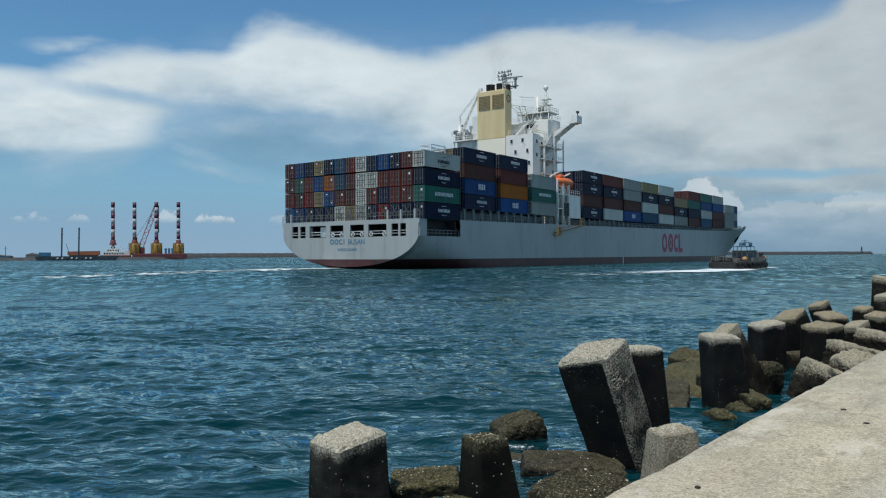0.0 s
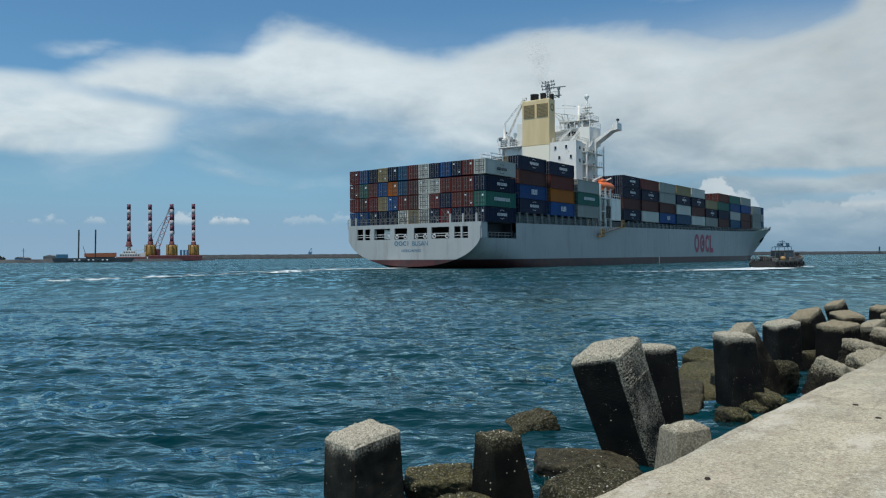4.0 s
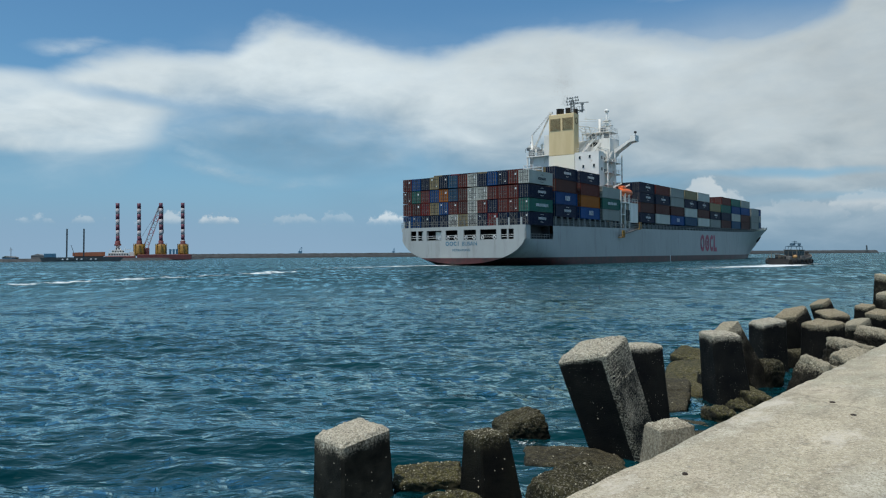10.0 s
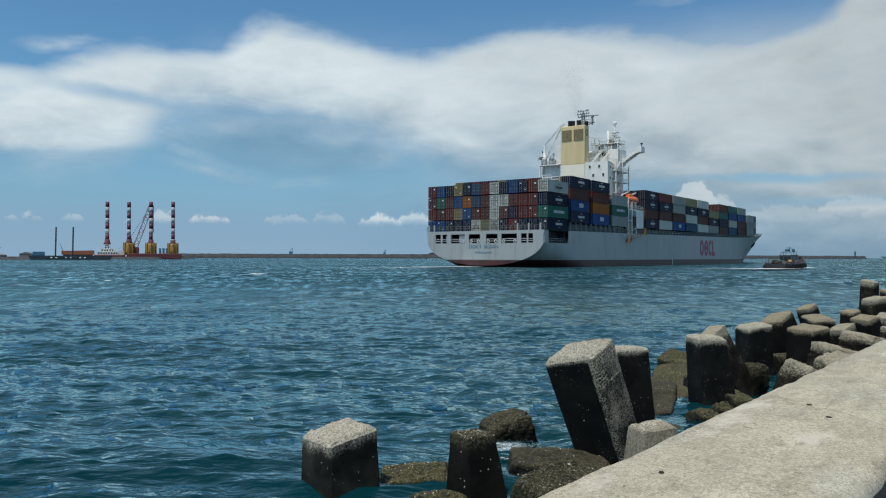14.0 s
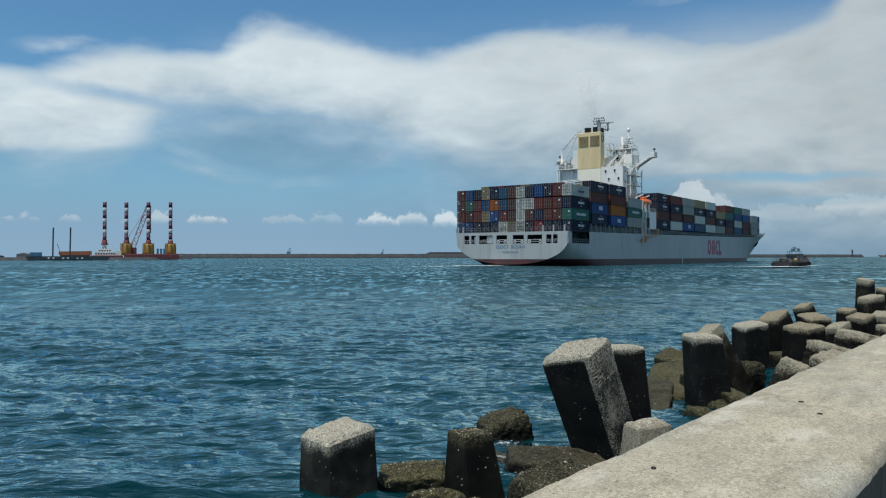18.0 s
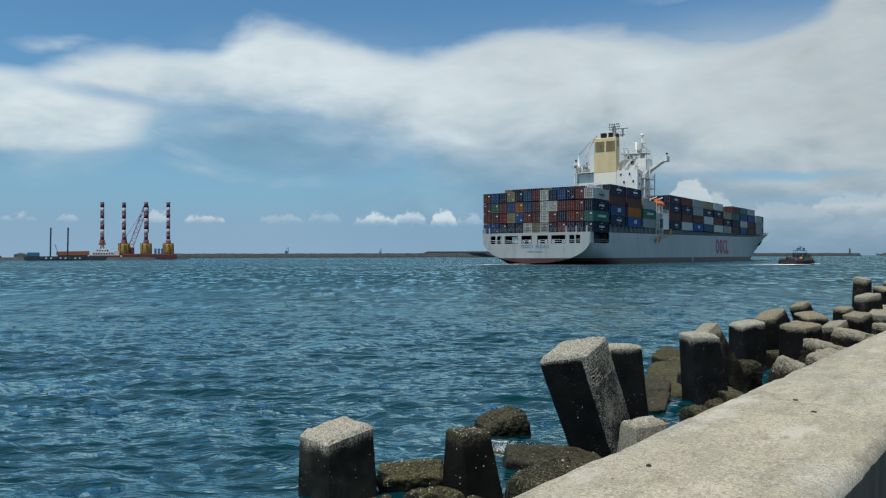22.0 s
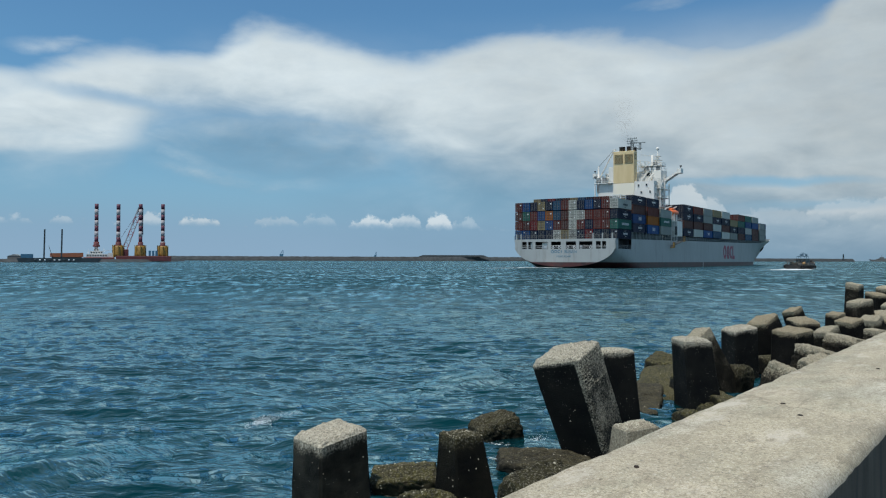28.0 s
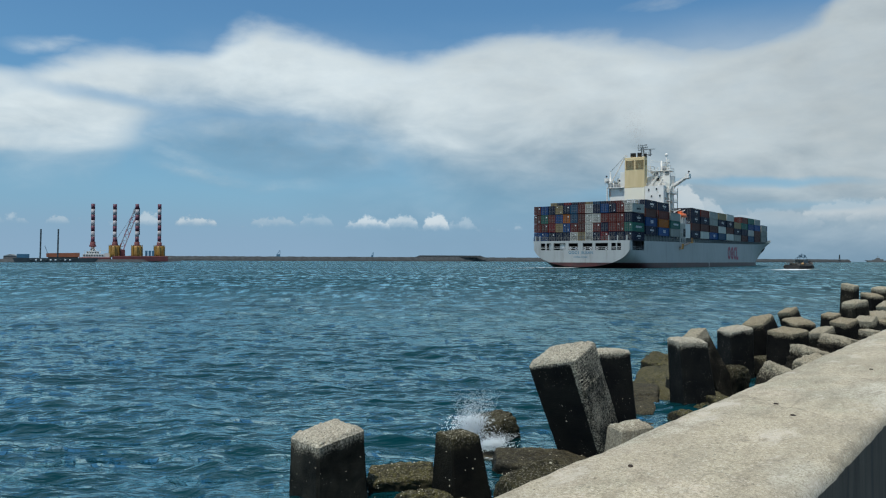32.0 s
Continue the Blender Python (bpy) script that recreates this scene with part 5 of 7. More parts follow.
def build_house():
    # accommodation block, the funnel casing on its after side
    bm = bmesh.new()
    box(bm, -4.5, 9.9, 48.3, 51.6, 8.6, 29.0)
    box(bm, -4.5, 9.0, 51.6, 61.8, 8.6, 29.0)
    box(bm, -10.4, -4.5, 49.6, 61.8, 8.6, 28.85)
    house = part("deckhouse", bm, WHITE, SHIP, "white accommodation block")
    for x, z in ((4.6, 27.6), (7.4, 27.7), (5.6, 25.2), (8.6, 25.3), (6.4, 22.6), (9.0, 22.6)):
        bm = bmesh.new()
        box(bm, x - 0.34, x + 0.34, 48.2, 48.36, z - 0.46, z + 0.46, 0, 0.03)
        box(bm, x - 0.27, x + 0.27, 48.17, 48.3, z - 0.38, z + 0.38, 1)
        part("window", bm, [WHITE, GLASS_DARK], house, "small dark porthole window")
    for y, z in ((50, 27.4), (54, 27.4), (50, 24.4), (54, 24.4), (59.5, 27.4), (59.5, 24.4), (59.5, 21.4)):
        bm = bmesh.new()
        e = 9.9 if y < 51.6 else 9.0
        box(bm, e - 0.1, e + 0.08, y - 0.45, y + 0.45, z - 0.5, z + 0.5, 0)
        box(bm, e - 0.05, e + 0.12, y - 0.36, y + 0.36, z - 0.4, z + 0.4, 1)
        part("window", bm, [WHITE, GLASS_DARK], house)
    bm = bmesh.new()
    box(bm, -4.3, 3.1, 48.0, 51.0, 28.6, 39.6, 0, 0.12)
    funnel = part("funnel", bm, CREAM, SHIP, "cream-painted funnel casing with rust stains")
    for x0 in (-3.7, -0.1):
        bm = bmesh.new()
        for z in np.arange(35.5, 38.4, 0.32):
            beam(bm, (x0, 47.93, z), (x0 + 2.8, 47.93, z), 0.22, 0.10)
        for x in (x0, x0 + 2.8):
            beam(bm, (x, 47.94, 35.3), (x, 47.94, 38.5), 0.14)
        part("louvre", bm, LOUVRE, funnel, "brown slatted ventilation louvre")
    bm = bmesh.new()
    ring(bm, (3.12, 49.5, 37.6), (0, 1, 0), (0, 0, 1), 0.55, 0.95, 0.04, 12)
    part("funnel_mark", bm, LOUVRE, funnel)
    for x, y, h, r in ((-1.6, 49.5, 41.2, 1.0), (0.6, 49.8, 41.3, 0.7), (2.7, 50.2, 40.9, 0.5)):
        bm = bmesh.new()
        turned(bm, [(r, 39.5), (r, h - 0.2), (r * 1.06, h - 0.15), (r * 1.06, h), (r * 0.8, h), (r * 0.8, h - 0.5)], 14, 0, (x, y))
        part("exhaust_pipe", bm, BLACK, funnel, "black soot-covered exhaust pipe")
    bm = bmesh.new()
    for s in (-0.6, 0.6):
        for t in (-0.5, 0.5):
            beam(bm, (1.5 + s, 50.6 + t, 39.6), (1.5 + s * 0.35, 50.6 + t * 0.35, 43.6), 0.16)
    for z in np.arange(40.0, 43.4, 0.7):
        beam(bm, (0.95, 50.3, z), (2.05, 50.3, z + 0.5), 0.11)
        beam(bm, (2.05, 50.9, z), (0.95, 50.9, z + 0.5), 0.11)
    beam(bm, (1.5, 50.6, 43.2), (1.5, 50.6, 44.3), 0.18)
    for z, w in ((42.3, 1.5), (43.1, 1.7), (43.9, 1.5)):
        beam(bm, (1.5 - w, 50.6, z), (1.5 + w, 50.6, z + 0.15), 0.16)
        for s in (-1, -0.45, 0.6, 1):
            beam(bm, (1.5 + s * w, 50.6, z - 0.1), (1.5 + s * w, 50.6, z + 0.45), 0.24)
    # radar on its own bracket beside the mast
    beam(bm, (1.6, 50.6, 40.5), (4.9, 50.6, 40.5), 0.9, 0.14)
    beam(bm, (1.9, 50.6, 39.7), (4.7, 50.6, 40.4), 0.14)
    for x in (2.8, 3.8, 4.8):
        beam(bm, (x, 50.2, 40.5), (x, 50.2, 41.4), 0.08)
    beam(bm, (1.8, 50.2, 41.4), (4.9, 50.2, 41.4), 0.08)
    beam(bm, (4.3, 50.6, 39.9), (4.3, 50.6, 42.2), 0.34)
    box(bm, 3.95, 4.65, 50.3, 50.9, 41.9, 42.3)
    beam(bm, (2.5, 50.6, 42.5), (6.1, 50.6, 42.4), 0.28, 0.22)
    part("signal_mast", bm, STEEL, funnel, "grey lattice signal mast with yards")
    # bridge across the fore side, with wings
    bm = bmesh.new()
    box(bm, -11.0, 9.9, 57.6, 61.8, 29.0, 33.4, 0, 0.08)
    box(bm, 6.9, 10.0, 55.4, 57.7, 27.5, 33.1, 0, 0.05)
    box(bm, -3.8, 3.4, 54.4, 57.7, 29.0, 32.5)
    bridge = part("bridge", bm, WHITE, SHIP, "white navigation bridge")
    for sx in (-1, 1):
        bm = bmesh.new()
        pts = [(sx * 9.8, 28.4), (sx * 10.5, 29.4), (sx * 14.4, 31.9), (sx * 16.0, 32.1), (sx * 16.0, 33.7), (sx * 14.8, 33.7), (sx * 14.6, 32.7), (sx * 10.3, 30.3), (sx * 9.8, 30.3)]
        prism(bm, pts if sx < 0 else pts[::-1], 57.8, 60.4)
        wing = part("bridge_wing", bm, WHITE, bridge, "white cantilevered bridge wing")
        bm = bmesh.new()
        beam(bm, (sx * 15.6, 59, 33.5), (sx * 15.6, 59, 34.4), 0.15)
        box(bm, sx * 15.6 - 0.3, sx * 15.6 + 0.3, 58.7, 59.3, 34.3, 34.8, 0, 0.08)
        part("searchlight", bm, BLACK, wing)
    bm = bmesh.new()
    for k in range(12):
        box(bm, -10.2 + k * 1.6, -9.0 + k * 1.6, 57.52, 57.66, 31.6, 32.7)
    part("bridge_window_band", bm, GLASS_DARK, bridge, "dark windows of the bridge")
    bm = bmesh.new()
    rail(bm, [(-11, 57.7, 33.4), (9.9, 57.7, 33.4), (9.9, 61.7, 33.4)], every=1.2)
    rail(bm, [(-10.8, 48.5, 29.0), (-4.4, 48.5, 29.0)], every=1.0)
    rail(bm, [(3.7, 48.5, 29.0), (9.7, 48.5, 29.0), (9.7, 55.3, 29.0)], every=1.0)
    part("guard_rail", bm, WHITE, bridge, "white guard rails")
    # casing below the funnel, flush with it, and the compass deck with its lattice
    bm = bmesh.new()
    box(bm, -4.3, 3.1, 48.02, 48.3, 12.0, 28.6)
    part("casing", bm, CASING, SHIP, "cream-white casing under the funnel")
    bm = bmesh.new()
    box(bm, 1.2, 9.6, 56.6, 61.6, 35.0, 35.2)
    rail(bm, [(1.3, 56.7, 35.2), (9.5, 56.7, 35.2), (9.5, 61.5, 35.2)], every=0.9)
    for x in (1.4, 3.4, 5.4, 7.4, 9.4):
        beam(bm, (x, 56.8, 33.4), (x, 56.8, 35.0), 0.18)
    part("compass_deck", bm, WHITE, bridge, "white compass deck with rails above the bridge")
    bm = bmesh.new()
    for x0, z0, x1, z1 in ((0.6, 37.2, 3.6, 33.4), (3.6, 33.4, 5.6, 36.4), (0.6, 37.2, 5.6, 36.4), (2.0, 35.4, 4.6, 35.0), (3.0, 36.8, 3.0, 33.4), (4.4, 36.6, 4.4, 33.4), (3.1, 38.8, 5.9, 38.6), (3.1, 36.0, 0.6, 37.2)):
        beam(bm, (x0, 54.6, z0), (x1, 56.6, z1), 0.16)
    part("lattice_bracing", bm, WHITE, bridge)
    for x, w, z in ((4.2, 1.1, 33.5), (8.4, 0.9, 33.5), (7.2, 0.7, 35.3)):
        bm = bmesh.new()
        box(bm, x - w, x + w, 57.0, 57.6, z, z + 1.1, 0, 0.06)
        part("equipment_locker", bm, STEEL, bridge)
    # radar mast
    bm = bmesh.new()
    turned(bm, [(0.32, 33.3), (0.26, 40.6), (0.2, 40.7)], 8, 0, (7.4, 59.4))
    for z, w in ((35.2, 1.8), (37.0, 1.5), (38.4, 1.1)):
        box(bm, 7.4 - w, 7.4 + w, 58.6, 60.2, z, z + 0.14)
        rail(bm, [(7.4 - w, 58.6, z + 0.1), (7.4 + w, 58.6, z + 0.1)], 0.8, 0.03, 0.8)
    beam(bm, (5.6, 58.4, 36.1), (8.8, 58.4, 36.3), 0.25)
    beam(bm, (6.4, 58.4, 37.9), (8.6, 58.4, 37.8), 0.2)
    for s in (-1, 1):
        beam(bm, (7.4 + 1.6 * s, 59.4, 33.4), (7.4 + 0.3 * s, 59.4, 38.4), 0.12)
    part("radar_mast", bm, WHITE, bridge, "white radar mast with platforms")
    bm = bmesh.new()
    bmesh.ops.create_uvsphere(bm, u_segments=12, v_segments=8, radius=0.6, matrix=pose(7.4, 59.4, 41.2))
    part("satellite_dome", bm, WHITE, bridge, "white satellite dome", True)
    bm = bmesh.new()
    rod(bm, (6.0, 57.9, 29.0), (6.0, 57.9, 38.9), 0.42, 0.34)
    rod(bm, (1.8, 58.4, 33.4), (1.8, 58.4, 43.5), 0.05, 0.03, 5)
    beam(bm, (-2.6, 51, 38.2), (5.0, 57.9, 38.4), 0.05)
    part("aerial", bm, WHITE, bridge)
    # stairs and balconies on the starboard side
    for z in (14.2, 17.2, 20.4, 23.6, 26.6):
        bm = bmesh.new()
        box(bm, 9.0, 10.9, 51.6, 61.5, z, z + 0.16)
        rail(bm, [(10.8, 51.7, z + 0.1), (10.8, 61.4, z + 0.1)], every=1.1)
        part("balcony", bm, WHITE, house, "white balcony with rails")
        bm = bmesh.new()
        stair(bm, (10.0, 53.2, z + 0.1), (10.0, 56.6, z + 3.1))
        part("stair", bm, WHITE, house)
    for y in (52.0, 56.8, 61.4):
        bm = bmesh.new()
        beam(bm, (10.8, y, 8.8), (10.8, y, 29.0), 0.3)
        part("balcony_post", bm, WHITE, house)
    for x, y, z, t in ((4.4, 50.0, 29.0, 33.2), (6.2, 52.0, 29.0, 33.4)):
        bm = bmesh.new()
        stair(bm, (x, y, z), (x + 1.2, y + 5, t))
        part("stair", bm, WHITE, bridge)
    # provision crane on the port side
    bm = bmesh.new()
    box(bm, -11.4, -4.6, 48.3, 52.5, 28.9, 29.15)
    for x in (-11.2,):
        beam(bm, (x, 48.6, 21.0), (x, 48.6, 29.0), 0.35)
        beam(bm, (x, 52.2, 10.0), (x, 52.2, 29.0), 0.35)
    rail(bm, [(-11.3, 48.4, 29.1), (-5, 48.4, 29.1)], every=1.1)
    rail(bm, [(-11.3, 52.3, 29.1), (-5, 52.3, 29.1)], every=1.1)
    part("crane_platform", bm, WHITE, SHIP, "white platform beside the funnel")
    bm = bmesh.new()
    turned(bm, [(0.62, 26.0), (0.55, 30.4), (0.8, 30.5), (0.8, 31.2), (0.38, 31.4), (0.28, 34.6), (0.2, 35.2)], 10, 0, (-10.5, 50))
    crane = part("deck_crane", bm, WHITE, SHIP, "white provision crane with a raised jib")
    bm = bmesh.new()
    for s in (-0.35, 0.35):
        beam(bm, (-10.0, 50 + s, 31.2), (-4.7, 50 + s * 0.5, 40.6), 0.22)
    for k in range(7):
        c = Vector((-10.0, 50, 31.2)).lerp(Vector((-4.7, 50, 40.6)), (k + 0.5) / 7)
        beam(bm, c + Vector((0, -0.4, 0)), c + Vector((0, 0.4, 0)), 0.18)
    box(bm, -5.1, -4.2, 49.7, 50.3, 40.3, 40.9)
    part("jib", bm, WHITE, crane)
    bm = bmesh.new()
    for s in (-0.25, 0.25):
        rod(bm, (-10.5, 50 + s, 35.0), (-4.7, 50 + s, 40.7), 0.045, n=4)
    part("hoist_rope", bm, STEEL, crane)
    bm = bmesh.new()
    box(bm, -11.9, -10.9, 49.3, 50.7, 30.9, 31.8, 0, 0.1)
    rail(bm, [(-12.2, 49.2, 30.4), (-9.6, 49.2, 30.4)], every=0.9)
    part("hoist", bm, STEEL, crane)
    bm = bmesh.new()
    box(bm, -6.4, -4.35, 49.2, 51.2, 29.0, 34.6, 0, 0.05)
    part("vent_trunk", bm, WHITE, SHIP, "tall white ventilation trunk beside the funnel")
    for x, h in ((-9.2, 31.8), (-8.0, 32.6), (-7.2, 31.2)):
        bm = bmesh.new()
        turned(bm, [(0.22, 29.0), (0.22, h - 0.7), (0.42, h - 0.6), (0.42, h), (0.15, h + 0.15)], 10, 0, (x, 51))
        part("ventilator", bm, WHITE, SHIP, "white mushroom ventilator")
    # clutter on the platform: lockers, a hose reel and small ladders
    for x, y, w, h in ((-10.2, 49.2, 0.8, 1.4), (-8.6, 50.6, 0.6, 2.0), (-7.2, 49.4, 0.5, 1.1)):
        bm = bmesh.new()
        box(bm, x - w, x + w, y - 0.4, y + 0.4, 29.15, 29.15 + h, 0, 0.05)
        part("platform_locker", bm, STEEL, SHIP)
    for x in (-10.8, -6.8):
        bm = bmesh.new()
        stair(bm, (x, 50.4, 25.4), (x + 0.8, 49.2, 29.0), 0.6)
        part("platform_ladder", bm, WHITE, SHIP)
    # boat deck with the lifeboat on the starboard side
    bm = bmesh.new()
    box(bm, 12.6, 16.0, 54.2, 59.4, 10.4, 15.3)
    part("boat_deck_house", bm, WHITE, SHIP)
    for y in (48.4, 51.2, 53.9):
        bm = bmesh.new()
        beam(bm, (15.7, y, 8.8), (15.7, y, 18.4), 0.45)
        beam(bm, (12.0, y, 15.2), (15.9, y, 15.2), 0.3)
        part("boat_deck_post", bm, WHITE, SHIP)
    bm = bmesh.new()
    box(bm, 12.0, 16.0, 48.2, 59.4, 15.25, 15.5)
    box(bm, 12.6, 15.9, 48.4, 54.0, 12.2, 12.4)
    rail(bm, [(15.9, 48.3, 15.5), (15.9, 59.3, 15.5)], every=1.1)
    stair(bm, (15.0, 48.6, 12.4), (15.0, 51.0, 15.4))
    part("boat_deck", bm, WHITE, SHIP)
    bm = bmesh.new()
    for y in (51.2, 52.6):
        box(bm, 15.95, 16.06, y, y + 0.9, 10.8, 13.6)
    part("doorway", bm, DARK, SHIP)
    boat_at = pose(14.8, 53.2, 18.2)
    bm = bmesh.new()
    for sy in (-1,):
        prof = [(-3.9, 0.15, 0.3), (-3.5, 0.85, 0.75), (-2.2, 1.25, 1.0), (0, 1.35, 1.1), (2.2, 1.25, 1.0), (3.5, 0.85, 0.75), (3.9, 0.15, 0.3)]
        loops = []
        for y, w, h in prof:
            loops.append([bm.verts.new((w * math.cos(2 * math.pi * k / 12), y, h * math.sin(2 * math.pi * k / 12) * (1.0 if k < 6 else 0.9))) for k in range(12)])
        for a, b in zip(loops, loops[1:]):
            for k in range(12):
                bm.faces.new((a[k], b[k], b[(k + 1) % 12], a[(k + 1) % 12]))
        bm.faces.new(loops[0])
        bm.faces.new(loops[-1][::-1])
    box(bm, -0.7, 0.7, -2.6, -0.6, 0.7, 1.6, 0, 0.15)
    boat = part("lifeboat", bm, ORANGE, SHIP, "orange enclosed lifeboat on its davit", True)
    boat.matrix_basis = boat_at
    for y in (50.6, 55.8):
        bm = bmesh.new()
        beam(bm, (14.2, y, 15.5), (13.0, y, 19.6), 0.35)
        beam(bm, (13.0, y, 19.6), (15.2, y, 20.4), 0.3)
        part("davit", bm, WHITE, SHIP)
    # accommodation ladder stowed on the hull side
    bm = bmesh.new()
    beam(bm, (16.55, 45.8, 6.9), (16.55, 57.8, 8.8), 0.7, 0.25)
    for k in range(12):
        c = Vector((16.9, 45.8, 6.9)).lerp(Vector((16.9, 57.8, 8.8)), k / 11)
        beam(bm, c, c + Vector((0, 0, 0.9)), 0.06)
    beam(bm, (16.9, 45.8, 7.8), (16.9, 57.8, 9.7), 0.07)
    gang = part("gangway", bm, RODS, SHIP, "accommodation ladder with yellow platforms on the hull side")
    for y, z in ((46.3, 6.3), (57.6, 8.6)):
        bm = bmesh.new()
        box(bm, 16.2, 17.3, y - 0.7, y + 0.7, z, z + 0.25)
        rail(bm, [(17.3, y - 0.7, z + 0.2), (17.3, y + 0.7, z + 0.2)], 1.6, 0.09, 0.7)
        part("platform", bm, YELLOW, gang, "yellow platform")


build_house()


def ship_details():
    # stanchions that carry the containers along the ship's side
    bm = bmesh.new()
    beam(bm, (0, 0, 0), (0, 0, 2.05), 0.34, 0.5)
    beam(bm, (0, -0.5, 1.9), (0, 0.5, 1.9), 0.3, 0.25)
    post = bpy.data.meshes.new("stanchion")
    bm.to_mesh(post)
    bm.free()
    post.materials.append(STEEL)
    for sx in (1, -1):
        for k in range(60):
            y = 12.2 + k * 2.9
            if 47.4 < y < 60:
                continue
            z = lerp_table(y, DECK_Z)
            share("stanchion", post, SHIP, Matrix.Translation((sx * 15.75, y, z - 0.1)) @ Matrix.Diagonal((1, 1, (10.5 + max(0, y - 100) * 0.012 - z) / 1.95, 1)))
        bm = bmesh.new()
        rail(bm, [(sx * 15.95, y, lerp_table(y, DECK_Z)) for y in (11, 30, 47, 90, 130, 160, 182, 200)], 1.1, 0.05, 1.45)
        part("deck_rail", bm, STEEL, SHIP)
    # stern rail and bollard posts above the stern plate
    bm = bmesh.new()
    rail(bm, [(-15.9, -0.9, 8.35), (15.9, -0.9, 8.35)], 1.15, 0.045, 1.2)
    part("stern_rail", bm, RODS, SHIP)
    for x in (-15.2, -13.7, 9.2, 12.0, 14.9):
        bm = bmesh.new()
        beam(bm, (x, -0.85, 8.35), (x, -0.85, 9.9), 0.36, 0.3)
        part("stern_post", bm, HULL, SHIP)
    bm = bmesh.new()
    beam(bm, (1.0, -0.9, 8.3), (1.0, -0.9, 10.2), 0.1)
    part("flagstaff", bm, STEEL, SHIP)
    # cage on top of the starboard corner stack
    bm = bmesh.new()
    for x in (13.9, 16.1):
        for y in (2.0, 6.0):
            beam(bm, (x, y, 19.4), (x, y, 20.6), 0.14)
    for z in (20.0, 20.6):
        for a, b in (((13.9, 2, z), (16.1, 2, z)), ((16.1, 2, z), (16.1, 6, z)), ((13.9, 6, z), (16.1, 6, z)), ((13.9, 2, z), (13.9, 6, z))):
            beam(bm, a, b, 0.12)
    part("lashing_cage", bm, PALE_MARK, SHIP, "pale steel lashing cage on the containers")
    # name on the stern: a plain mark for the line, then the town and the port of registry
    bm = bmesh.new()
    for i in range(2):
        ring(bm, (-3.35 + i * 1.05, -1.02, 4.72), (1, 0, 0), (0, 0, 1), 0.28, 0.46, 0.03, 14)
    ring(bm, (-1.25, -1.02, 4.72), (1, 0, 0), (0, 0, 1), 0.28, 0.46, 0.03, 12, 0.8, 5.5)
    box(bm, -0.62, -0.44, -1.03, -1.0, 4.28, 5.18)
    part("line_mark", bm, LETTER_BLUE, SHIP, "blue ring marks before the name on the stern")
    up = pose(0, 0, 0, 90, 0, 0)
    letters("BUSAN", 1.22, LETTER_BLUE, SHIP, pose(2.35, -1.02, 4.28) @ up, "stern_name", "blue lettering of the ship's name")
    letters("HONG KONG", 0.72, LETTER_BLUE, SHIP, pose(0.2, -1.02, 3.1) @ up, "port_name", "small blue lettering of the home port")
    # the line's mark on the starboard side, as plain rings and bars
    bm = bmesh.new()
    x = 16.14
    for c in (115.0, 120.2):
        ring(bm, (x, c, 5.6), (0, 2.1, 0), (0, 0, 2.75), 0.55, 1.0, 0.04, 22)
    ring(bm, (x, 125.2, 5.6), (0, 2.0, 0), (0, 0, 2.75), 0.55, 1.0, 0.04, 18, 0.8, 5.5)
    box(bm, x, x + 0.04, 127.4, 128.6, 2.85, 8.3)
    box(bm, x, x + 0.04, 128.6, 130.8, 2.85, 4.2)
    ring(bm, (x, 120.2, 5.6), (0, 0.55, 0), (0, 0, 0.9), 0.5, 1.0, 0.04, 10)
    part("side_mark", bm, LOGO_RED, SHIP, "large crimson ring marks on the ship's side")
    bm = bmesh.new()
    box(bm, 16.1, 16.15, 83.9, 84.3, -0.2, 1.75)
    part("draught_mark", bm, PALE_MARK, SHIP)
    # pale markings on the outer containers: a row of bars between two arcs
    def marking(build):
        bm = bmesh.new()
        build(bm)
        me = bpy.data.meshes.new("container_marking")
        bm.to_mesh(me)
        bm.free()
        me.materials.append(PALE_MARK)
        return me

    def row(n, w, h):
        def build(bm):
            for k in range(n):
                y = (k - (n - 1) / 2) * w * 1.9
                box(bm, -0.03, 0.0, y - w / 2, y + w / 2, -h, h)
                if k % 3 == 1:
                    box(bm, -0.03, 0.0, y + w / 2, y + w * 1.1, -h, -h * 0.6)
        return build

    def arc(s):
        def build(bm):
            for k in range(5):
                t0, t1 = radians(55 + k * 14), radians(69 + k * 14)
                beam(bm, (-0.02, 1.1 * math.cos(t0) * s, s * (0.25 + 0.55 * math.sin(t0))), (-0.02, 1.1 * math.cos(t1) * s, s * (0.25 + 0.55 * math.sin(t1))), 0.04, 0.07)
        return build

    short, long_, tall, arc_up, arc_low = marking(row(9, 0.2, 0.26)), marking(row(14, 0.2, 0.3)), marking(row(4, 0.32, 0.5)), marking(arc(1)), marking(arc(-1))
    for y0, y1, z0, half, side, mid in ((0, 10.3, 8.35, 6.01, "NGNW", 4), *BAYS[:9]):
        for j, k in enumerate(side):
            if k in "NGB" or (k == "W" and y0 == 0):
                at = pose(half * 2.5 + 1.30, (y0 + y1) / 2 + 0.2, z0 + j * 2.74 + 1.4)
                for me in (long_,) if k == "G" else (tall,) if k == "B" else (short, arc_up, arc_low):
                    ob = share("container_marking", me, SHIP, at)
                    if k == "W":
                        ob.material_slots[0].link = "OBJECT"
                        ob.material_slots[0].material = COLOURS["N"]
    # lashing bars over the lowest stern tier
    bm = bmesh.new()
    for i in range(13):
        x0 = -15.0 + i * 2.5
        for s in (-1, 1):
            beam(bm, (x0 + s * 1.0, -0.1, 8.5), (x0 - s * 0.9, -0.06, 11.0), 0.05)
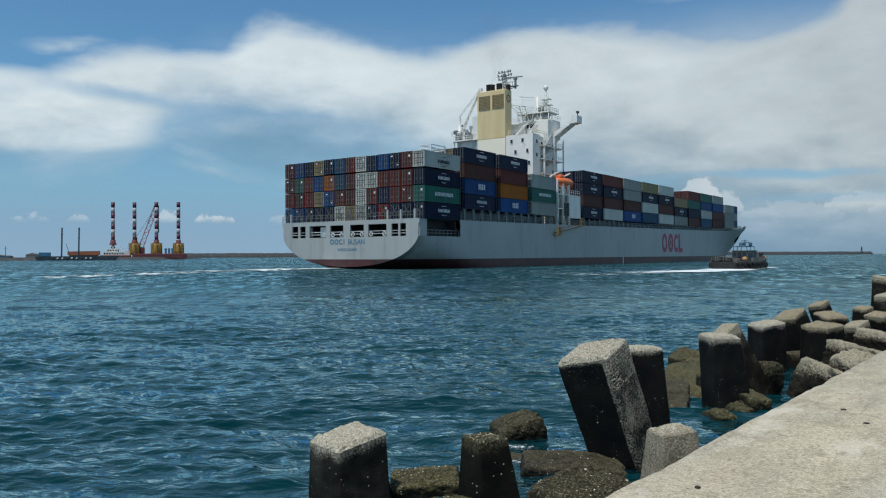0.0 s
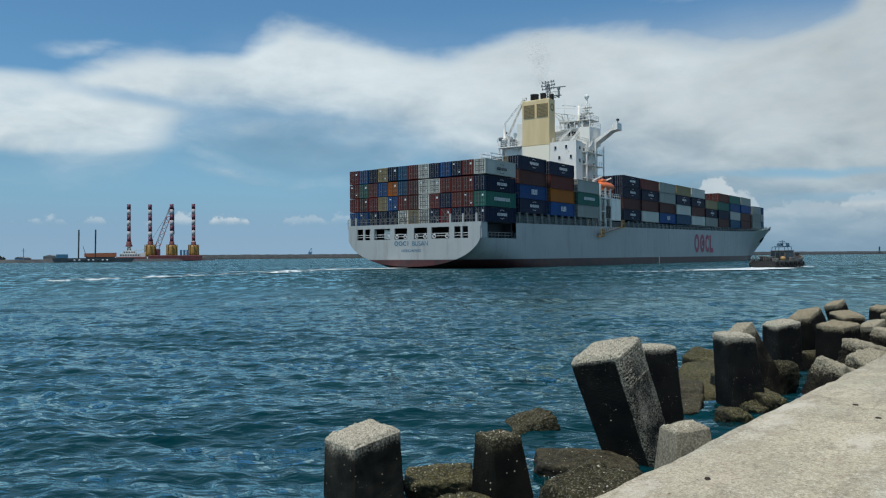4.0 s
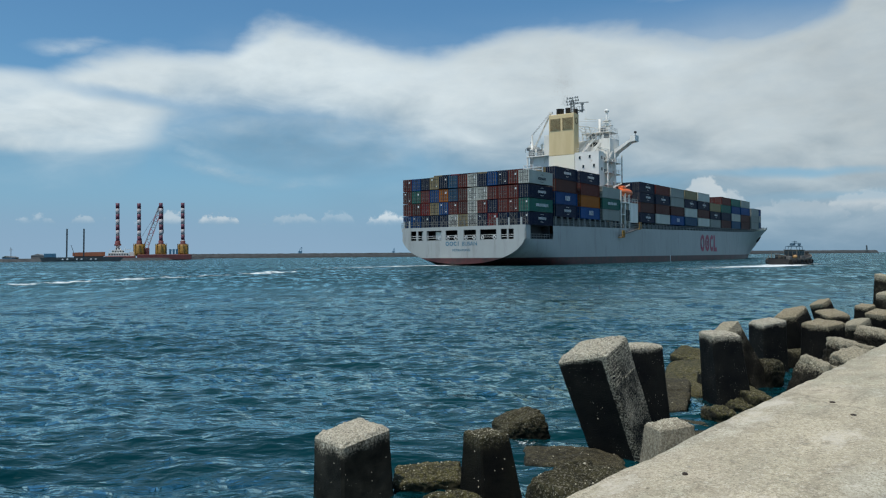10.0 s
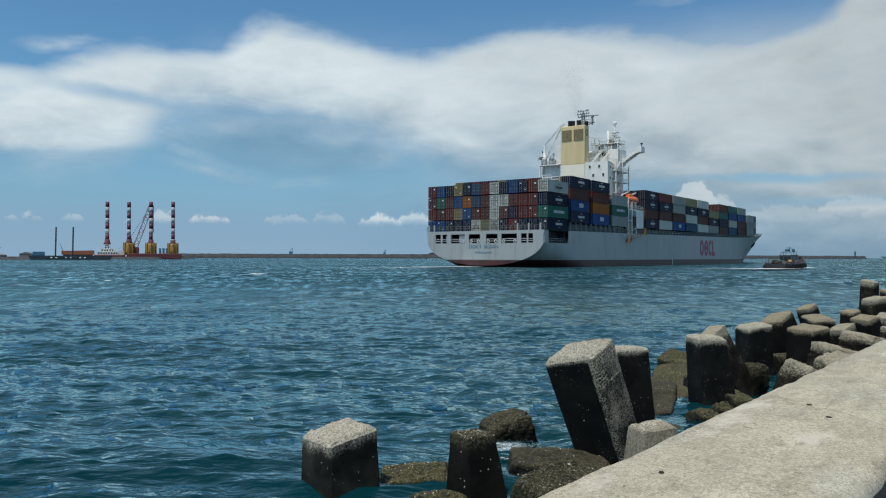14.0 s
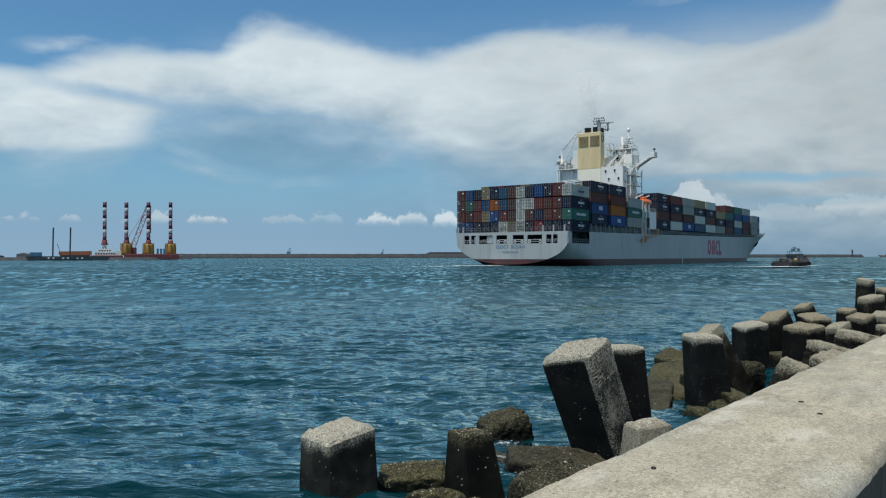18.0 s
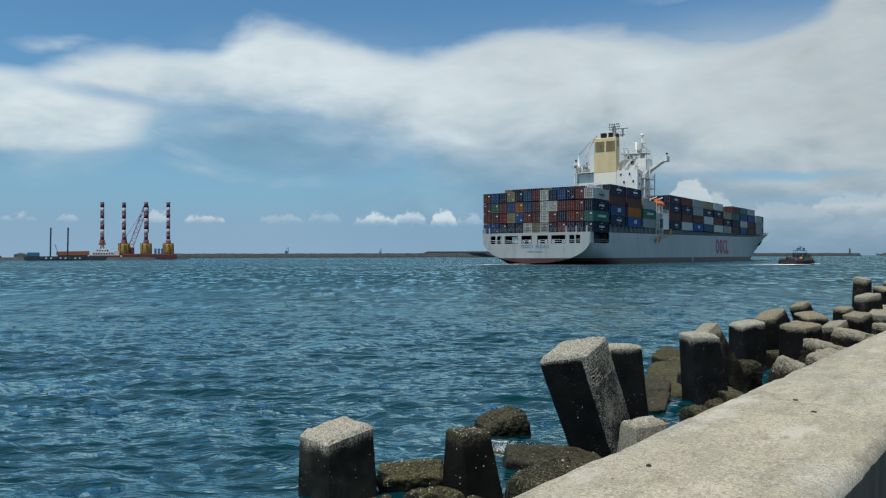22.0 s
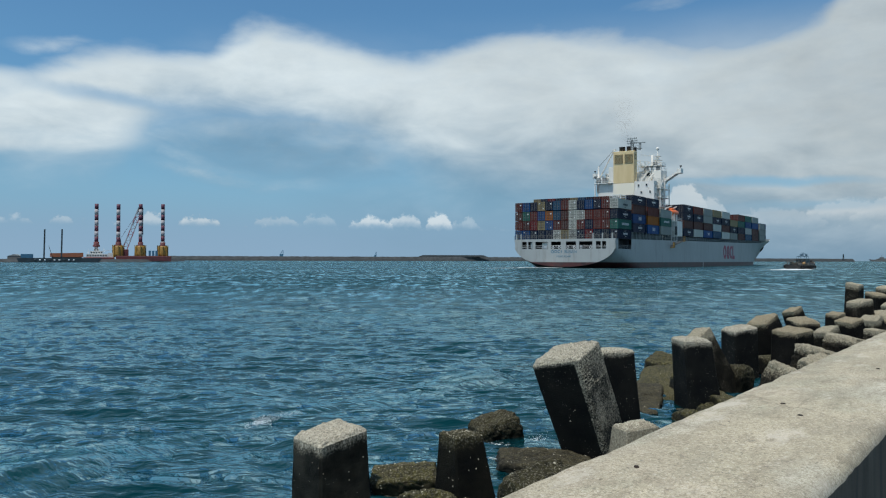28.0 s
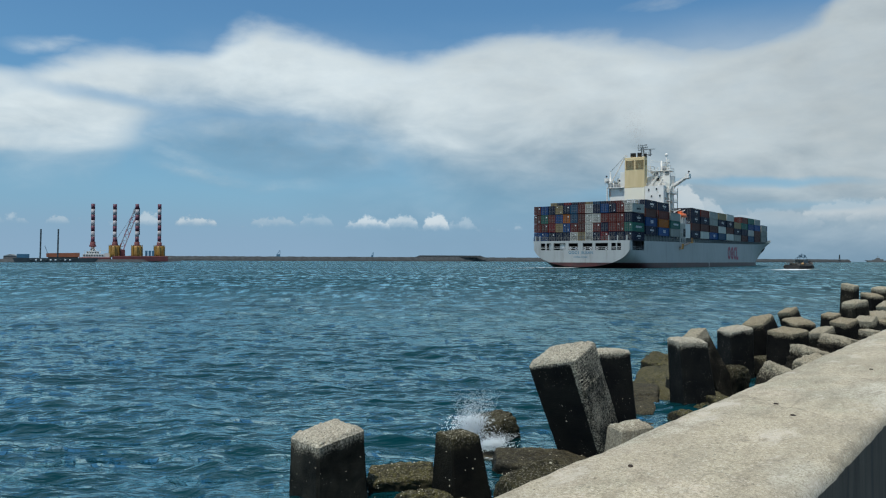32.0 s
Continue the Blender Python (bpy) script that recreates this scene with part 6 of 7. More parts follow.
    part("lashing_bars", bm, RODS, SHIP, "crossed steel lashing bars")
    # gear on the bow
    for sx in (-1, 1):
        bm = bmesh.new()
        beam(bm, (sx * 4.75, 236, 7.6), (sx * 5.9, 236, 9.6), 0.5, 1.0)
        beam(bm, (sx * 4.8, 235.2, 7.4), (sx * 4.6, 236.8, 7.4), 0.4, 0.8)
        part("anchor", bm, BLACK, SHIP)
    bm = bmesh.new()
    beam(bm, (0, 246, 13), (0, 246, 22), 0.4)
    beam(bm, (-1.2, 246, 20), (1.2, 246, 20), 0.2)
    part("foremast", bm, WHITE, SHIP)


ship_details()

# ---- far shore ----
LEG_RED = surface("leg_red_paint", (0.11, 0.020, 0.045), (0.08, 0.018, 0.035), 0.4, 0.6, 0.0)
LEG_WHITE = surface("leg_white_paint", (0.37, 0.355, 0.37), (0.31, 0.30, 0.31), 0.4, 0.6, 0.0)
BOOM_RED = surface("boom_red_paint", (0.42, 0.20, 0.22), (0.34, 0.15, 0.17), 0.4, 0.6, 0.0)
BARGE_RED = surface("barge_red_paint", (0.16, 0.035, 0.035), (0.09, 0.03, 0.03), 0.3, 0.7, 0.0)
BARGE_DARK = surface("barge_dark_paint", (0.035, 0.055, 0.065), (0.02, 0.03, 0.035), 0.3, 0.7, 0.0)
ROOF_ORANGE = surface("orange_roofing", (0.38, 0.12, 0.055), (0.30, 0.10, 0.045), 0.3, 0.7, 0.0)
ROCK = surface("breakwater_rock", (0.075, 0.08, 0.08), (0.035, 0.038, 0.038), 0.25, 0.9, 0.2, 2.0)
ROCK_DARK = surface("wet_breakwater_rock", (0.05, 0.055, 0.055), (0.03, 0.033, 0.033), 0.25, 0.9, 0.2, 2.0)
SCRUB = surface("shore_scrub", (0.06, 0.085, 0.05), (0.035, 0.05, 0.03), 0.6, 0.9, 0.0)
BLUE_PAINT = surface("blue_boat_paint", (0.05, 0.17, 0.26), (0.04, 0.12, 0.2), 0.5, 0.6, 0.0)
HUT = surface("shed_grey", (0.14, 0.14, 0.135), (0.10, 0.10, 0.095), 0.4, 0.8, 0.0)


def jackup():
    base = thing("jack_up_barge", pose(-259.3, 585, 0, 0, 0, 21.9), "jack-up barge with four tall red and white striped legs", "barge")
    bm = bmesh.new()
    box(bm, 14, 54, -9, 9, 0.3, 4.4, 0, 0.3)
    part("hull", bm, BARGE_RED, base, "dark red barge hull")
    bm = bmesh.new()
    box(bm, -9, 13, -6, 6, 0.2, 3.4, 0, 0.4)
    part("tender_hull", bm, BARGE_RED, base)
    bm = bmesh.new()
    box(bm, -6.5, 8, -5, 5, 3.4, 5.8)
    box(bm, -4, 4.5, -4, 4, 5.8, 8.0)
    box(bm, -1.5, 2.2, -3, 3, 8.0, 9.8)
    box(bm, 8.4, 12.5, -4, 4, 3.4, 6.6)
    beam(bm, (5.5, -3, 5.8), (5.5, -3, 10.5), 0.35)
    beam(bm, (-5.2, -3, 5.8), (-5.2, -3, 9.0), 0.3)
    beam(bm, (4.5, -3.5, 7.9), (12.5, -3.5, 9.2), 0.3)
    cabin = part("deckhouse", bm, WHITE, base, "white deckhouse in tiers")
    for z, a, b in ((4.7, -6.0, 7.4), (6.9, -3.6, 4.0), (9.0, -1.2, 1.6)):
        x = a
        while x < b:
            bm = bmesh.new()
            box(bm, x, x + 1.0, -5.1 if z < 6 else (-4.1 if z < 8 else -3.1), -4.9 if z < 6 else (-3.9 if z < 8 else -2.9), z - 0.5, z + 0.5)
            part("window", bm, GLASS_DARK, cabin)
            x += 1.8
    for i, (x, y, top) in enumerate(((0, 5, 44.6), (15.6, -3, 44.2), (31.5, -3, 44.8), (48, 3, 45.6))):
        bm = bmesh.new()
        turned(bm, [(1.3, 0.5), (1.3, top - 0.2)], 16, 0, (x, y))
        leg = part("leg", bm, LEG_WHITE, base, "red and white striped tubular leg")
        z, k = top, 0
        while z > 11:
            z2 = z - 4.25
            bm = bmesh.new()
            turned(bm, [(1.40, z2), (1.40, z)], 16, 0, (x, y))
            part("painted_band", bm, LEG_WHITE if k % 2 else LEG_RED, leg)
            z, k = z2, k + 1
        bm = bmesh.new()
        turned(bm, [(1.0, 11.4), (2.6, 11.5), (2.6, 12.2), (1.9, 13.4), (1.9, 15.2), (1.65, 15.3)], 16, 0, (x, y))
        part("collar", bm, BARGE_RED, leg)
        if i:
            bm = bmesh.new()
            turned(bm, [(3.9, 3.4), (4.0, 6), (3.8, 11.3), (3.3, 12.2), (1.5, 12.3)], 8, 0, (x, y))
            jack = part("jack_house", bm, YELLOW, base, "ochre-yellow jacking house round the leg")
            for a in range(8):
                c, s = math.cos(a * math.pi / 4), math.sin(a * math.pi / 4)
                bm = bmesh.new()
                beam(bm, (x + 4.0 * c, y + 4.0 * s, 3.4), (x + 3.9 * c, y + 3.9 * s, 12.9), 0.6)
                part("guide_rib", bm, YELLOW, jack)
    # lattice crane
    bm = bmesh.new()
    box(bm, 17.5, 23, -3.5, 1.5, 4.4, 9.5, 0, 0.2)
    crane = part("crane", bm, BARGE_RED, base, "red and white lattice-boom crane")
    bm = bmesh.new()
    a, b = Vector((20, -1, 8.5)), Vector((31.0, -1, 40.5))
    side = Vector((0, 1, 0))
    nrm = (b - a).normalized().cross(side)
    for s in (-1, 1):
        for q in (-1, 1):
            off = side * s * 1.5 + nrm * q * 1.5
            for k in range(6):
                beam(bm, a.lerp(b, k / 6) + off, a.lerp(b, (k + 1) / 6) + off, 0.75, mi=k % 2)
    for k in range(14):
        p, q = a.lerp(b, k / 14), a.lerp(b, (k + 1) / 14)
        s = 1 if k % 2 else -1
        for w in (-1, 1):
            beam(bm, p + side * s * 1.5 + nrm * w * 1.5, q - side * s * 1.5 + nrm * w * 1.5, 0.34, mi=(k * 6 // 14) % 2)
            beam(bm, p + side * w * 1.5 + nrm * s * 1.5, q + side * w * 1.5 - nrm * s * 1.5, 0.34, mi=(k * 6 // 14) % 2)
    part("boom", bm, [BOOM_RED, LEG_WHITE], crane)
    bm = bmesh.new()
    box(bm, 29.6, 33.4, -2.2, 0.2, 39.6, 42.2, 0, 0.2)
    rod(bm, (32.8, -1, 22.5), (32.8, -1, 40), 0.6, n=6)
    box(bm, 32.1, 33.5, -1.7, -0.3, 21, 24)
    part("hook_block", bm, BARGE_DARK, crane)
    bm = bmesh.new()
    rod(bm, (18, -1, 9.5), (30.8, -1, 40.8), 0.12, n=4)
    beam(bm, (18.2, -1, 9), (17.0, -1, 17.5), 0.6)
    rod(bm, (17.0, -1, 17.5), (30.8, -1, 40.8), 0.1, n=4)
    part("stay", bm, LEG_RED, crane)
    for x in (37.5, 40.0, 42.4):
        bm = bmesh.new()
        box(bm, x, x + 1.6, -5, -3, 4.4, 7.4)
        beam(bm, (x + 0.8, -4, 7.4), (x + 0.8, -4, 8.6), 1.8, 1.8)
        part("winch", bm, BLUE_PAINT, base)


def dark_barge():
    base = thing("piling_barge", pose(-226, 424, 0, 0, 0, 27), "dark flat barge with two tall spud poles", "barge")
    bm = bmesh.new()
    pts = [(-4, 0.2), (36, 0.2), (38, 2.6), (-5, 2.6)]
    prism(bm, pts, -5, 5)
    part("hull", bm, BARGE_DARK, base, "dark blue-grey hull")
    for x, h in ((8.3, 18.7), (17.0, 18.9)):
        bm = bmesh.new()
        beam(bm, (x, 0, 0.5), (x + 0.3, 0, h), 0.8)
        part("spud_pole", bm, BARGE_DARK, base, "tall dark spud pole")
    bm = bmesh.new()
    beam(bm, (12.8, 0, 2.5), (10.6, 0, 9.5), 0.25)
    part("derrick", bm, BARGE_DARK, base)
    for k in range(9):
        bm = bmesh.new()
        turned(bm, [(0.35, 1.0), (0.5, 1.2), (0.5, 1.6), (0.35, 1.8)], 8, 0, (4 + k * 2.4, -5.2))
        part("fender", bm, PALE_MARK if k % 3 else BARGE_DARK, base)
    bm = bmesh.new()
    box(bm, -3, 3, -3, 3, 2.6, 4.8, 0, 0.1)
    part("cabin", bm, BLUE_PAINT, base, "blue cabin")
    shed = thing("long_shed", pose(-269, 537, 0, 0, 0, 26), "long low shed with an orange roof on the shore", "shed")
    bm = bmesh.new()
    box(bm, 0, 19, -4, 4, 1.5, 3.6)
    part("wall", bm, HUT, shed)
    bm = bmesh.new()
    prism(bm, [(-1, 3.4), (20, 3.4), (20, 6.4), (-1, 6.0)], -5, 5)
    part("roof", bm, ROOF_ORANGE, shed, "orange sheet roof")


def shore():
    rng = random.Random(5)
    # low land on the left
    bm = bmesh.new()
    pts = [(-470, 470), (-262, 440), (-215, 600), (-235, 720), (-600, 700)]
    a = [bm.verts.new((x, y, -1)) for x, y in pts]
    b = [bm.verts.new((x + (3 if x < -300 else -3), y + 4, 1.9)) for x, y in pts]
    for k in range(5):
        bm.faces.new((a[k], a[(k + 1) % 5], b[(k + 1) % 5], b[k]))
    bm.faces.new(b)
    tagged(part("shore", bm, ROCK), "low grey harbour shore", "shore", kind="structure")
    for k in range(14):
        x, y = -262 - k * 7.5 - rng.uniform(0, 3), 452 + rng.uniform(0, 40) + k * 2
        h, w = rng.uniform(0.9, 2.2), rng.uniform(1.6, 4.2)
        bm = bmesh.new()
        box(bm, -w, w, -2, 2, 0, h)
        prism(bm, [(-w - 0.3, h), (w + 0.3, h), (0, h + rng.uniform(0.5, 1.4))], -2.2, 2.2, 1)
        hut = part("shed", bm, [rng.choice((HUT, BLUE_PAINT, HUT, SCRUB)), rng.choice((HUT, STEEL, SCRUB))])
        hut.location = (x, y, 1.85)
        tagged(hut, "small low shed on the far harbour shore", "shed", "sheds on the far shore")
    for k in range(5):
        bm = bmesh.new()
        for _ in range(40):
            c = Vector((rng.gauss(0, 2.6), rng.gauss(0, 1.5), 0.6 + abs(rng.gauss(0, 0.9))))
            bmesh.ops.create_icosphere(bm, subdivisions=1, radius=rng.uniform(0.4, 0.9), matrix=Matrix.Translation(c))
        bush = part("bush", bm, SCRUB)
        bush.location = (-280 - k * 21, 447 + k * 6, 1.85)
        tagged(bush, "dark green scrub on the shore", "bush", "bushes on the far shore")
    for k in range(4):
        bm = bmesh.new()
        beam(bm, (0, 0, 0), (0, 0, 7 + 2 * (k % 2)), 0.3)
        beam(bm, (-1.2, 0, 5.5), (1.2, 0, 5.5), 0.2)
        post = part("mast", bm, STEEL)
        post.location = (-268 - k * 16, 458, 1.85)
        tagged(post, "thin grey mast on the shore", "mast", "masts on the far shore")

    # two breakwaters: a rubble slope with a paler crest
    def mole(name, a, b, h, n, label):
        a, b = Vector(a), Vector(b)
        d = (b - a).normalized()
        side = Vector((d.y, -d.x, 0))
        for nm, lo, hi, o0, o1, mat in ((name, -1.0, 2.4, 6.5, 4.6, ROCK_DARK), (name + "_crest", 2.2, h, 4.0, 1.5, ROCK)):
            bm = bmesh.new()
            rows = []
            for k in range(n + 1):
                c = a.lerp(b, k / n)
                j = rng.uniform(-0.35, 0.35)
                rows.append([bm.verts.new(c + side * (o0 + rng.uniform(-.5, .5)) + Vector((0, 0, lo))), bm.verts.new(c + side * o1 + Vector((0, 0, hi + j))), bm.verts.new(c - side * 6 + Vector((0, 0, hi + j * 0.5))), bm.verts.new(c - side * 8 + Vector((0, 0, lo)))])
            for p, q in zip(rows, rows[1:]):
                for k in range(3):
                    bm.faces.new((p[k], q[k], q[k + 1], p[k + 1]))
            bm.faces.new(rows[0])
            bm.faces.new(rows[-1][::-1])
            tagged(part(nm, bm, mat), label, "breakwater", kind="structure")

    mole("breakwater_west", (-430, 1060, 0), (200, 1225, 0), 6.4, 160, "long low rubble breakwater across the water")
    mole("breakwater_east", (200, 1225, 0), (905, 1640, 0), 6.2, 120, "far low breakwater towards the lighthouse")
    for x, y, w, h in ((-225, 1118, 5, 9), (28, 1185, 55, 3.0), (-90, 1150, 3, 7)):
        bm = bmesh.new()
        if w > 20:
            prism(bm, [(-w, 0), (w, 0), (w - 8, h), (-w + 8, h)], -3, 3)
            ob = tagged(part("spoil_bank", bm, ROCK), "low grey bank on the breakwater", "bank")
        else:
            box(bm, -w * 0.5, w * 0.5, -1, 1, 0, h * 0.4)
            beam(bm, (-w * 0.3, 0, h * 0.4), (w * 0.4, 0, h), 0.6)
            beam(bm, (w * 0.5, 0, h * 0.3), (w * 0.5, 0, h), 0.6)
            ob = tagged(part("small_crane", bm, BLUE_PAINT), "small bluish crane on the breakwater", "crane", "cranes on the breakwater")
        ob.location = (x, y, 6.2)
    light = thing("lighthouse", pose(858, 1590, 5.0) @ Matrix.Scale(0.85, 4), "slim dark lighthouse at the breakwater's end", "lighthouse")
    bm = bmesh.new()
    turned(bm, [(3.0, -2), (2.6, 1), (2.0, 1.2), (1.4, 10), (2.1, 10.2), (2.1, 10.7), (1.1, 10.8)], 14)
    part("tower", bm, BARGE_DARK, light)
    bm = bmesh.new()
    turned(bm, [(1.1, 10.7), (1.1, 12.6), (1.4, 12.7), (0.2, 14)], 12)
    part("lantern", bm, STEEL, light)
    # a grey ship at anchor far out
    far = thing("distant_ship", pose(1338, 2265, -0.2, 0, 0, 165), "pale grey ship lying far out beyond the breakwater", "ship")
    bm = bmesh.new()
    prism(bm, [(-30, 0.0), (27, 0.0), (34, 6.5), (26, 5.8), (-31, 5)], -5, 5)
    part("hull", bm, HUT, far)
    bm = bmesh.new()
    box(bm, -14, 8, -4, 4, 5, 9.5)
    box(bm, -5, 5, -3, 3, 9.5, 13)
    beam(bm, (0, 0, 13), (0, 0, 19), 0.9)
    box(bm, 10, 15, -3, 3, 5, 8)
    part("superstructure", bm, HUT, far)


jackup()
dark_barge()
shore()
# ---- the work boat ----
BOAT_BLACK = surface("boat_black_hull", (0.016, 0.015, 0.014), (0.010, 0.009, 0.009), 0.8, 0.75, 0.1, 6.0, spots=(1.6, 0.62, (0.09, 0.05, 0.025)))
BOAT_TAN = surface("boat_tan_deckhouse", (0.17, 0.145, 0.11), (0.07, 0.06, 0.048), 0.8, 0.6, 0.05)
RUBBER = surface("tyre_rubber", (0.018, 0.018, 0.019), (0.012, 0.012, 0.012), 3.0, 0.8, 0.1)
CANVAS = surface("blue_canvas", (0.05, 0.11, 0.16), (0.035, 0.08, 0.115), 1.5, 0.8, 0.1)
BUOY = surface("orange_buoy", (0.42, 0.24, 0.09), (0.30, 0.17, 0.06), 1.5, 0.5, 0.0)

BOAT = thing("work_boat", pose(48, 124, 0, 0, 0, -48), "small black work boat with tyre fenders, under way", "boat")


def work_boat():
    bm = bmesh.new()
    rows = []
    for y, w, zd in ((-6, 2.0, 1.15), (-5, 2.25, 1.1), (-2, 2.3, 1.1), (1.5, 2.3, 1.25), (3.5, 1.95, 1.5), (5.0, 1.2, 1.75), (6.0, 0.15, 1.95)):
        rows.append([bm.verts.new((s * k * w, y, z)) for s, k, z in ((-1, 0.98, zd), (-1, 1.0, zd - 0.3), (-1, 0.85, -0.3), (0, 1, -0.6), (1, 0.85, -0.3), (1, 1.0, zd - 0.3), (1, 0.98, zd))])
    for a, b in zip(rows, rows[1:]):
        for k in range(6):
            bm.faces.new((a[k], b[k], b[k + 1], a[k + 1]))
        bm.faces.new((a[6], b[6], b[0], a[0]))
    bm.faces.new(rows[0])
    part("hull", bm, BOAT_BLACK, BOAT, "black rust-streaked hull")
    bm = bmesh.new()
    for s in (-1, 1):
        for (y0, w0, z0), (y1, w1, z1) in zip(((-6, 2.0, 1.15), (-2, 2.3, 1.1), (1.5, 2.3, 1.25), (3.5, 1.95, 1.5), (5.0, 1.2, 1.75)), ((-2, 2.3, 1.1), (1.5, 2.3, 1.25), (3.5, 1.95, 1.5), (5.0, 1.2, 1.75), (6, 0.1, 1.95))):
            beam(bm, (s * w0, y0, z0), (s * w1, y1, z1), 0.2, 0.32)
    part("gunwale", bm, BOAT_TAN, BOAT)
    for s in (-1, 1):
        for k in range(6):
            bm = bmesh.new()
            y = -5.2 + k * 1.55
            for j in range(12):
                t0, t1 = j / 12 * 6.283, (j + 1) / 12 * 6.283
                rod(bm, (s * 2.42, y + 0.36 * math.cos(t0), 0.65 + 0.36 * math.sin(t0)), (s * 2.42, y + 0.36 * math.cos(t1), 0.65 + 0.36 * math.sin(t1)), 0.14, n=5, caps=False)
            part("tyre_fender", bm, RUBBER, BOAT, "black rubber tyre fender")
    bm = bmesh.new()
    box(bm, -0.35, 0.35, 5.75, 6.2, 0.5, 2.5, 0, 0.12)
    part("bow_fender", bm, RUBBER, BOAT)
    bm = bmesh.new()
    box(bm, -1.25, 1.25, -1.0, 2.0, 1.1, 2.75, 0, 0.08)
    box(bm, -1.32, 1.32, -1.08, 2.08, 2.75, 2.84)
    cabin = part("wheelhouse", bm, BOAT_TAN, BOAT, "pale wheelhouse with dark windows")
    for s in (-1, 1):
        for k in range(3):
            bm = bmesh.new()
            box(bm, s * 1.24 - 0.02, s * 1.24 + 0.02, -0.85 + k * 0.95, -0.1 + k * 0.95, 1.75, 2.55)
            part("window", bm, GLASS_DARK, cabin)
    for k in range(3):
        for y in (-1.02, 2.02):
            bm = bmesh.new()
            box(bm, -1.12 + k * 0.78, -0.46 + k * 0.78, y - 0.02, y + 0.02, 1.3 if y < 0 and k == 1 else 1.75, 2.55)
            part("window", bm, GLASS_DARK, cabin)
    bm = bmesh.new()
    for x in (-1.1, 1.1):
        for y in (-0.8, 0.4, 1.6):
            beam(bm, (x, y, 2.84), (x * 0.9, y, 3.42), 0.07)
        beam(bm, (x * 0.9, -0.9, 3.42), (x * 0.9, 1.7, 3.42), 0.09)
    for y in (-0.8, 0.4, 1.6):
        beam(bm, (-1.0, y, 3.42), (1.0, y, 3.42), 0.08)
    box(bm, -0.95, 0.95, -0.3, 1.3, 3.44, 3.54, 0, 0.03)
    part("roof_frame", bm, CANVAS, BOAT, "blue-grey frame and canopy on the wheelhouse roof")
    bm = bmesh.new()
    rod(bm, (0.1, 0.6, 3.5), (0.1, 0.5, 4.5), 0.08)
    beam(bm, (-0.7, 0.5, 4.0), (0.8, 0.5, 4.05), 0.12)
    beam(bm, (-0.45, 0.5, 4.3), (0.5, 0.5, 4.3), 0.1)
    box(bm, -0.75, -0.05, 0.2, 0.8, 3.6, 3.95, 0, 0.08)
    box(bm, 0.45, 0.95, 0.9, 1.2, 3.55, 4.05, 0, 0.06)
    part("mast", bm, CANVAS, BOAT, "mast with radar and aerials")
    for k, (x, y, w, d, h) in enumerate(((-1.5, -0.2, 0.25, 0.9, 0.7), (1.55, 0.6, 0.22, 0.7, 0.6), (0.3, -2.2, 0.5, 0.4, 0.55), (-1.2, -2.9, 0.4, 0.5, 0.8), (0.9, -3.6, 0.45, 0.35, 0.5), (-0.5, 3.4, 0.5, 0.35, 0.6))):
        bm = bmesh.new()
        box(bm, x - w, x + w, y - d, y + d, 1.08, 1.1 + h, 0, 0.06)
        part("deck_gear", bm, (BOAT_TAN, HUT, RUBBER)[k % 3], BOAT, "gear and boxes on the work boat's deck")
    bm = bmesh.new()
    bmesh.ops.create_uvsphere(bm, u_segments=14, v_segments=9, radius=0.42, matrix=pose(1.3, -2.0, 1.5))
    part("mooring_buoy", bm, BUOY, BOAT, "large faded orange buoy on deck", True)
    for x, y, w, h in ((-1.0, -4.2, 0.7, 0.9), (0.6, -4.8, 0.5, 0.7), (-0.2, 3.2, 0.6, 0.8), (0.9, 2.6, 0.4, 0.6)):
        bm = bmesh.new()
        turned(bm, [(w * 0.6, 1.1), (w * 0.5, 1.1 + h * 0.8), (w * 0.7, 1.1 + h * 0.85), (w * 0.7, 1.1 + h)], 10, 0, (x, y))
        part("bollard", bm, BOAT_BLACK if y > 0 else HUT, BOAT)
    bm = bmesh.new()
    rail(bm, [(-1.9, -5.8, 1.15), (1.9, -5.8, 1.15)], 0.7, 0.03, 0.9)
    beam(bm, (-1.7, -5.0, 1.1), (-1.7, -5.0, 2.2), 0.12)
    part("rail", bm, BOAT_TAN, BOAT)


work_boat()

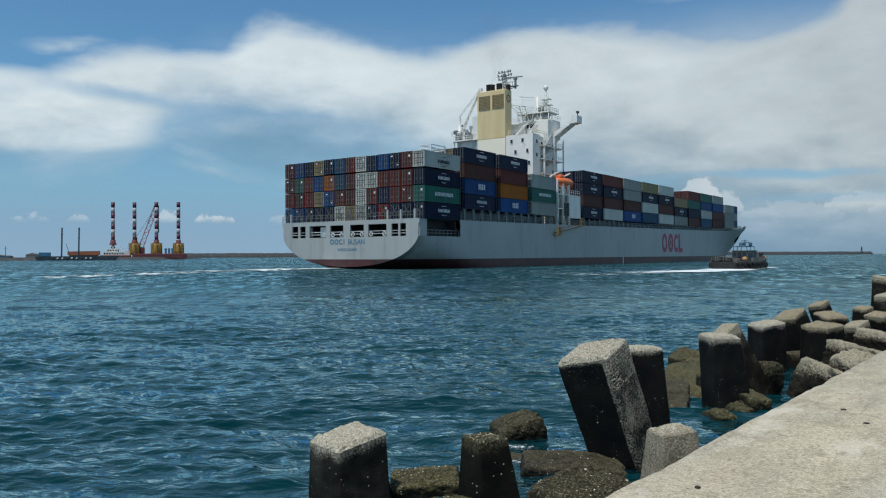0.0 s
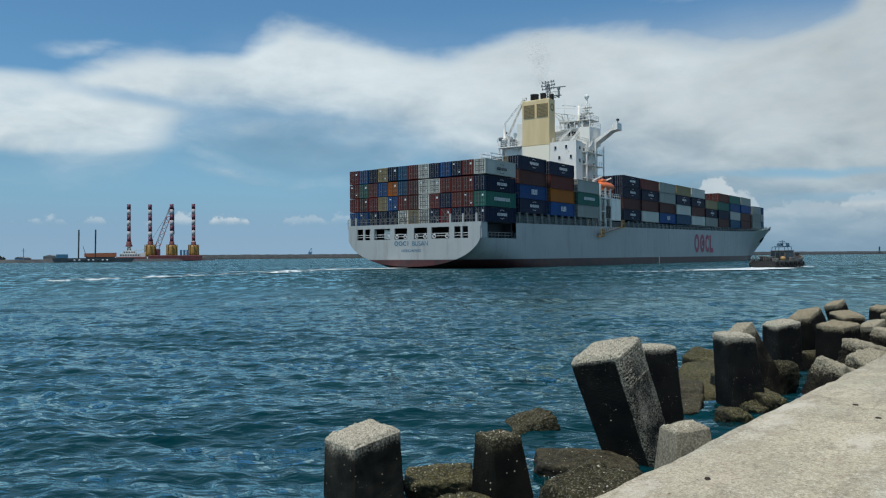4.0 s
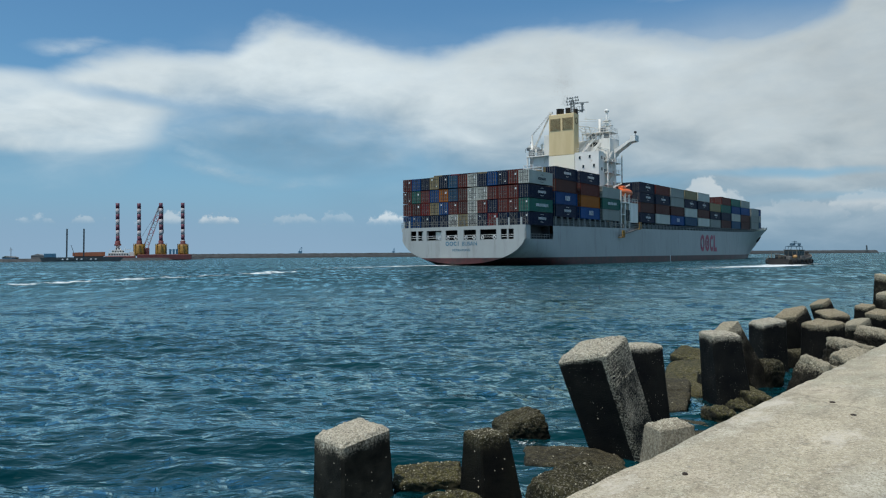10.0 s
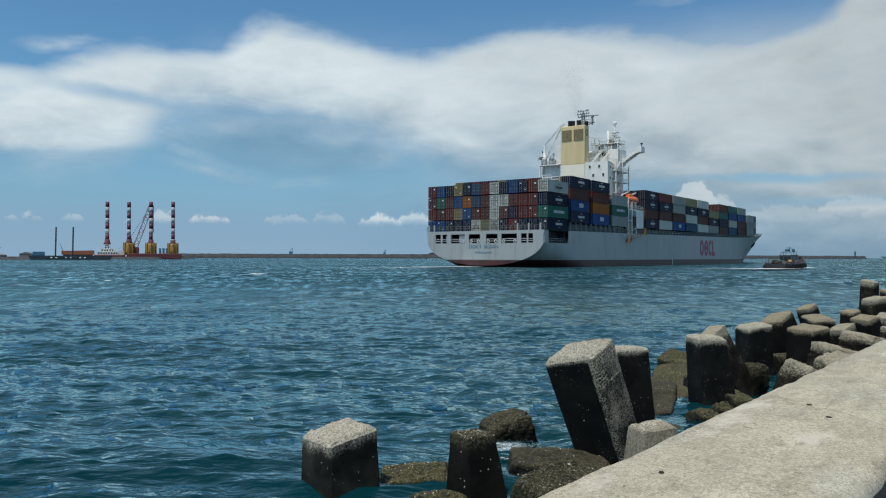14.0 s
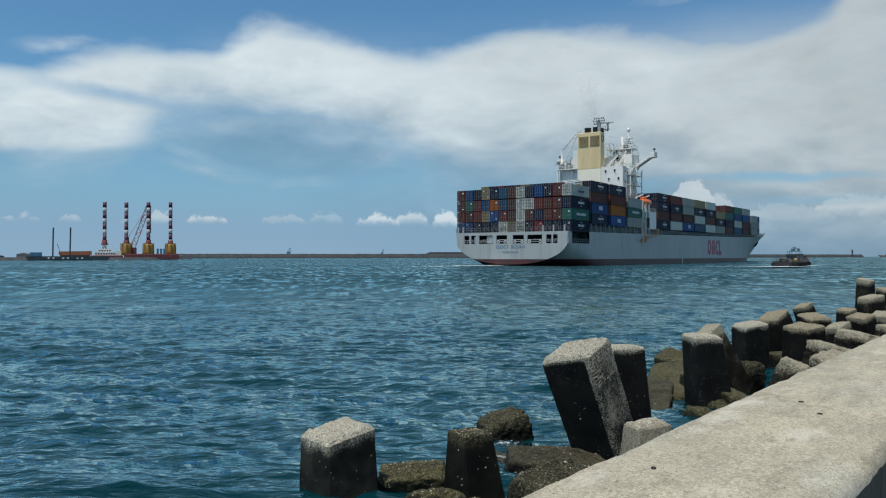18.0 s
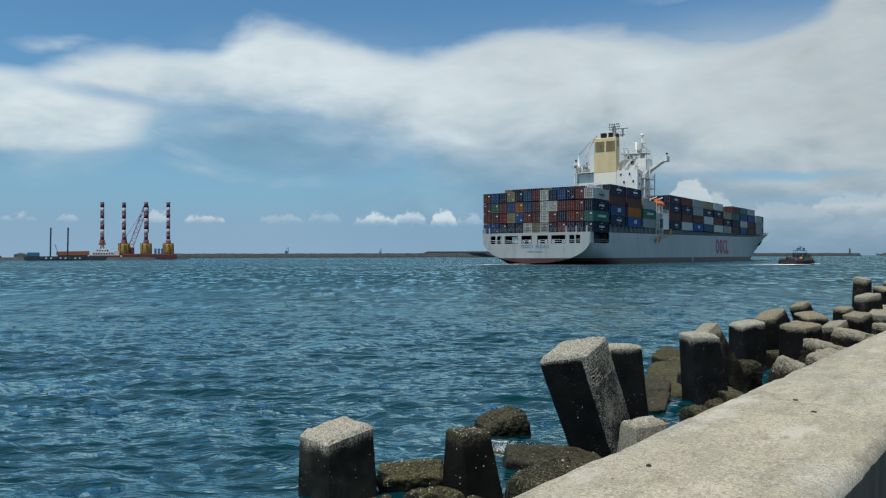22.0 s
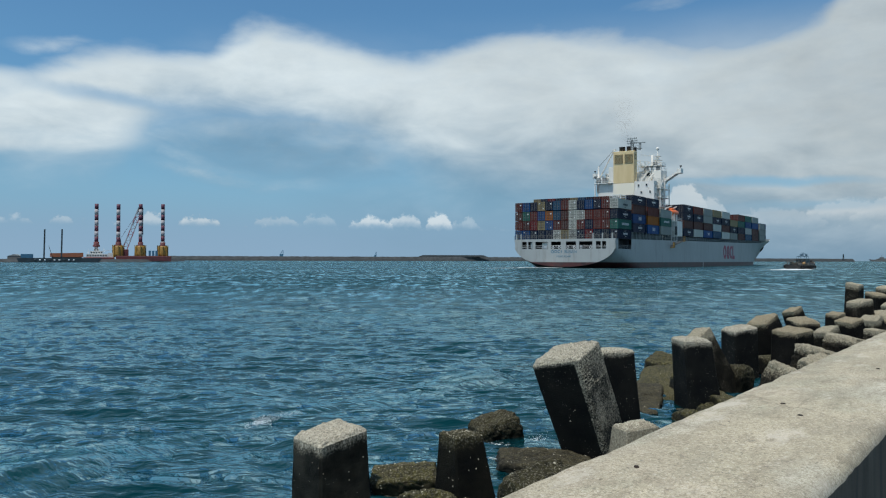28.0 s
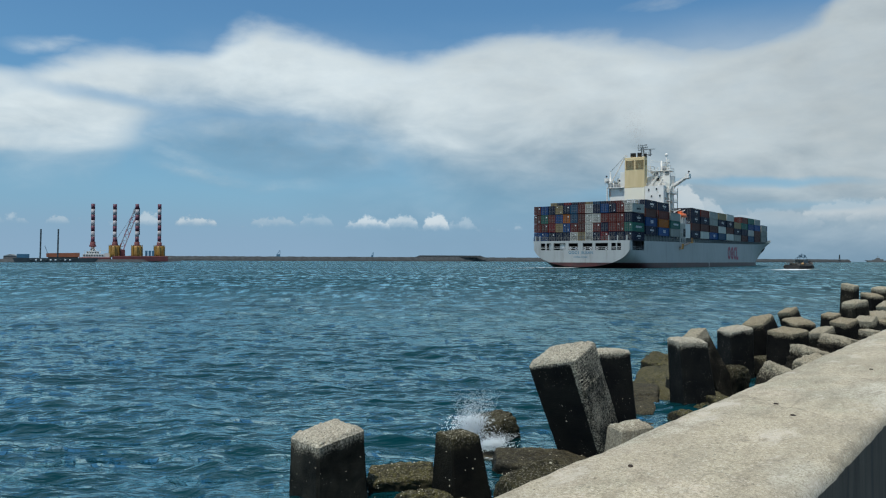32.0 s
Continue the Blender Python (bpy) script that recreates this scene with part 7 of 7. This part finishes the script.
# ---- foam, wakes and spray ----


def foam_material(name, cover, scale, stretch):
    """Broken white foam: opaque froth between holes that show the water."""
    m = bpy.data.materials.new(name)
    m.use_nodes = True
    nt = m.node_tree
    N, L = nt.nodes.new, nt.links.new
    p = nt.nodes["Principled BSDF"]
    p.inputs["Base Color"].default_value = (0.72, 0.78, 0.78, 1)
    p.inputs["Roughness"].default_value = 0.8
    tc = N("ShaderNodeTexCoord")
    mp = N("ShaderNodeMapping")
    mp.inputs["Scale"].default_value = stretch
    L(tc.outputs["Object"], mp.inputs[0])
    n = N("ShaderNodeTexNoise")
    n.inputs["Scale"].default_value, n.inputs["Detail"].default_value, n.inputs["Roughness"].default_value = scale, 8, 0.68
    L(mp.outputs[0], n.inputs["Vector"])
    at = N("ShaderNodeAttribute")
    at.attribute_name = "froth"
    s = N("ShaderNodeMath")
    s.operation = "MULTIPLY_ADD"
    L(at.outputs["Fac"], s.inputs[0])
    s.inputs[1].default_value = 0.55
    L(n.outputs[0], s.inputs[2])
    k = N("ShaderNodeMapRange")
    k.inputs[1].default_value, k.inputs[2].default_value, k.inputs[4].default_value = 0.98 - cover * 0.5, 1.16 - cover * 0.5, 0.9
    L(s.outputs[0], k.inputs[0])
    L(k.outputs[0], p.inputs["Alpha"])
    return m


def foam_sheet(name, length, width, nl, nw, strength, material, label, seed=0, heave=0.05):
    """A thin froth sheet along local y from 0 to length, fading out at its edges."""
    bm = bmesh.new()
    lay = bm.verts.layers.float.new("froth")
    rows = []
    for i in range(nl + 1):
        a = i / nl
        w = width(a)
        row = []
        for j in range(nw + 1):
            b = j / nw * 2 - 1
            wob = noise.noise((a * 9 + seed, seed * 1.7, 0)) * 0.5 * w
            v = bm.verts.new((b * w + wob, a * length, heave * noise.noise((a * 30, b * 3, seed))))
            v[lay] = max(0.0, strength(a) * (1 - abs(b) ** 2.0))
            row.append(v)
        rows.append(row)
    for p, q in zip(rows, rows[1:]):
        for j in range(nw):
            bm.faces.new((p[j], p[j + 1], q[j + 1], q[j])).smooth = True
    ob = part(name, bm, material)
    return tagged(ob, label, "foam", kind="stuff")


FOAM = foam_material("foam", 0.56, 0.8, (1.0, 0.45, 1))
FOAM_FINE = foam_material("fine_foam", 0.52, 1.6, (1.0, 0.5, 1))
FOAM_SMALL = foam_material("small_foam", 0.5, 16.0, (1.0, 1.0, 1))
FROTH = surface("spray_white", (0.86, 0.90, 0.91), (0.78, 0.83, 0.85), 6.0, 0.7, 0.2)

# old wake that the ship left across the water, and the wash close under its stern
OLD_WAKE = foam_sheet("wake_foam", 70, lambda a: 1.8 + 1.8 * a, 140, 8, lambda a: (0.36 + 0.8 * noise.noise((a * 17, 3.3, 0))) * min(1, a * 6) * min(1, (1 - a) * 4), FOAM, "thin white line of old wake foam", 2, 0.25)
STERN_WASH = foam_sheet("stern_foam", 60, lambda a: 4.5 + 4 * a, 60, 8, lambda a: 0.75 * (1 - a) ** 0.8, FOAM, "white wash trailing behind the ship's stern", 5)
SIDE_WASH = foam_sheet("side_foam", 150, lambda a: 2.4, 80, 5, lambda a: 0.24 * min(1, a * 5) * min(1, (1 - a) * 5), FOAM, "thin foam along the ship's side", 7)
BOAT_WASH = foam_sheet("boat_foam", 64, lambda a: 4.5 + 5.0 * a, 70, 12, lambda a: 1.5 * (1 - a) ** 1.2 * (0.8 + 0.5 * noise.noise((a * 14, 7.7, 0))), FOAM_FINE, "white wash churned up behind the work boat", 9)
BOW_WASH = foam_sheet("bow_foam", 15, lambda a: 3.8 - 1.2 * a, 24, 10, lambda a: 1.25 * min(1, a * 5) * min(1, (1 - a) * 5), FOAM_FINE, "white foam along the work boat's waterline", 11)


def shore_foam():
    for x, y, r, s in ((0.72, 9.0, 0.42, 0.55), (0.72, 8.35, 0.40, 0.5), (0.85, 7.3, 0.4, 0.4), (0.75, 6.8, 0.4, 0.4), (0.15, 7.5, 0.4, 0.3), (4.6, 11.2, 0.4, 0.2)):
        bm = bmesh.new()
        lay = bm.verts.layers.float.new("froth")
        c = bm.verts.new((0, 0, 0))
        c[lay] = s
        loops = []
        for k in (0.35, 0.7, 1.0):
            ring_ = []
            for j in range(20):
                t = j / 20 * 6.283
                d = r * k * (1 + 0.4 * noise.noise((math.cos(t) * 1.5 + x, math.sin(t) * 1.5 + y, 0)))
                v = bm.verts.new((d * 1.3 * math.cos(t), d * 0.8 * math.sin(t), 0))
                v[lay] = s * (1 - k)
                ring_.append(v)
            loops.append(ring_)
        for j in range(20):
            bm.faces.new((c, loops[0][j], loops[0][(j + 1) % 20]))
            for a, b in zip(loops, loops[1:]):
                bm.faces.new((a[j], b[j], b[(j + 1) % 20], a[(j + 1) % 20]))
        ob = part("shore_foam", bm, FOAM_SMALL)
        ob.location = (x, y, 0.10)
        tagged(ob, "patch of thin white foam between the blocks", "foam", kind="stuff")


shore_foam()


def wake_wave():
    """A long low swell from the ship's passing: a smooth ridge along local y whose edges dip under the chop."""
    bm = bmesh.new()
    rows = []
    for i in range(241):
        a = i / 240
        y, row = (a - 0.5) * 26, []
        end = min(1, a * 5) * min(1, (1 - a) * 5)
        bend = 0.7 * noise.noise((a * 5, 0.3, 0))
        for j in range(41):
            b = j / 20 - 1
            h = 0.36 * end * (1 - b * b) ** 2 * (0.75 + 0.5 * noise.noise((a * 9, 2, 0))) + 0.05 * noise.noise((b * 4, y * 0.8, 1)) + 0.03 * noise.noise((b * 9, y * 2.2, 5))
            row.append(bm.verts.new((b * 1.7 + bend, y, h - 0.13)))
        rows.append(row)
    for p, q in zip(rows, rows[1:]):
        for j in range(40):
            bm.faces.new((p[j], p[j + 1], q[j + 1], q[j])).smooth = True
    return tagged(part("wake_wave", bm, WATER), "long low swell that the ship's wake sends across the water", "wave", kind="stuff")


WAKE_WAVE = wake_wave()


def spray(seed, n, spread, height, name="spray", label="burst of white spray where a wave meets the blocks"):
    """A burst of white water: a frothy foot and flying drops."""
    rng = random.Random(seed)
    unit = [Vector(v).normalized() for v in [(a, b, c) for a in (-1, 1) for b in (-1, 1) for c in (-1, 1)]] + [Vector(v) for v in ((1, 0, 0), (-1, 0, 0), (0, 1, 0), (0, -1, 0), (0, 0, 1), (0, 0, -1))]
    faces = ((8, 7, 6), (8, 6, 4), (8, 4, 5), (8, 5, 7), (9, 2, 3), (9, 3, 1), (9, 1, 0), (9, 0, 2), (10, 3, 2), (10, 2, 6), (10, 6, 7), (10, 7, 3), (11, 0, 1), (11, 1, 5), (11, 5, 4), (11, 4, 0), (12, 1, 3), (12, 3, 7), (12, 7, 5), (12, 5, 1), (13, 0, 4), (13, 4, 6), (13, 6, 2), (13, 2, 0))
    co, tri = [], []

    def drop(c, r, ragged):
        k = len(co)
        co.extend(c + u * r * rng.uniform(1 - ragged, 1 + ragged) for u in unit)
        tri.extend((a + k, b + k, d + k) for a, b, d in faces)

    for _ in range(n):
        a, h = rng.uniform(0, 6.283), rng.random() ** 1.6
        r = spread * (0.15 + 0.85 * rng.random()) * (0.4 + 0.8 * h)
        drop(Vector((r * math.cos(a) + 0.35 * h * spread, r * 0.5 * math.sin(a), h * height)), rng.uniform(0.001, 0.0045) * (1.35 - h), 0.2)
    for _ in range(n // 3):
        drop(Vector((rng.gauss(0, spread * 0.4), rng.gauss(0, spread * 0.2), rng.uniform(-0.05, height * 0.35))), rng.uniform(0.002, 0.007), 0.45)
    me = bpy.data.meshes.new("spray")
    me.from_pydata(co, [], tri)
    me.materials.append(FROTH)
    return tagged(new(name, me), label, name, "bursts of spray", kind="stuff")


SPRAY_A, SPRAY_B, SPRAY_C = spray(1, 5200, 0.30, 0.5), spray(2, 4200, 0.26, 0.15), spray(3, 200, 0.16, 0.12)

WHITECAP = spray(6, 4200, 0.36, 0.12, "whitecap", "small breaking white crest on the wake's swell")

# thin exhaust haze over the funnel: clouds of fine soot that drift off
SOOT = surface("exhaust_soot", (0.36, 0.32, 0.29), (0.30, 0.27, 0.245), 1.0, 0.95, 0.0)


def exhaust_puff(r, n, seed):
    rng = random.Random(seed)
    co, tri = [], []
    for _ in range(n):
        c = Vector((rng.gauss(0, 0.42), rng.gauss(0, 0.42), rng.gauss(0, 0.55))) * r
        q, k = rng.uniform(0.010, 0.020), len(co)
        co.extend(c + Vector(u) * q for u in ((1, 0, 0), (-1, 0, 0), (0, 1, 0), (0, -1, 0), (0, 0, 1), (0, 0, -1)))
        tri.extend((k + i, k + j, k + h) for i, j, h in ((0, 2, 4), (2, 1, 4), (1, 3, 4), (3, 0, 4), (2, 0, 5), (1, 2, 5), (3, 1, 5), (0, 3, 5)))
    me = bpy.data.meshes.new("exhaust_puff")
    me.from_pydata(co, [], tri)
    me.materials.append(SOOT)
    return tagged(new("exhaust_puff", me), "faint brownish puff of exhaust above the funnel", "smoke", "puffs of exhaust", kind="stuff")


PUFFS = [exhaust_puff(r, n, i) for i, (r, n) in enumerate(((1.8, 1500), (3.4, 4200), (5.0, 7000)))]


def motions():
    rows = (
        (0, -17.27, 132.87, -34.79),
        (1, -15.58, 134.91, -34.79),
        (2, -13.45, 137.32, -34.83),
        (3, -11.35, 140.03, -34.80),
        (6, -5.10, 149.38, -34.77),
        (8, -1.40, 156.12, -34.77),
        (10, 2.12, 162.95, -34.80),
        (11, 4.07, 166.33, -34.88),
        (12, 5.83, 169.68, -34.89),
        (14, 9.46, 176.26, -34.90),
        (17, 15.31, 185.73, -34.93),
        (19, 19.32, 191.85, -34.92),
        (21, 23.36, 197.88, -34.92),
        (23, 27.41, 203.92, -34.94),
        (25, 31.41, 210.05, -34.94),
        (28, 37.51, 219.60, -34.92),
        (30, 41.78, 226.29, -34.91),
        (32, 45.96, 233.20, -34.94),
    )
    walk(SEA, [(0, pose(0, 0, 0)), (16, pose(-2.5, -4.0, 0)), (32, pose(-5, -8, 0))])
    walk(SHIP, [(t, pose(x, y, 0, 0, 0, h)) for t, x, y, h in rows])
    # foam that goes with the ship: behind its stern and along its side
    walk(STERN_WASH, [(t, Matrix.Translation((x, y, 0.12)) @ pose(-3, 2, 0, 0, 0, 143)) for t, x, y, h in rows])
    walk(SIDE_WASH, [(t, Matrix.Translation((x, y, 0.12)) @ pose(0, 0, 0, 0, 0, h) @ pose(17.2, 18, 0)) for t, x, y, h in rows])
    walk(OLD_WAKE, [(0, pose(-46, 66, 0.20, 0, 0, -21)), (8, pose(-41.5, 53.5, 0.14, 0, 0, -17.5)), (13, pose(-38.5, 46, 0.0, 0, 0, -15)), (18, pose(-36, 40, -0.22, 0, 0, -14)), (26, pose(-34, 34, -0.6, 0, 0, -13)), (32, pose(-33, 32, -0.9, 0, 0, -13))])
    # exhaust hangs over the funnel and lags a little behind it
    for i, (dx, dz) in enumerate(((0.6, 43.8), (0.2, 48.0), (-0.8, 53.5))):
        walk(PUFFS[i], [(t, Matrix.Translation((x + dx * (0.6 + 0.2 * math.sin(t * 0.4 + i)), y, 0)) @ pose(0, 0, 0, 0, 0, -35) @ pose(-0.5, 49.6, dz + 0.5 * math.sin(t * 0.5 + i), 0, 0, 2.0 * t)) for t, x, y, h in rows])
    boat = (
        (0, 44.8, 116.7), (6, 55.9, 131.4), (9, 61.7, 140.1), (13, 68.2, 151.7), (19, 80.9, 173.7), (23, 89.1, 187.5), (28, 98.0, 202.0), (32, 105.2, 215.3)
    )
    for carried, shift, turn in ((BOAT, (0, 0, 0), -48), (BOAT_WASH, (-1.6, -4.0, 0.12), 136), (BOW_WASH, (-4.2, -3.9, 0.14), -48)):
        walk(carried, [(t, Matrix.Translation((x + shift[0], y + shift[1], shift[2])) @ pose(0, 0, 0, 0.6 * math.sin(t * 1.1), 1.2 * math.sin(t * 0.9) if carried is BOAT else 0, turn)) for t, x, y in boat])
    # a swell from the ship's wake comes in slowly, breaks a little here and there and dies out at the blocks
    crest = ((0, -16.2, 27.1, -0.9, -0.6), (8, -12.2, 22.3, -0.3, -0.5), (10.5, -10.9, 20.8, -0.08, -0.15), (12, -10.2, 19.9, 0.0, 0.20), (13.2, -9.7, 19.3, 0.0, -0.15), (16, -8.6, 18.0, 0.0, -0.3), (18.8, -7.5, 16.6, 0.0, -0.2), (20, -7.0, 16.0, 0.0, 0.15), (21.2, -6.3, 15.1, 0.0, -0.15), (24, -4.6, 13.1, 0.0, -0.3), (26.6, -3.0, 11.3, 0.0, -0.1), (27.5, -2.5, 10.6, 0.0, 0.20), (28.4, -2.0, 10.0, -0.03, -0.1), (30, -1.0, 8.8, -0.12, -0.4), (32, 0.0, 7.6, -0.35, -0.6))
    walk(WAKE_WAVE, [(t, pose(x + 3.0, y + 4.0, z, 0, 0, -36.9)) for t, x, y, z, _ in crest])
    walk(WHITECAP, [(t, pose(x, y, z, 0, 0, 40)) for t, x, y, _, z in crest])
    # waves that break on the blocks now and then
    walk(SPRAY_A, [(0, pose(0.48, 8.5, -0.9)), (30.4, pose(0.48, 8.5, -0.9)), (31.0, pose(0.48, 8.5, -0.7)), (31.6, pose(0.51, 8.6, 0.1)), (32, pose(0.49, 8.8, 0.30))])
    walk(SPRAY_B, [(t, pose(0.74, 8.75, z + 0.05)) for t, z in ((0, -0.3), (9.5, -0.3), (11, 0.02), (12.2, -0.25), (13.4, -0.02), (14.4, -0.03), (16, -0.3), (19.3, -0.05), (20.5, 0.10), (21.5, 0.07), (22.6, -0.2), (23.5, 0.10), (24.5, -0.1), (26, -0.3), (29.2, -0.25), (30.5, 0.02), (31.2, 0.12), (32, 0.10))])
    walk(SPRAY_C, [(0, pose(1.3, 9.3, 0.0)), (1.5, pose(1.3, 9.3, -0.4)), (20, pose(1.3, 9.3, -0.4)), (27, pose(1.3, 9.3, -0.2)), (28, pose(1.3, 9.3, 0.05)), (29.5, pose(1.3, 9.3, -0.4)), (32, pose(1.3, 9.3, -0.5))])


motions()
